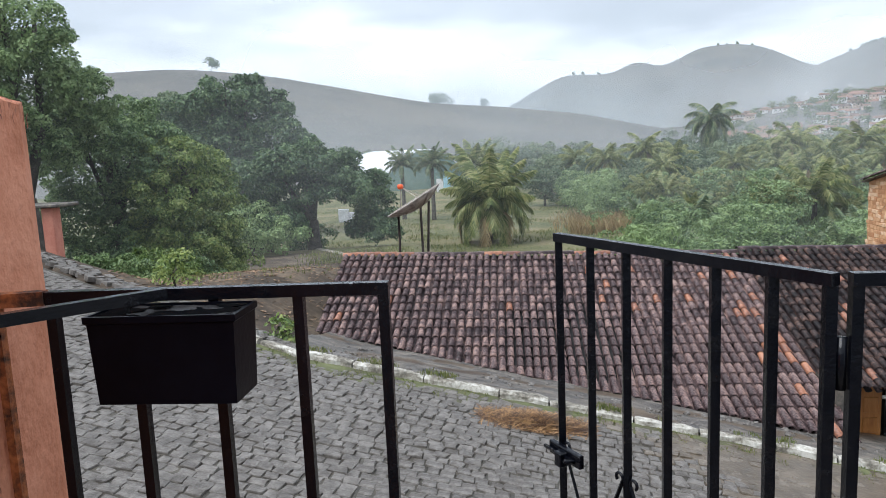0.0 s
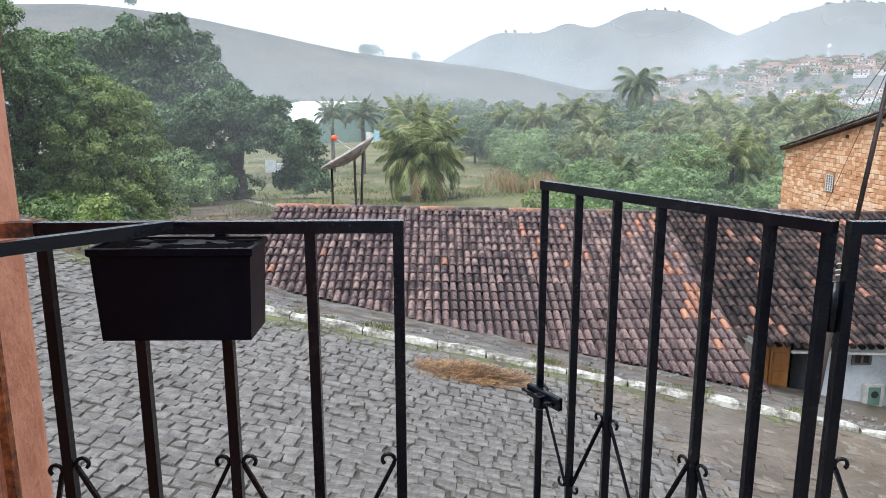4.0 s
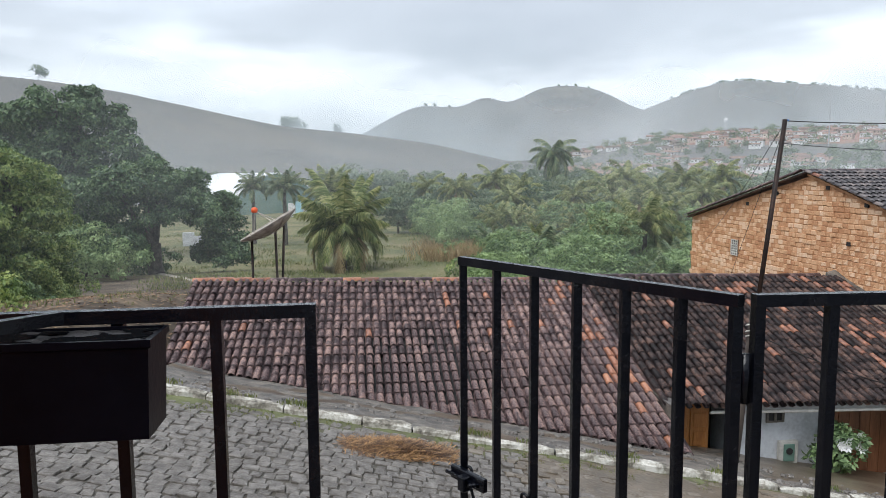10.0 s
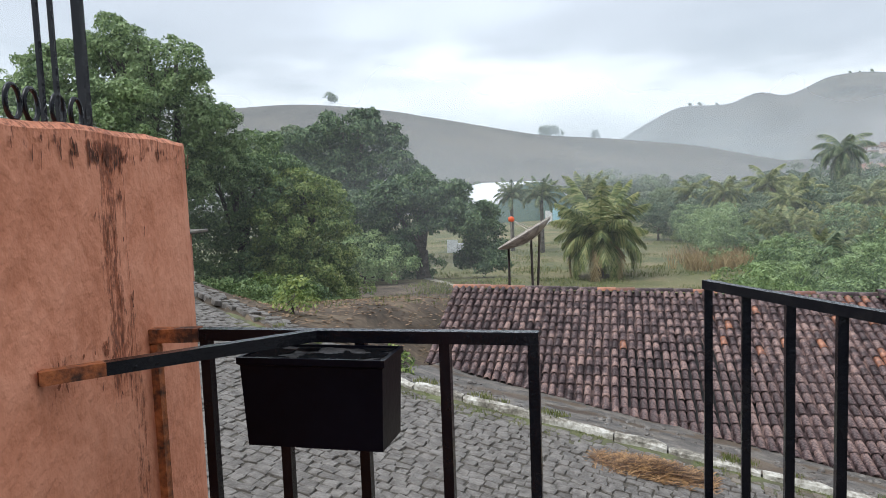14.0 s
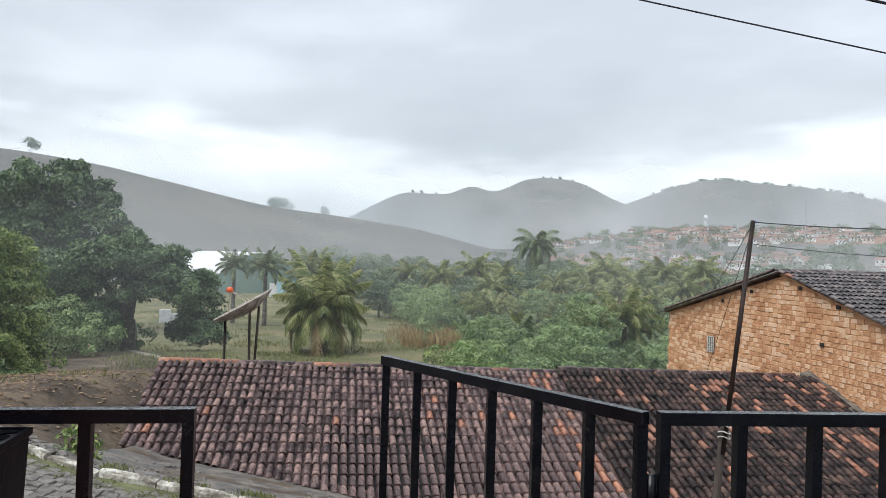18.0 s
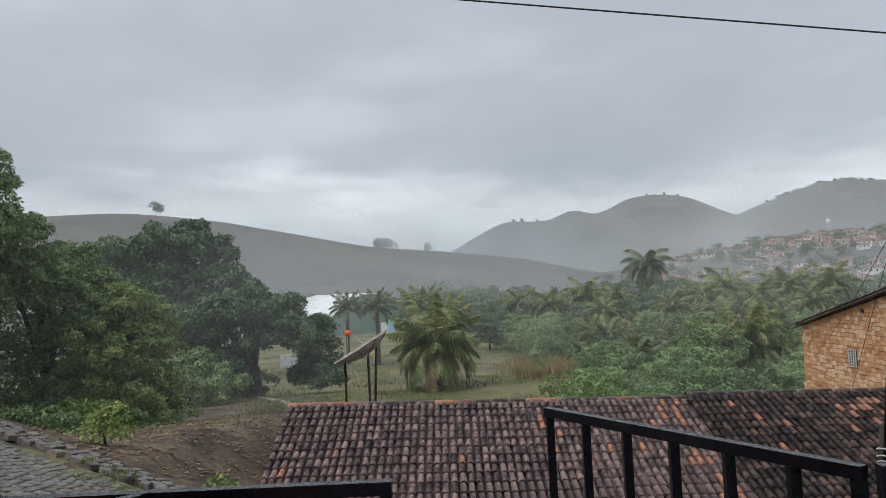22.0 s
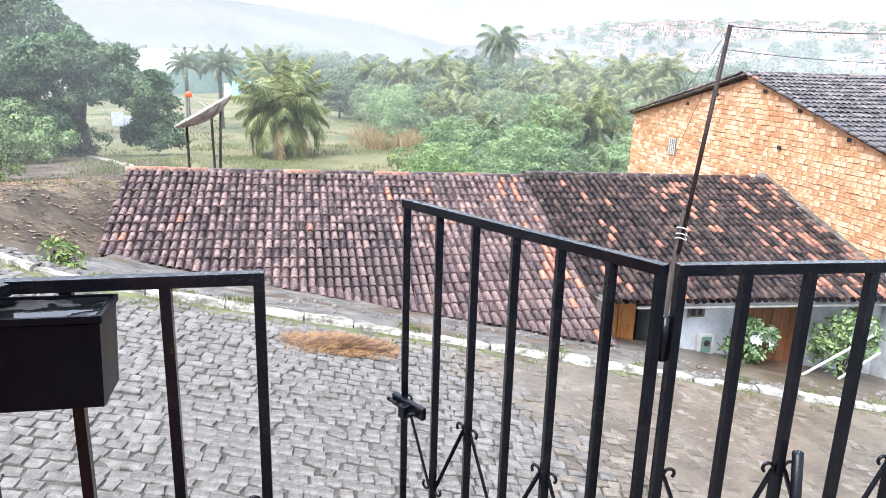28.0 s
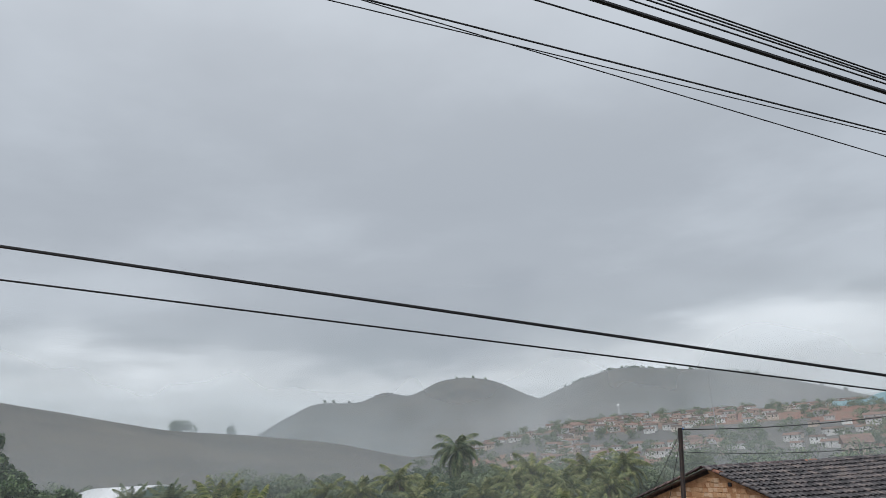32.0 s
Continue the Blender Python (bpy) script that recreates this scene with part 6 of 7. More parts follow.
def limbs(bm, base, tops, r0, seed):
    r = random.Random(seed)
    base = Vector(base)
    fork = base + Vector((r.uniform(-0.2, 0.2), r.uniform(-0.2, 0.2), max(0.4, (max(t[2] for t in tops) - base.z) * 0.36)))
    tube(bm, [base - Vector((0, 0, 0.3)), base + (fork - base) * 0.5 + Vector((r.uniform(-0.15, 0.15), 0, 0)), fork], [r0 * 1.25, r0, r0 * 0.85], 9)
    for t in sorted(tops, key=lambda q: -q[2])[:5]:
        t = Vector(t)
        m = fork.lerp(t, 0.5) + Vector((r.uniform(-0.3, 0.3), r.uniform(-0.3, 0.3), -0.1 * (t - fork).length))
        tube(bm, [fork - Vector((0, 0, 0.05)), m, t], [r0 * 0.6, r0 * 0.4, r0 * 0.12], 6)
        for k in range(3):
            e = t + Vector((r.uniform(-0.5, 0.5), r.uniform(-0.5, 0.5), r.uniform(-0.4, 0.1)))
            tube(bm, [m.lerp(t, 0.3 + 0.2 * k), e], [r0 * 0.25, r0 * 0.05], 5)


def tree(at, lumps, leaf, count, size, seed, label, r0=0.25, category="tree", group="", shell=0.72):
    """A broad tree: lumps are (x, y, z, radius, half height) about its foot."""
    t = thing("tree", at, label, category, group)
    bm = bmesh.new()
    limbs(bm, (0, 0, 0), [(l[0] * 0.8, l[1] * 0.8, l[2] - 0.35 * l[4]) for l in lumps], r0, seed)
    part("trunk", bm, M["bark"], t, smooth=True)
    v, f = leaf_cloud(seed, lumps, count, size, 0.3, shell)
    pydata("crown", v, f, M[leaf], t)
    return t


def palm_parts(t, height, frond_len, n_fronds, seed, mat, lean=0.0, rise=0.75, dry=0, bend=1.0, young=False, slim=0.0):
    r = random.Random(seed)
    bm = bmesh.new()
    pts = [Vector((lean * (k / 7) ** 1.6, 0, -0.3 + (height + 0.3) * k / 7)) for k in range(8)]
    tube(bm, pts, [0.2 * (1.25 if k == 0 else 1 - 0.045 * k) for k in range(8)], 9)
    part("trunk", bm, M["bark"], t, smooth=True)
    top = pts[-1]
    verts, faces, dv, df = [], [], [], []
    for i in range(n_fronds):
        az = 2.399963 * i + r.uniform(-0.2, 0.2)
        q = i / n_fronds
        pitch = radians(88 - (62 - 20 * slim) * q ** 1.1 if young else 82 - 120 * q ** 0.85 * (1.35 - rise)) + r.uniform(-0.12, 0.12)
        ln = frond_len * r.uniform(0.85, 1.08) * (1 - 0.3 * slim * math.sin(math.pi * q))
        p, ang = top.copy(), pitch
        h = Vector((math.cos(az), math.sin(az), 0))
        spine = [p.copy()]
        steps = 12
        for k in range(steps):
            ang -= radians((42 - 6 * slim + (112 + 38 * slim) * q) / steps * (0.85 + 0.55 * slim + (0.3 - 0.9 * slim) * k / steps)) if young else radians(5.5 + 5.0 * q + 3.2 * k / steps) * 1.1 * bend
            ang = max(ang, radians(-98))
            p = p + (h * math.cos(ang) + Vector((0, 0, math.sin(ang)))) * ln / steps
            spine.append(p.copy())
        vv, ff = (dv, df) if i >= n_fronds - dry else (verts, faces)
        side = Vector((-h.y, h.x, 0))
        # rib
        for k in range(steps):
            w = 0.030 * (1 - k / steps) + 0.006
            b = len(vv)
            for s, c in ((spine[k], -w), (spine[k], w), (spine[k + 1], w * 0.85), (spine[k + 1], -w * 0.85)):
                vv.append(tuple(s + side * c))
            ff.append((b, b + 1, b + 2, b + 3))
        per = 5
        for k in range(1, steps):
            for j in range(per):
                u = (k + j / per) / steps
                a = spine[k].lerp(spine[k + 1], j / per)
                along = (spine[k + 1] - spine[k]).normalized()
                ll = frond_len * (0.27 - 0.04 * slim) * math.sin(math.pi * min(1, 0.12 + 0.86 * u)) ** 0.6 * r.uniform(0.8, 1.1)
                for s in (-1, 1):
                    out = (side * s * 0.56 + along * 0.72 + Vector((0, 0, -0.38 - 0.45 * r.random()))).normalized()
                    wv = along * 0.031 * frond_len / 3
                    b = len(vv)
                    m = a + out * ll * 0.5 + Vector((0, 0, 0.03))
                    e = a + out * ll + Vector((0, 0, -0.14 * ll))
                    vv.extend([tuple(a - wv), tuple(a + wv), tuple(m + wv), tuple(e), tuple(m - wv)])
                    ff.append((b, b + 1, b + 2, b + 3, b + 4))
    pydata("crown", verts, faces, M[mat], t)
    if dv:
        pydata("dry_fronds", dv, df, M["frond_dry"], t, "dead brown fronds")


def palm(at, height, ln, n, seed, mat="frond", label="coconut palm with arching feathery fronds", **kw):
    t = thing("palm", at, label, "palm tree")
    palm_parts(t, height, ln, n, seed, mat, **kw)
    return t


def at_ground(az, r, dz=0.0):
    x, y = polar(az, r)
    return (x, y, land_z(x, y) + dz - 0.12)


# large trees at the left: lumps of foliage by bearing, elevation from the landing, radius and half height
def spread_tree(az0, r, lumps, leaf, count, size, seed, label, r0, category="tree", shell=0.74):
    foot = at_ground(az0, r)
    own = []
    for k, (az, el, rad, half) in enumerate(lumps):
        x, y = polar(az, r + (k % 3 - 1) * rad * 0.5)
        own.append((0.3 + x - foot[0], y - 0.12 - foot[1], 1.35 + r * math.tan(radians(el)) - foot[2], rad, half))
    tr0 = random.Random(seed)
    for x, y, z, rad, half in list(own):
        # smaller boughs break up the outline
        for k in range(7):
            a, e = tr0.uniform(0, 6.28), tr0.uniform(-0.3, 1.3)
            s = tr0.uniform(0.26, 0.48)
            own.append((x + math.cos(a) * math.cos(e) * rad * 0.92, y + math.sin(a) * math.cos(e) * rad * 0.92, z + math.sin(e) * half * 0.95, rad * s, half * s * 0.9))
    return tree(foot, own, leaf, count, size, seed, label, r0, category, "", shell)


spread_tree(-34.5, 25, [(-34.4, 8.6, 1.2, 1.1), (-37.2, 8.8, 1.5, 1.3), (-33.2, 5.6, 1.1, 0.9), (-31.4, 4.4, 0.8, 0.75), (-35.6, 4.6, 1.6, 1.3), (-32.4, 2.2, 1.2, 0.9), (-38.6, 4.2, 1.7, 1.5), (-40.5, 7.5, 1.5, 1.3), (-35.6, 1.0, 1.5, 1.1), (-40.0, 1.0, 1.7, 1.3), (-43.5, 5.0, 1.8, 1.6)], "leaf_mid", 90000, 0.112, 31, "tall leafy tree behind the pink porch", 0.32)
spread_tree(-29.5, 28, [(-30.6, 1.9, 1.3, 1.1), (-28.4, 2.5, 1.1, 0.95), (-30.8, -1.0, 1.7, 1.4), (-27.8, 0.0, 1.4, 1.2), (-31.4, -4.2, 1.5, 1.2), (-28.3, -3.6, 1.7, 1.4), (-29.6, -6.8, 1.6, 1.0), (-26.6, -6.6, 1.4, 1.0), (-32.3, -7.0, 1.2, 0.9), (-28.0, -8.6, 1.4, 0.7), (-31.0, -8.4, 1.3, 0.7)], "leaf_mid", 72000, 0.112, 33, "leafy green tree at the edge of the yard", 0.22)
spread_tree(-24.6, 27, [(-25.6, -0.4, 1.0, 0.9), (-24.0, -0.9, 0.9, 0.8), (-23.4, -2.2, 1.0, 0.9), (-26.4, -3.0, 1.3, 1.1), (-23.6, -4.3, 1.2, 1.0), (-22.3, -6.2, 0.75, 0.65), (-25.4, -6.4, 1.4, 0.9), (-23.2, -7.6, 1.1, 0.7), (-25.0, -8.8, 1.2, 0.6)], "leaf_light", 50000, 0.110, 34, "yellow-green leafy tree beside the dirt yard", 0.16)
spread_tree(-20.6, 56, [(-21.2, 4.1, 2.3, 1.5), (-19.0, 3.2, 2.0, 1.5), (-23.2, 3.4, 2.0, 1.5), (-17.7, 1.2, 2.1, 1.6), (-21.0, 1.2, 2.5, 1.9), (-23.4, 0.8, 2.1, 1.7), (-20.0, -1.5, 2.5, 1.8), (-23.0, -1.8, 2.4, 1.8)], "leaf_dark", 44000, 0.26, 38, "large domed dark green tree beyond the yard", 0.4)
spread_tree(-25.6, 64, [(-27.2, 3.4, 1.4, 0.9), (-25.4, 3.5, 1.4, 1.0), (-24.0, 3.2, 1.4, 1.1), (-26.0, 1.2, 2.4, 1.6), (-28.5, 1.8, 1.8, 1.4)], "leaf_far", 14000, 0.32, 42, "misty grey-green tree behind the yard", 0.3)
spread_tree(-15.1, 42, [(-15.6, -0.5, 1.4, 1.1), (-13.5, -1.5, 1.4, 1.0), (-11.6, -3.0, 1.2, 0.95), (-17.6, -1.0, 1.5, 1.2), (-19.4, -2.1, 1.5, 1.2), (-10.6, -4.2, 1.0, 0.85), (-10.3, -6.3, 0.85, 0.75), (-10.6, -5.3, 0.8, 0.7), (-11.6, -6.2, 0.6, 0.55), (-12.7, -2.9, 1.4, 0.9), (-16.0, -2.8, 1.8, 1.1), (-19.6, -4.6, 1.5, 1.2), (-18.0, -5.0, 1.2, 0.9)], "leaf_dark", 44000, 0.19, 39, "spreading mango tree with dark crown and crooked trunk", 0.4)
tree(at_ground(-20.0, 39), [(0, 0, 1.5, 1.8, 1.3), (-2.0, 0, 1.9, 2.0, 1.5), (1.5, 0, 1.0, 1.3, 0.9)], "leaf_mid", 9000, 0.16, 40, "grey-green thicket under the mango tree", 0.1, "bush")
tree(at_ground(-18.4, 45), [(0, 0, 1.3, 1.6, 1.2), (2.0, 0, 1.0, 1.4, 1.0), (-2.2, 0, 1.6, 1.7, 1.4)], "leaf_dark", 9000, 0.17, 43, "dark thicket behind the mango trunk", 0.1, "bush")
for k, (az, r, s) in enumerate(((-29.8, 21.5, 0.8), (-27.2, 22.5, 0.9), (-24.6, 23.5, 0.75), (-22.4, 25.5, 0.6), (-31.6, 22.5, 0.8))):
    tree(at_ground(az, r), [(0, 0, 0.7 * s, 0.9 * s, 0.65 * s), (0.8 * s, 0.2, 0.5 * s, 0.8 * s, 0.5 * s), (-0.8 * s, 0.1, 0.6 * s, 0.8 * s, 0.55 * s)], "leaf_light" if k % 2 else "leaf_mid", int(6000 * s), 0.09, 120 + k, "leafy green bush at the edge of the yard", 0.05, "bush", "yard bushes")
lr = random.Random(77)
v, f = [], []
for k in range(5200):
    az, r = lr.uniform(-30, -9), lr.uniform(11.5, 30)
    x, y = polar(az, r)
    if x > -3.4 or y < kerb_y(x) + 0.6:
        continue
    z, a, q = land_z(x, y) + 0.015, lr.uniform(0, 6.28), lr.uniform(0.03, 0.075)
    b = len(v)
    for c, e, h in ((-1, 0, 0), (0, -0.45, 0.02), (1, 0, 0.01), (0, 0.45, 0.02)):
        v.append((x + q * (c * math.cos(a) - e * math.sin(a)), y + q * (c * math.sin(a) + e * math.cos(a)), z + h * lr.random()))
    f.append((b, b + 1, b + 2, b + 3))
tagged(pydata("leaf_litter", v, f, M["litter"]), "fallen brown leaves on the dirt bank", "litter", kind="stuff")

def footpath():
    """A narrow trodden path of pale earth from the yard to the mango tree."""
    v, f = [], []
    n = 24
    for k in range(n + 1):
        u = k / n
        x, y = polar(-15.4 + 4.2 * u, 43 - 12.5 * u)
        w = 0.30 + 0.06 * noise.noise(Vector((k * 0.6, 0, 2)))
        for s in (-1.0, -0.4, 0.4, 1.0):
            px, py = x + w * s * 0.87, y + w * s * 0.5
            v.append((px, py, land_z(px, py) + (0.035 if abs(s) < 1 else -0.02)))
        if k:
            f.extend((4 * k - 4 + j, 4 * k - 3 + j, 4 * k + 1 + j, 4 * k + j) for j in range(3))
    tagged(pydata("footpath", v, f, M["cement_pale"], smooth=True), "narrow pale footpath across the wet meadow", "path", kind="structure")


footpath()
gw = thing("garden_wall", at_ground(-12.4, 62), "low whitewashed garden wall behind the mango tree", "wall")
for k in range(2):
    bm = bmesh.new()
    box(bm, (-1.0 + 0.95 * k, -0.1, -0.3), (-0.08 + 0.95 * k, 0.1, 1.25 - 0.3 * k), None, 0.02)
    part("panel", bm, M["white"], gw)
for az, r, s, sd in ((-25.0, 12.6, 0.42, 131), (-17.2, 9.7, 0.30, 132)):
    tree(at_ground(az, r, 0.12), [(0, 0, 0.75 * s, 0.55 * s, 0.5 * s), (0.4 * s, 0, 0.45 * s, 0.42 * s, 0.36 * s), (-0.4 * s, 0, 0.5 * s, 0.42 * s, 0.36 * s)], "leaf_light", 500, 0.07, sd, "small bright green sapling on the dirt bank", 0.02, "bush", "yard bushes")

# palms
palm(at_ground(-1.0, 44), 2.2, 4.9, 40, 51, young=True, dry=4, slim=1.0, label="stout young coconut palm with long drooping fronds")
palm(at_ground(-2.1, 58), 4.3, 2.9, 24, 50, young=True, label="coconut palm with upright feathery fronds")
palm(at_ground(-8.0, 62), 4.7, 2.2, 18, 52, "frond_far", young=True, label="slender coconut palm with hanging fronds")
palm(at_ground(-5.6, 60), 4.7, 2.3, 20, 53, "frond_far", young=True, label="slender coconut palm with hanging fronds")
palm(at_ground(15.8, 100), 8.4, 4.5, 32, 54, "frond_far", rise=0.32, bend=0.95, label="tall coconut palm standing over the grove")
pt = palm(at_ground(51.0, 128), 7.6, 3.6, 24, 58, "frond_far", rise=0.4, bend=0.95, label="tall misty coconut palm beyond the brick house")
for az, r, s in ((52.6, 140, 0.95), (56.2, 120, 0.85), (46.8, 150, 0.9), (60.5, 130, 1.0)):
    copy_thing(pt, Matrix.Translation(at_ground(az, r)) @ pose(0, 0, 0, 0, 0, az * 31) @ Matrix.Diagonal((s, s, s, 1)))
p0 = palm(at_ground(11.0, 82), 4.9, 3.3, 24, 55, "frond", rise=0.5, bend=0.8, label="coconut palm in the grove, some fronds yellowed", dry=3)
for az, r, s in ((8.2, 76, 0.85), (13.4, 72, 0.85), (19.8, 74, 0.9), (21.4, 82, 1.05), (23.6, 70, 0.85), (25.6, 78, 1.0), (27.2, 66, 0.8), (17.6, 66, 0.75), (28.3, 84, 1.05), (22.4, 60, 0.7), (25.0, 52, 0.65), (5.8, 84, 0.85), (20.6, 62, 0.7), (24.2, 60, 0.75), (12.4, 68, 0.7)):
    copy_thing(p0, Matrix.Translation(at_ground(az, r)) @ pose(0, 0, 0, 0, 0, az * 37) @ Matrix.Diagonal((s, s, s * 1.0, 1)))

p1 = palm(at_ground(15.0, 44), 0.9, 2.5, 18, 56, "frond_far", young=True, label="low bushy palm in the thicket behind the house")
p2 = palm(at_ground(23.0, 47), 2.3, 2.9, 24, 57, "frond", young=True, label="half-grown coconut palm in the thicket behind the house")
pr0 = random.Random(41)
for k in range(46):
    az, r = pr0.uniform(10.5, 28), pr0.uniform(33, 66)
    if az < 14 and r < 46:
        r += 14
    m = Matrix.Translation(at_ground(az, r)) @ pose(0, 0, 0, 0, 0, pr0.uniform(0, 360))
    s = pr0.uniform(0.48, 0.82)
    copy_thing(p2 if r > 42 and k % 2 else p1, m @ Matrix.Diagonal((s, s, s, 1)))

# the grove beyond the house
kinds = []
for k, (leaf, lumps, n, size) in enumerate((
    ("leaf_far", [(0, 0, 3.9, 2.3, 1.3), (1.9, 0, 3.2, 1.8, 1.1), (-1.9, 0.2, 3.1, 1.9, 1.1), (0.2, 0, 2.0, 2.4, 1.1)], 4200, 0.34),
    ("leaf_far", [(0, 0, 5.0, 1.8, 1.4), (1.3, 0, 3.8, 1.6, 1.2), (-1.3, 0, 3.4, 1.7, 1.3), (0, 0, 2.0, 1.8, 1.1)], 4000, 0.32),
    ("leaf_mid", [(0, 0, 1.2, 1.3, 0.9), (1.3, 0, 0.9, 1.0, 0.7), (-1.3, 0, 0.8, 1.0, 0.7)], 4200, 0.16),
    ("leaf_mid", [(0, 0, 2.6, 1.6, 1.3), (0.9, 0, 1.6, 1.4, 1.1), (-1.1, 0, 1.5, 1.3, 1.1)], 4600, 0.17),
    ("leaf_light", [(0, 0, 0.8, 1.1, 0.7), (1.0, 0, 0.6, 0.9, 0.6)], 2800, 0.15),
)):
    kinds.append(tree(at_ground((24, 3, 14, 20, 9)[k], (120, 118, 42, 50, 38)[k]), lumps, leaf, n, size, 60 + k, ("umbrella-shaped grey-green tree in the misty grove", "rounded grey-green tree in the misty grove", "dense green bush behind the house", "leafy green shrub behind the house", "bright low shrub behind the house")[k], 0.16, "tree" if k < 2 else "bush", "grove behind the house"))
gr = random.Random(8)
for k in range(120):
    az = gr.uniform(-6, 34)
    r = gr.uniform(68, 135) if 3 < az < 27 else gr.uniform(95, 140)
    if -14 < az < -2:
        continue
    s = gr.uniform(0.55, 0.85) * (1.0 + (r - 68) / 240)
    copy_thing(kinds[gr.randrange(2)], Matrix.Translation(at_ground(az, r)) @ pose(0, 0, 0, 0, 0, gr.uniform(0, 360)) @ Matrix.Diagonal((s * 1.15, s * 1.15, s, 1)))
for k in range(130):
    az = gr.uniform(4.5, 28)
    r = gr.uniform(30, 70)
    if az < 11 and r < 46:
        r = gr.uniform(48, 70)
    if az < 7 and r < 60:
        continue
    s = gr.uniform(0.35, 0.95)
    if az > 21 and r < 50:
        s *= 0.7
    copy_thing(kinds[2 + gr.choice((0, 0, 1, 1, 2))], Matrix.Translation(at_ground(az, r)) @ pose(0, 0, 0, 0, 0, gr.uniform(0, 360)) @ Matrix.Diagonal((s * 1.1, s * 1.1, s, 1)))


def blades(name, spots, mat, label, height, count, seed, spread, width=0.02):
    """Tufts of upright blades as one mesh of stuff."""
    r = random.Random(seed)
    v, f = [], []
    for x, y, z, s in spots:
        for k in range(count):
            a, d = r.uniform(0, 6.28), r.uniform(0, spread) * s
            bx, by = x + math.cos(a) * d, y + math.sin(a) * d
            h = height * s * r.uniform(0.5, 1.2)
            lx, ly = r.uniform(-0.5, 0.5) * h, r.uniform(-0.5, 0.5) * h
            w = width * s
            c, sn = math.cos(a * 3), math.sin(a * 3)
            b = len(v)
            v.extend([(bx - c * w, by - sn * w, z - 0.02), (bx + c * w, by + sn * w, z - 0.02), (bx + lx * 0.4 + c * w * 0.7, by + ly * 0.4 + sn * w * 0.7, z + h * 0.6), (bx + lx, by + ly, z + h), (bx + lx * 0.4 - c * w * 0.7, by + ly * 0.4 - sn * w * 0.7, z + h * 0.6)])
            f.append((b, b + 1, b + 2, b + 3, b + 4))
    return tagged(pydata(name, v, f, M[mat]), label, "grass", kind="stuff")


# weeds along the kerb, dry reeds, scrub in the meadow
wr = random.Random(14)
spots = []
for k in range(210):
    x = wr.uniform(-5.5, 8.5)
    if noise.noise(Vector((x * 0.9, 0, 7))) < -0.12:
        continue
    y = kerb_y(x) - wr.uniform(0.0, 0.34) if wr.random() < 0.8 else kerb_y(x) + wr.uniform(0.1, 0.2)
    spots.append((x, y, street_z(x) + 0.01 + (0.09 if y > kerb_y(x) else 0), wr.uniform(0.5, 1.1)))
blades("kerb_weeds", spots, "weed", "small weeds growing along the kerb joint", 0.030, 46, 15, 0.14, 0.006)
spots = []
for k in range(420):
    az, r = wr.gauss(8.3, 1.5), wr.uniform(47, 56)
    x, y = polar(az, r)
    spots.append((x, y, land_z(x, y), wr.uniform(0.7, 1.2)))
blades("dry_reeds", spots, "frond_dry", "patch of dry straw-coloured reeds in the meadow", 0.95, 9, 16, 0.45, 0.03)
spots = []
for k in range(3600):
    az, r = wr.uniform(-16, 30), wr.uniform(27, 74)
    x, y = polar(az, r)
    if noise.noise(Vector((x * 0.22, y * 0.22, 4))) < (0.02 if az < 5 else -0.25):
        continue
    spots.append((x, y, land_z(x, y), wr.uniform(0.5, 1.3)))
blades("meadow_grass", spots, "weed", "rough grass in the meadow behind the house", 0.20, 16, 17, 0.8, 0.016)
spots = []
for k in range(520):
    az, r = wr.uniform(10, 27), wr.uniform(28, 56)
    x, y = polar(az, r)
    spots.append((x, y, land_z(x, y), wr.uniform(0.6, 1.3)))
blades("broad_leaves", spots, "leaf_mid", "broad banana-like leaves in the thicket", 1.05, 8, 18, 0.7, 0.075)
spots = []
for k in range(220):
    az, r = wr.uniform(-30, -12), wr.uniform(15, 30)
    x, y = polar(az, r)
    spots.append((x, y, land_z(x, y), wr.uniform(0.5, 1.1)))
blades("bank_weeds", spots, "weed", "sparse weeds on the dirt bank", 0.12, 8, 19, 0.3, 0.010)


def straw_pile():
    r = random.Random(5)
    v, f = [], []
    cx, cy = 0.55, 7.26
    for k in range(4200):
        a = r.gauss(0, 0.26)
        b = r.gauss(0, 0.12)
        a, b = max(-0.58, min(0.58, a)), max(-0.27, min(0.27, b))
        h = 0.10 * math.exp(-(a / 0.34) ** 2 - (b / 0.17) ** 2) * r.random()
        x, y = cx + a, cy + b
        z = street_z(x) + 0.025 + h
        ang, ln, w = r.uniform(0, math.pi), r.uniform(0.05, 0.16), 0.0042
        dx, dy, dz = math.cos(ang) * ln, math.sin(ang) * ln, r.uniform(-0.015, 0.025)
        px, py = -math.sin(ang) * w, math.cos(ang) * w
        i = len(v)
        v.extend([(x + px, y + py, z), (x - px, y - py, z), (x + dx - px, y + dy - py, z + dz), (x + dx + px, y + dy + py, z + dz)])
        f.append((i, i + 1, i + 2, i + 3))
    tagged(pydata("straw_pile", v, f, M["straw"]), "flat heap of wet brown straw on the paving", "straw", kind="stuff")


straw_pile()


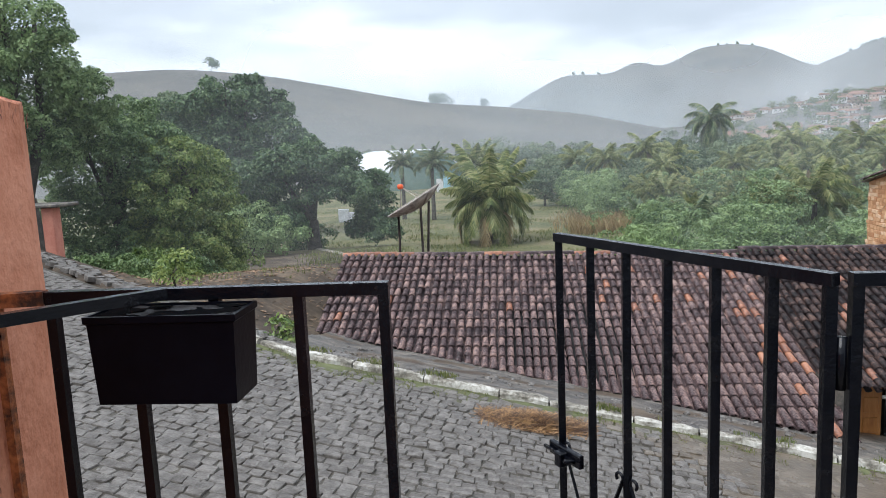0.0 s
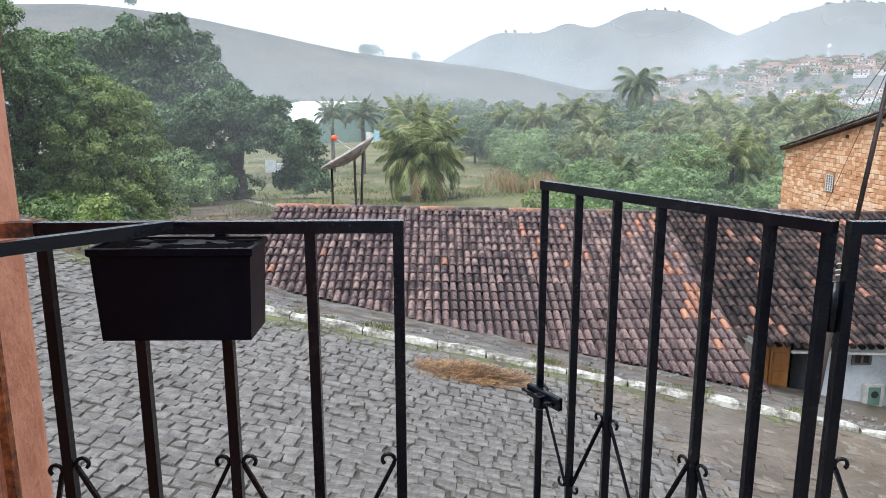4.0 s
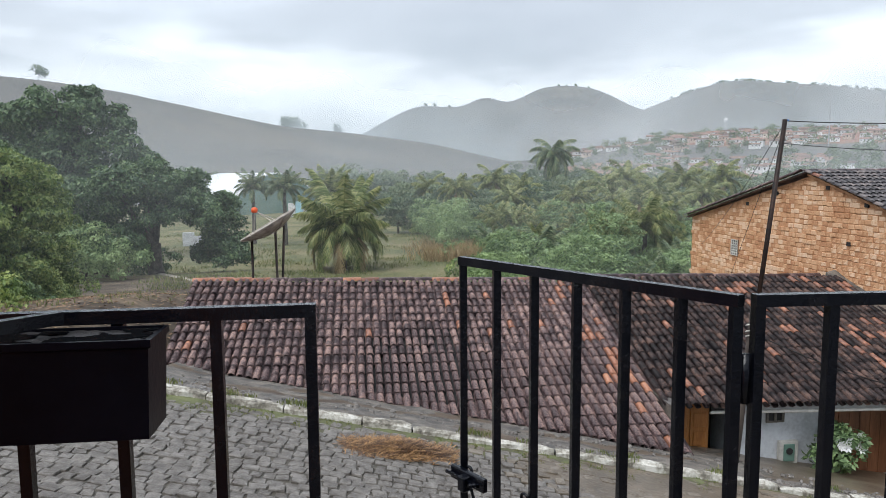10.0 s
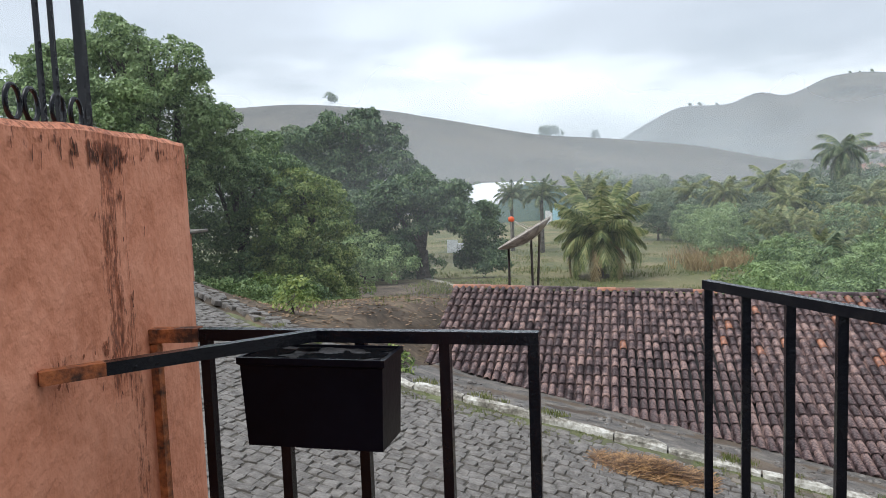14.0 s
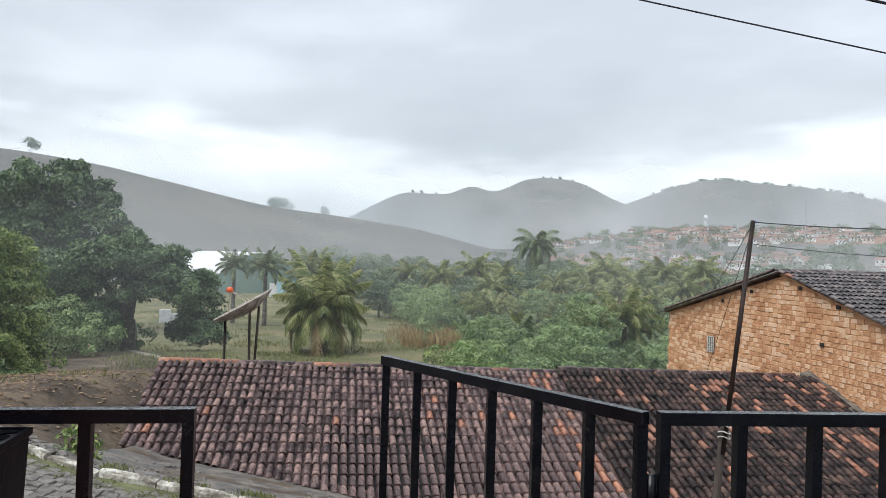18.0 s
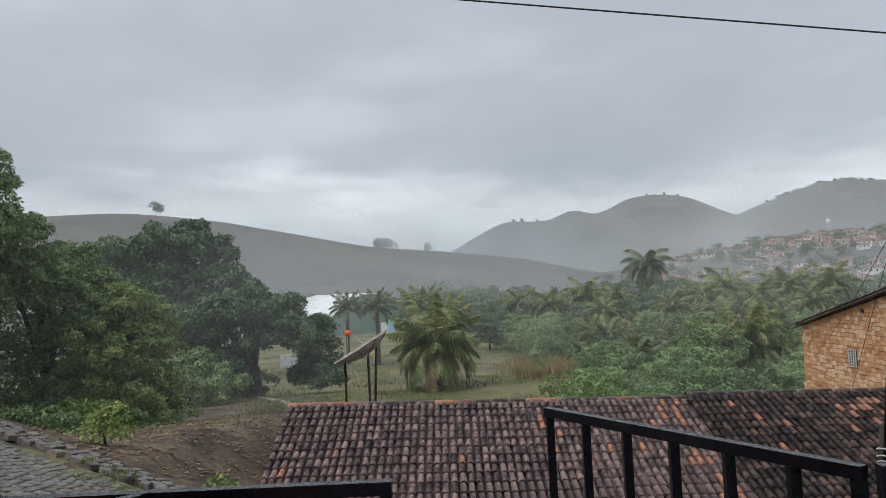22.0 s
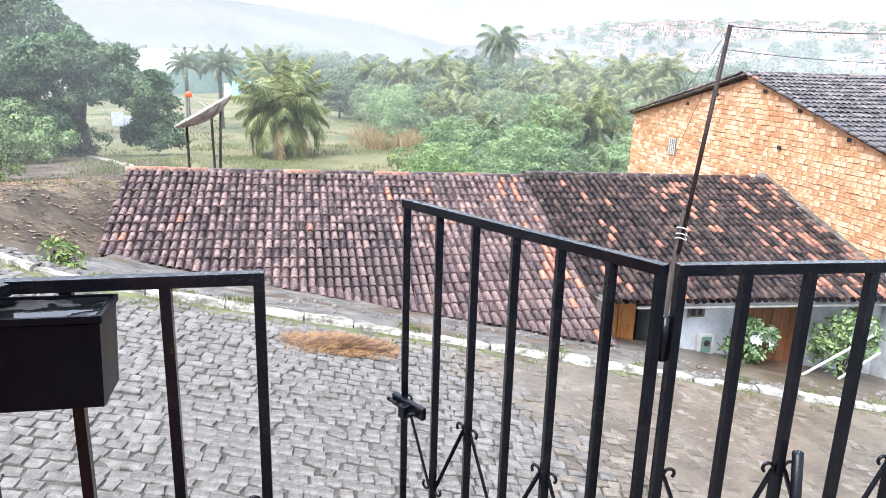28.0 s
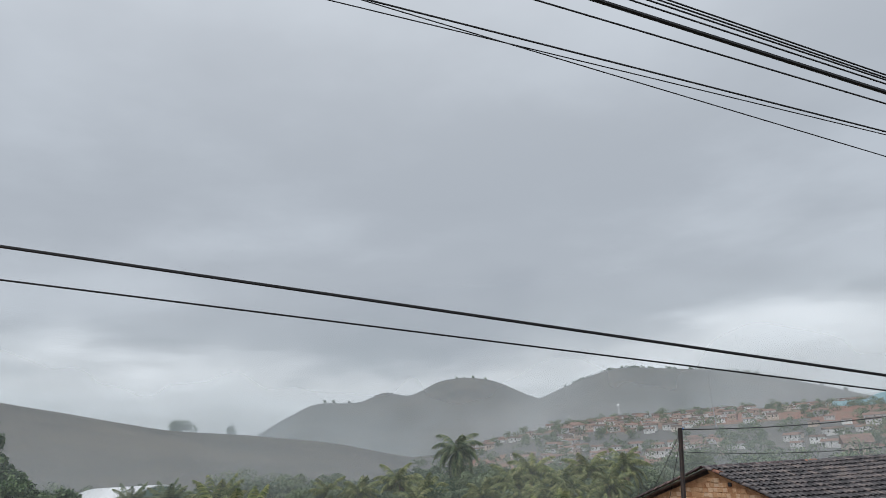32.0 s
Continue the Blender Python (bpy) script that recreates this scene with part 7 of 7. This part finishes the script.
def flower_bush(at, seed, s, blossoms=9):
    t = thing("flower_bush", at, "green shrub with white blossoms before the house wall", "bush")
    bm = bmesh.new()
    r = random.Random(seed)
    for k in range(7):
        e = Vector((r.uniform(-0.4, 0.4), r.uniform(-0.3, 0.3), r.uniform(0.5, 1.0))) * s
        tube(bm, [(0, 0, -0.1), e * 0.5 + Vector((0, 0, 0.05)), e], [0.02, 0.014, 0.006], 6)
    part("stems", bm, M["bark"], t)
    v, f = leaf_cloud(seed, [(0, 0, 0.62 * s, 0.45 * s, 0.42 * s), (0.15 * s, 0, 0.9 * s, 0.34 * s, 0.3 * s), (-0.25 * s, 0, 0.4 * s, 0.34 * s, 0.3 * s)], 1500, 0.095, 0.3, 0.6, 0.11)
    pydata("leaves", v, f, M["leaf_mid"], t)
    for k in range(blossoms):
        c = Vector((r.uniform(-0.25, 0.35) * s, r.uniform(-0.45, -0.2) * s, r.uniform(0.75, 1.15) * s))
        bm = bmesh.new()
        for j in range(6):
            a = j * 1.05
            o = Vector((math.cos(a), -0.5, math.sin(a)))
            q = Vector((-math.sin(a), 0, math.cos(a)))
            bm.faces.new([bm.verts.new(c), bm.verts.new(c + o * 0.05 + q * 0.025), bm.verts.new(c + o * 0.085), bm.verts.new(c + o * 0.05 - q * 0.025)])
        part("blossom", bm, M["petal"], t)


flower_bush((7.95, 10.3, -3.72), 71, 0.74, 9)
flower_bush((9.75, 10.1, -3.9), 72, 1.05, 3)
for x0, z0, x1, z1 in ((8.26, -3.44, 9.5, -2.80), (8.98, -3.56, 9.7, -3.12)):
    t = thing("handrail", (0, 0, 0), "slanting pale steel tube rail beside the porch steps", "rail")
    bm = bmesh.new()
    tube(bm, [(x0, 9.3, z0), (x1, 9.3, z1)], 0.024, 8)
    part("rail_tube", bm, M["pvc"], t, smooth=True)


# ---- pink porch up the street ----
def pink_porch():
    t = thing("pink_porch", (0, 0, 0), "pink plastered porch post and thin slab roof up the street", "porch")
    bm = bmesh.new()
    box(bm, (-10.12, 14.9, -2.2), (-9.84, 15.2, 0.44), None, 0.02)
    part("post", bm, M["pink"], t)
    bm = bmesh.new()
    box(bm, (-13.5, 14.75, 0.44), (-9.62, 15.6, 0.52), None, 0.02)
    part("roof_slab", bm, M["cement"], t)
    bm = bmesh.new()
    box(bm, (-13.5, 15.0, -2.2), (-10.13, 15.15, -0.62), None, 0.02)
    part("parapet", bm, M["pink"], t)
    bm = bmesh.new()
    box(bm, (-13.5, 17.4, -2.6), (-12.6, 17.6, 0.43))
    part("back_wall", bm, M["pink"], t)


pink_porch()


# ---- sports hall, pasture trees, town ----
def sports_hall():
    x, y, z = at_ground(-8.3, 118)
    t = thing("sports_hall", (x, y, z), "arched white sheet-metal sports hall with green end wall", "hall")
    n = 16
    bm = bmesh.new()
    w, ln, h0, h1 = 6.8, 17.0, 3.0, 6.25
    turn = Matrix.Rotation(radians(38), 4, "Z")
    rows = []
    for yy in (-ln / 2, ln / 2):
        rows.append([bm.verts.new(turn @ Vector((-w + 2 * w * k / n, yy, h0 + (h1 - h0) * (1 - ((k - n / 2) / (n / 2)) ** 2)))) for k in range(n + 1)])
    for k in range(n):
        bm.faces.new((rows[0][k], rows[0][k + 1], rows[1][k + 1], rows[1][k]))
    ob = part("roof", bm, M["gym_roof"], t, smooth=True)
    md = ob.modifiers.new("thick", "SOLIDIFY")
    md.thickness = 0.25
    for yy in (-ln / 2 + 0.2, ln / 2 - 0.2):
        bm = bmesh.new()
        top = [bm.verts.new(turn @ Vector((-w + 2 * w * k / n, yy, h0 - 0.1 + (h1 - h0) * (1 - ((k - n / 2) / (n / 2)) ** 2)))) for k in range(n + 1)]
        a, b = bm.verts.new(turn @ Vector((w, yy, 0))), bm.verts.new(turn @ Vector((-w, yy, 0)))
        bm.faces.new(top + [a, b])
        ob = part("end_wall", bm, M["gym_end"], t)
        md = ob.modifiers.new("thick", "SOLIDIFY")
        md.thickness = 0.2
    for xx in (-w + 0.1, w - 0.1):
        bm = bmesh.new()
        box(bm, (xx - 0.1, -ln / 2 + 0.3, -0.5), (xx + 0.1, ln / 2 - 0.3, h0 - 0.05), turn)
        part("side_wall", bm, M["gym_end"], t)
    t2 = thing("painted_wall", at_ground(-3.4, 100), "low pale blue and white boundary wall", "wall")
    for k in range(7):
        bm = bmesh.new()
        box(bm, (-3.5 + k, 0, -0.2), (-2.55 + k, 0.2, 2.0 + 0.3 * (k % 2)))
        part("panel", bm, M["cyan" if k % 2 else "town_wall"], t2)


sports_hall()
hb = tree(at_ground(-5.1, 419), [(0, 0, 3.4, 3.0, 2.0), (3.4, 0, 2.8, 2.4, 1.7), (-2.6, 0, 2.3, 2.1, 1.5)], "leaf_far", 900, 1.2, 81, "lone clump of trees on the pasture ridge", 0.5)
ht = tree(at_ground(-22.3, 419), [(0, 0, 5.6, 1.8, 1.4), (1.0, 0, 4.8, 1.4, 1.1)], "leaf_far", 600, 1.0, 82, "lone tree on the skyline of the pasture", 0.4)
copy_thing(hb, Matrix.Translation(at_ground(-1.5, 419)) @ Matrix.Diagonal((0.35, 0.35, 0.8, 1)))
sr = random.Random(6)
for az in (5.5, 6.2, 7.4, 16.0, 16.6, 17.3, 18.3, 24.5, 26.3, 28.0, 28.4, 29.0, 30.2, 31.3, 32.5, 34.0, 35.1, 36.7, 38.6, 39.4, 41.0, 42.6, 44.0):
    far = 985 if az < 22 else 752
    s = sr.uniform(0.35, 0.6) * far / 800
    copy_thing(ht, Matrix.Translation(at_ground(az, far, -1.0)) @ Matrix.Diagonal((s, s, s, 1)))


def town_house(at, w, d, h, wall, seed, storeys=1):
    t = thing("town_house", at, "small pale house with clay tile roof on the far hillside", "house", "hillside town")
    bm = bmesh.new()
    box(bm, (-w / 2, -d / 2, -3), (w / 2, d / 2, h))
    part("wall", bm, M[wall], t)
    bm = bmesh.new()
    e = 0.5
    v = [bm.verts.new(p) for p in ((-w / 2 - e, -d / 2 - e, h), (w / 2 + e, -d / 2 - e, h), (w / 2 + e, d / 2 + e, h), (-w / 2 - e, d / 2 + e, h), (-w / 2 - e, 0, h + d * 0.27), (w / 2 + e, 0, h + d * 0.27))]
    for q in ((0, 1, 5, 4), (3, 4, 5, 2), (0, 4, 3), (1, 2, 5), (0, 3, 2, 1)):
        bm.faces.new([v[i] for i in q])
    part("roof", bm, M["town_roof"], t)
    for k in range(3):
        bm = bmesh.new()
        x = -w / 2 + w * (k + 0.5) / 3
        box(bm, (x - 0.5, -d / 2 - 0.06, h - 2.2), (x + 0.5, -d / 2 - 0.01, h - (0.2 if k == 1 else 1.0)))
        part("door" if k == 1 else "window", bm, M["dark"], t)
    return t


tr = random.Random(19)
base = [town_house(at_ground(22.0, 330), 11, 7, 3.4, "town_wall", 1), town_house(at_ground(29.0, 300), 9, 7, 3.2, "town_clay", 2), town_house(at_ground(33.0, 350), 15, 7, 3.2, "town_wall", 3)]
spots = []
for k in range(3000):
    az, r = tr.triangular(14, 62, 29), tr.uniform(225, 480)
    if az < 20 and r < 330:
        continue
    if noise.noise(Vector((az * 0.25, r * 0.016, 5))) < -0.10:
        continue
    x, y = polar(az, r)
    if any((x - a) ** 2 + (y - b) ** 2 < 34 for a, b in spots):
        continue
    spots.append((x, y))
    if len(spots) > 430:
        break
    if az > 40 and tr.random() < 0.55:
        continue
    s = tr.uniform(0.24, 0.46)
    copy_thing(base[tr.choice((0, 0, 0, 1, 1, 2))], Matrix.Translation((x, y, land_z(x, y) + 0.4)) @ pose(0, 0, 0, 0, 0, -az + tr.uniform(-25, 25)) @ Matrix.Diagonal((s, s, s, 1)))
for az, r, sx, sz in ((57.4, 150, 0.75, 2.0), (60.0, 165, 0.8, 1.7), (54.6, 190, 0.7, 1.3), (49.5, 200, 0.8, 1.2), (44.0, 205, 0.7, 1.1)):
    copy_thing(base[1], Matrix.Translation(at_ground(az, r)) @ pose(0, 0, 0, 0, 0, -az + 12) @ Matrix.Diagonal((sx, sx, sz, 1)))
for ob in base:
    ob.scale = (0.38, 0.38, 0.38)
for az, r, w, h in ((24.6, 455, 1.5, 9.5), (28.4, 470, 1.3, 12.5), (21.9, 440, 1.1, 6.5)):
    t = thing("water_tower", at_ground(az, r), "slim pale concrete water tower over the hillside town", "tower")
    bm = bmesh.new()
    box(bm, (-w * 0.42, -w * 0.42, -1), (w * 0.42, w * 0.42, h), None, 0.05)
    part("shaft", bm, M["town_wall"], t)
    bm = bmesh.new()
    tube(bm, [(0, 0, h), (0, 0, h + 0.4), (0, 0, h + 2.2), (0, 0, h + 2.6)], [w * 0.7, w * 0.95, w * 0.95, w * 0.6], 12)
    part("tank", bm, M["town_wall"], t, smooth=True)
t = thing("radio_mast", at_ground(35.2, 300), "thin steel radio mast above the hillside houses", "mast")
bm = bmesh.new()
tube(bm, [(0, 0, -1), (0, 0, 13), (0, 0, 19)], [0.22, 0.16, 0.07], 6)
part("mast_tube", bm, M["steel"], t)


def cyan_hall():
    """Pale blue market hall with a low arched roof on the hill's shoulder."""
    x, y = polar(46.4, 360)
    t = thing("market_hall", (x, y, land_z(x, y)), "pale blue hall with a low arched roof on the hillside", "hall")
    turn = Matrix.Rotation(radians(-46.4), 4, "Z")
    bm = bmesh.new()
    n = 12
    a, b = [], []
    for k in range(n + 1):
        u = -1 + 2 * k / n
        h = 3.6 + 3.6 * (1 - u * u)
        a.append(bm.verts.new(turn @ Vector((7.5 * u, -6, h * 0.62))))
        b.append(bm.verts.new(turn @ Vector((7.5 * u, 6, h * 0.62))))
    for k in range(n):
        bm.faces.new((a[k], a[k + 1], b[k + 1], b[k]))
    lo = [bm.verts.new(turn @ Vector((7.5, -6, -4))), bm.verts.new(turn @ Vector((-7.5, -6, -4)))]
    bm.faces.new(a + lo)
    part("arched_hall", bm, M["cyan"], t)
    bm = bmesh.new()
    box(bm, (-21, -5, -4), (-7.7, 5, 2.3), turn)
    part("side_wing", bm, M["cyan"], t)
    bm = bmesh.new()
    box(bm, (-44, -3, -4), (-24, 3, 1.2), turn)
    part("long_wall", bm, M["town_wall"], t)


cyan_hall()


def woods(name, spots, count, size, seed, label):
    """Far woods as one mesh of stuff: a low lump of leaves at every spot."""
    r = random.Random(seed)
    lumps = []
    for az, rr, s in spots:
        x, y, z = at_ground(az, rr)
        lumps.append((x, y, z + 1.3 * s, 2.6 * s, 1.7 * s))
        lumps.append((x + r.uniform(-1.5, 1.5) * s, y, z + 2.6 * s, 1.7 * s, 1.2 * s))
    v, f = leaf_cloud(seed, lumps, count, size)
    tagged(pydata(name, v, f, M["leaf_far"]), label, "woods", kind="stuff")


woods("near_woods", [(tr.uniform(28.5, 70), tr.uniform(90, 180), tr.uniform(0.4, 0.8)) for k in range(300)], 70000, 0.5, 90, "misty belt of trees beyond the brick house")
woods("side_woods", [(tr.uniform(31, 72), tr.uniform(55, 100), tr.uniform(0.3, 0.62)) for k in range(240)], 90000, 0.30, 94, "misty green trees close beyond the brick house")
woods("far_woods", [(tr.uniform(-15, 64), tr.uniform(115, 200), tr.uniform(0.6, 0.95)) for k in range(230)], 36000, 0.75, 91, "misty band of far trees in the valley")
woods("hillside_trees", [(tr.uniform(12, 66), tr.uniform(200, 460), tr.uniform(0.5, 1.0)) for k in range(260)], 36000, 0.7, 92, "scattered misty trees on the town's hillside")
woods("ridge_trees", [(tr.uniform(25, 41), tr.uniform(742, 762), tr.uniform(0.35, 0.85)) for k in range(60)], 12000, 0.6, 95, "row of small trees along the skyline of the town hill")
woods("town_trees", [(tr.uniform(14, 60), tr.uniform(215, 470), tr.uniform(0.3, 0.75)) for k in range(240)], 60000, 0.5, 96, "dark garden trees between the hillside houses")
woods("pasture_hedge", [(tr.uniform(-3, 16), tr.uniform(195, 235), tr.uniform(0.5, 0.9)) for k in range(60)], 9000, 0.6, 93, "hedges at the foot of the pasture hill")


def haze_sheet(name, r, density, seed, until=68):
    """A translucent white sheet added across the valley to lay haze over what lies behind it, standing on the ground
    and thinning out upwards.
    """
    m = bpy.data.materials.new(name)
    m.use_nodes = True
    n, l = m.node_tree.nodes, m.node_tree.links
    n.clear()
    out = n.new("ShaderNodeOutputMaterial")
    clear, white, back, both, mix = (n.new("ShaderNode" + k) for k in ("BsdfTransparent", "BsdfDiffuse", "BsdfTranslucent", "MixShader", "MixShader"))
    # the farthest sheet is tinted bluer, as distance haze on the peaks
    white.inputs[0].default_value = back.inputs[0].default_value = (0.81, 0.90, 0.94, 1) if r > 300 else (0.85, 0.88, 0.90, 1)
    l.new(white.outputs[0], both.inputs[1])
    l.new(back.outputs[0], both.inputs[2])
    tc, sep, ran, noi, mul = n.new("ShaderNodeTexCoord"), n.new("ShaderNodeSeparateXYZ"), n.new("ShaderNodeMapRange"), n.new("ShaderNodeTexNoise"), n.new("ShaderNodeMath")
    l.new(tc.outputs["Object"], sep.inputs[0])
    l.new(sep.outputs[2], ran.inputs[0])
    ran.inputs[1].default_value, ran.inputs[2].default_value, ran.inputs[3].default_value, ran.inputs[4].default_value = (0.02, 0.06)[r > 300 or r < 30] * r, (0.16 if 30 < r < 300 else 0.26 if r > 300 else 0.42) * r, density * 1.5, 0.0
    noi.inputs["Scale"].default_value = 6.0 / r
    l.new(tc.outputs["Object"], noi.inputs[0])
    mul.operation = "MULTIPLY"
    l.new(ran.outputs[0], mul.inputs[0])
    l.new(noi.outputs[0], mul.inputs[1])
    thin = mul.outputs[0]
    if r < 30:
        # the near sheet whitens the yard only, faded towards the house to hide its edge
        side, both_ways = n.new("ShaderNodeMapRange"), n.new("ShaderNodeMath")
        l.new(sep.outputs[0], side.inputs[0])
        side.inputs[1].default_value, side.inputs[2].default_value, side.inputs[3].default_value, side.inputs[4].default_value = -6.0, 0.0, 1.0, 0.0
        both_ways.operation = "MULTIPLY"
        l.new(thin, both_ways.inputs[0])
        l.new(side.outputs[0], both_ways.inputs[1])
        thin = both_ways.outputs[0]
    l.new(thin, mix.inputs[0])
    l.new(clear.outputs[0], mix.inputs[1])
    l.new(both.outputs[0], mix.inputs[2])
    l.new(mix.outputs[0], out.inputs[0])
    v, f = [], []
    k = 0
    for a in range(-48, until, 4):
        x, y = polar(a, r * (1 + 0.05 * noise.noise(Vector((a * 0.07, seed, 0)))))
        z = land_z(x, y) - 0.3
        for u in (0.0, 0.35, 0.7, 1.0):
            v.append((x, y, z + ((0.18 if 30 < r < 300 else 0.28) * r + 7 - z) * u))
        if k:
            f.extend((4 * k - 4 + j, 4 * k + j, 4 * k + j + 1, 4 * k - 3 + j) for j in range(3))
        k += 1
    tagged(pydata(name, v, f, m, smooth=True), "translucent white sheet standing in for rain haze over the valley", "mist", kind="stuff")


# added haze sheets by distance; each one pales the trees and hills behind it
haze_sheet("haze_sheet", 22.6, 0.070, 5, 8)
haze_sheet("haze_sheet", 30.5, 0.060, 4)
haze_sheet("haze_sheet", 50, 0.100, 1)
haze_sheet("haze_sheet", 98, 0.17, 2)
haze_sheet("haze_sheet", 190, 0.17, 3)
haze_sheet("haze_sheet", 405, 0.58, 6)

# ---- house cables and guy lines ----
HOUSE_CABLES = [
    ((6.12, 9.3, 2.03), (12.1, 9.85, 2.24), 0.007, "grey service cable from mast to roof mast", 0.10),
    ((6.08, 9.3, 1.72), (12.08, 9.85, 1.72), 0.005, "thin service cable from mast to roof mast", 0.12),
    ((12.1, 9.85, 2.24), (22.0, 10.6, 2.2), 0.007, "grey service cable leaving the roof mast", 0.15),
    ((12.08, 9.85, 1.76), (22.0, 10.6, 1.55), 0.005, "thin service cable leaving the roof mast", 0.15),
    ((6.10, 9.3, 1.98), (10.7, 20.6, -0.9), 0.005, "thin guy wire from the mast to the brick gable", 0.12),
    ((6.10, 9.3, 1.90), (10.6, 19.0, -2.2), 0.005, "thin guy wire from the mast down to the roof", 0.0),
    ((5.80, 9.3, -1.0), (8.8, 10.4, -2.2), 0.008, "pale cord from the pole across the tiles", 0.05),
]
for a, b, rad, lab, sag in HOUSE_CABLES:
    cable("service_cable", (a, b), rad, lab, sag)

# ---- clothes lines over the landing ----
for dy, ky, z0, kz, rad, lab in ((1.06, -0.095, 2.0245, -0.171, 0.0026, "thick dark clothes line over the landing"), (1.23, -0.032, 2.015, -0.140, 0.0017, "thin dark clothes line over the landing")):
    cable("clothes_line", ((-0.80, dy - 0.80 * ky, z0 - 0.80 * kz), (4.2, dy + 4.2 * ky, z0 + 4.2 * kz)), rad, lab, 0.0)
peg = thing("clothes_peg", (2.25, 1.158, 1.69), "green plastic clothes peg on the line", "peg")
bm = bmesh.new()
box(bm, (-0.006, -0.005, -0.05), (-0.001, 0.005, 0.015), pose(0, 0, 0, 0, 4, 0), 0.001)
box(bm, (0.001, -0.005, -0.05), (0.006, 0.005, 0.015), pose(0, 0, 0, 0, -4, 0), 0.001)
part("peg_jaw", bm, M["peg"], peg)

# ---- overhead cables ----
for a, b, rad, lab, sag in CABLES:
    cable("overhead_cable", (a, b), rad, lab, sag)
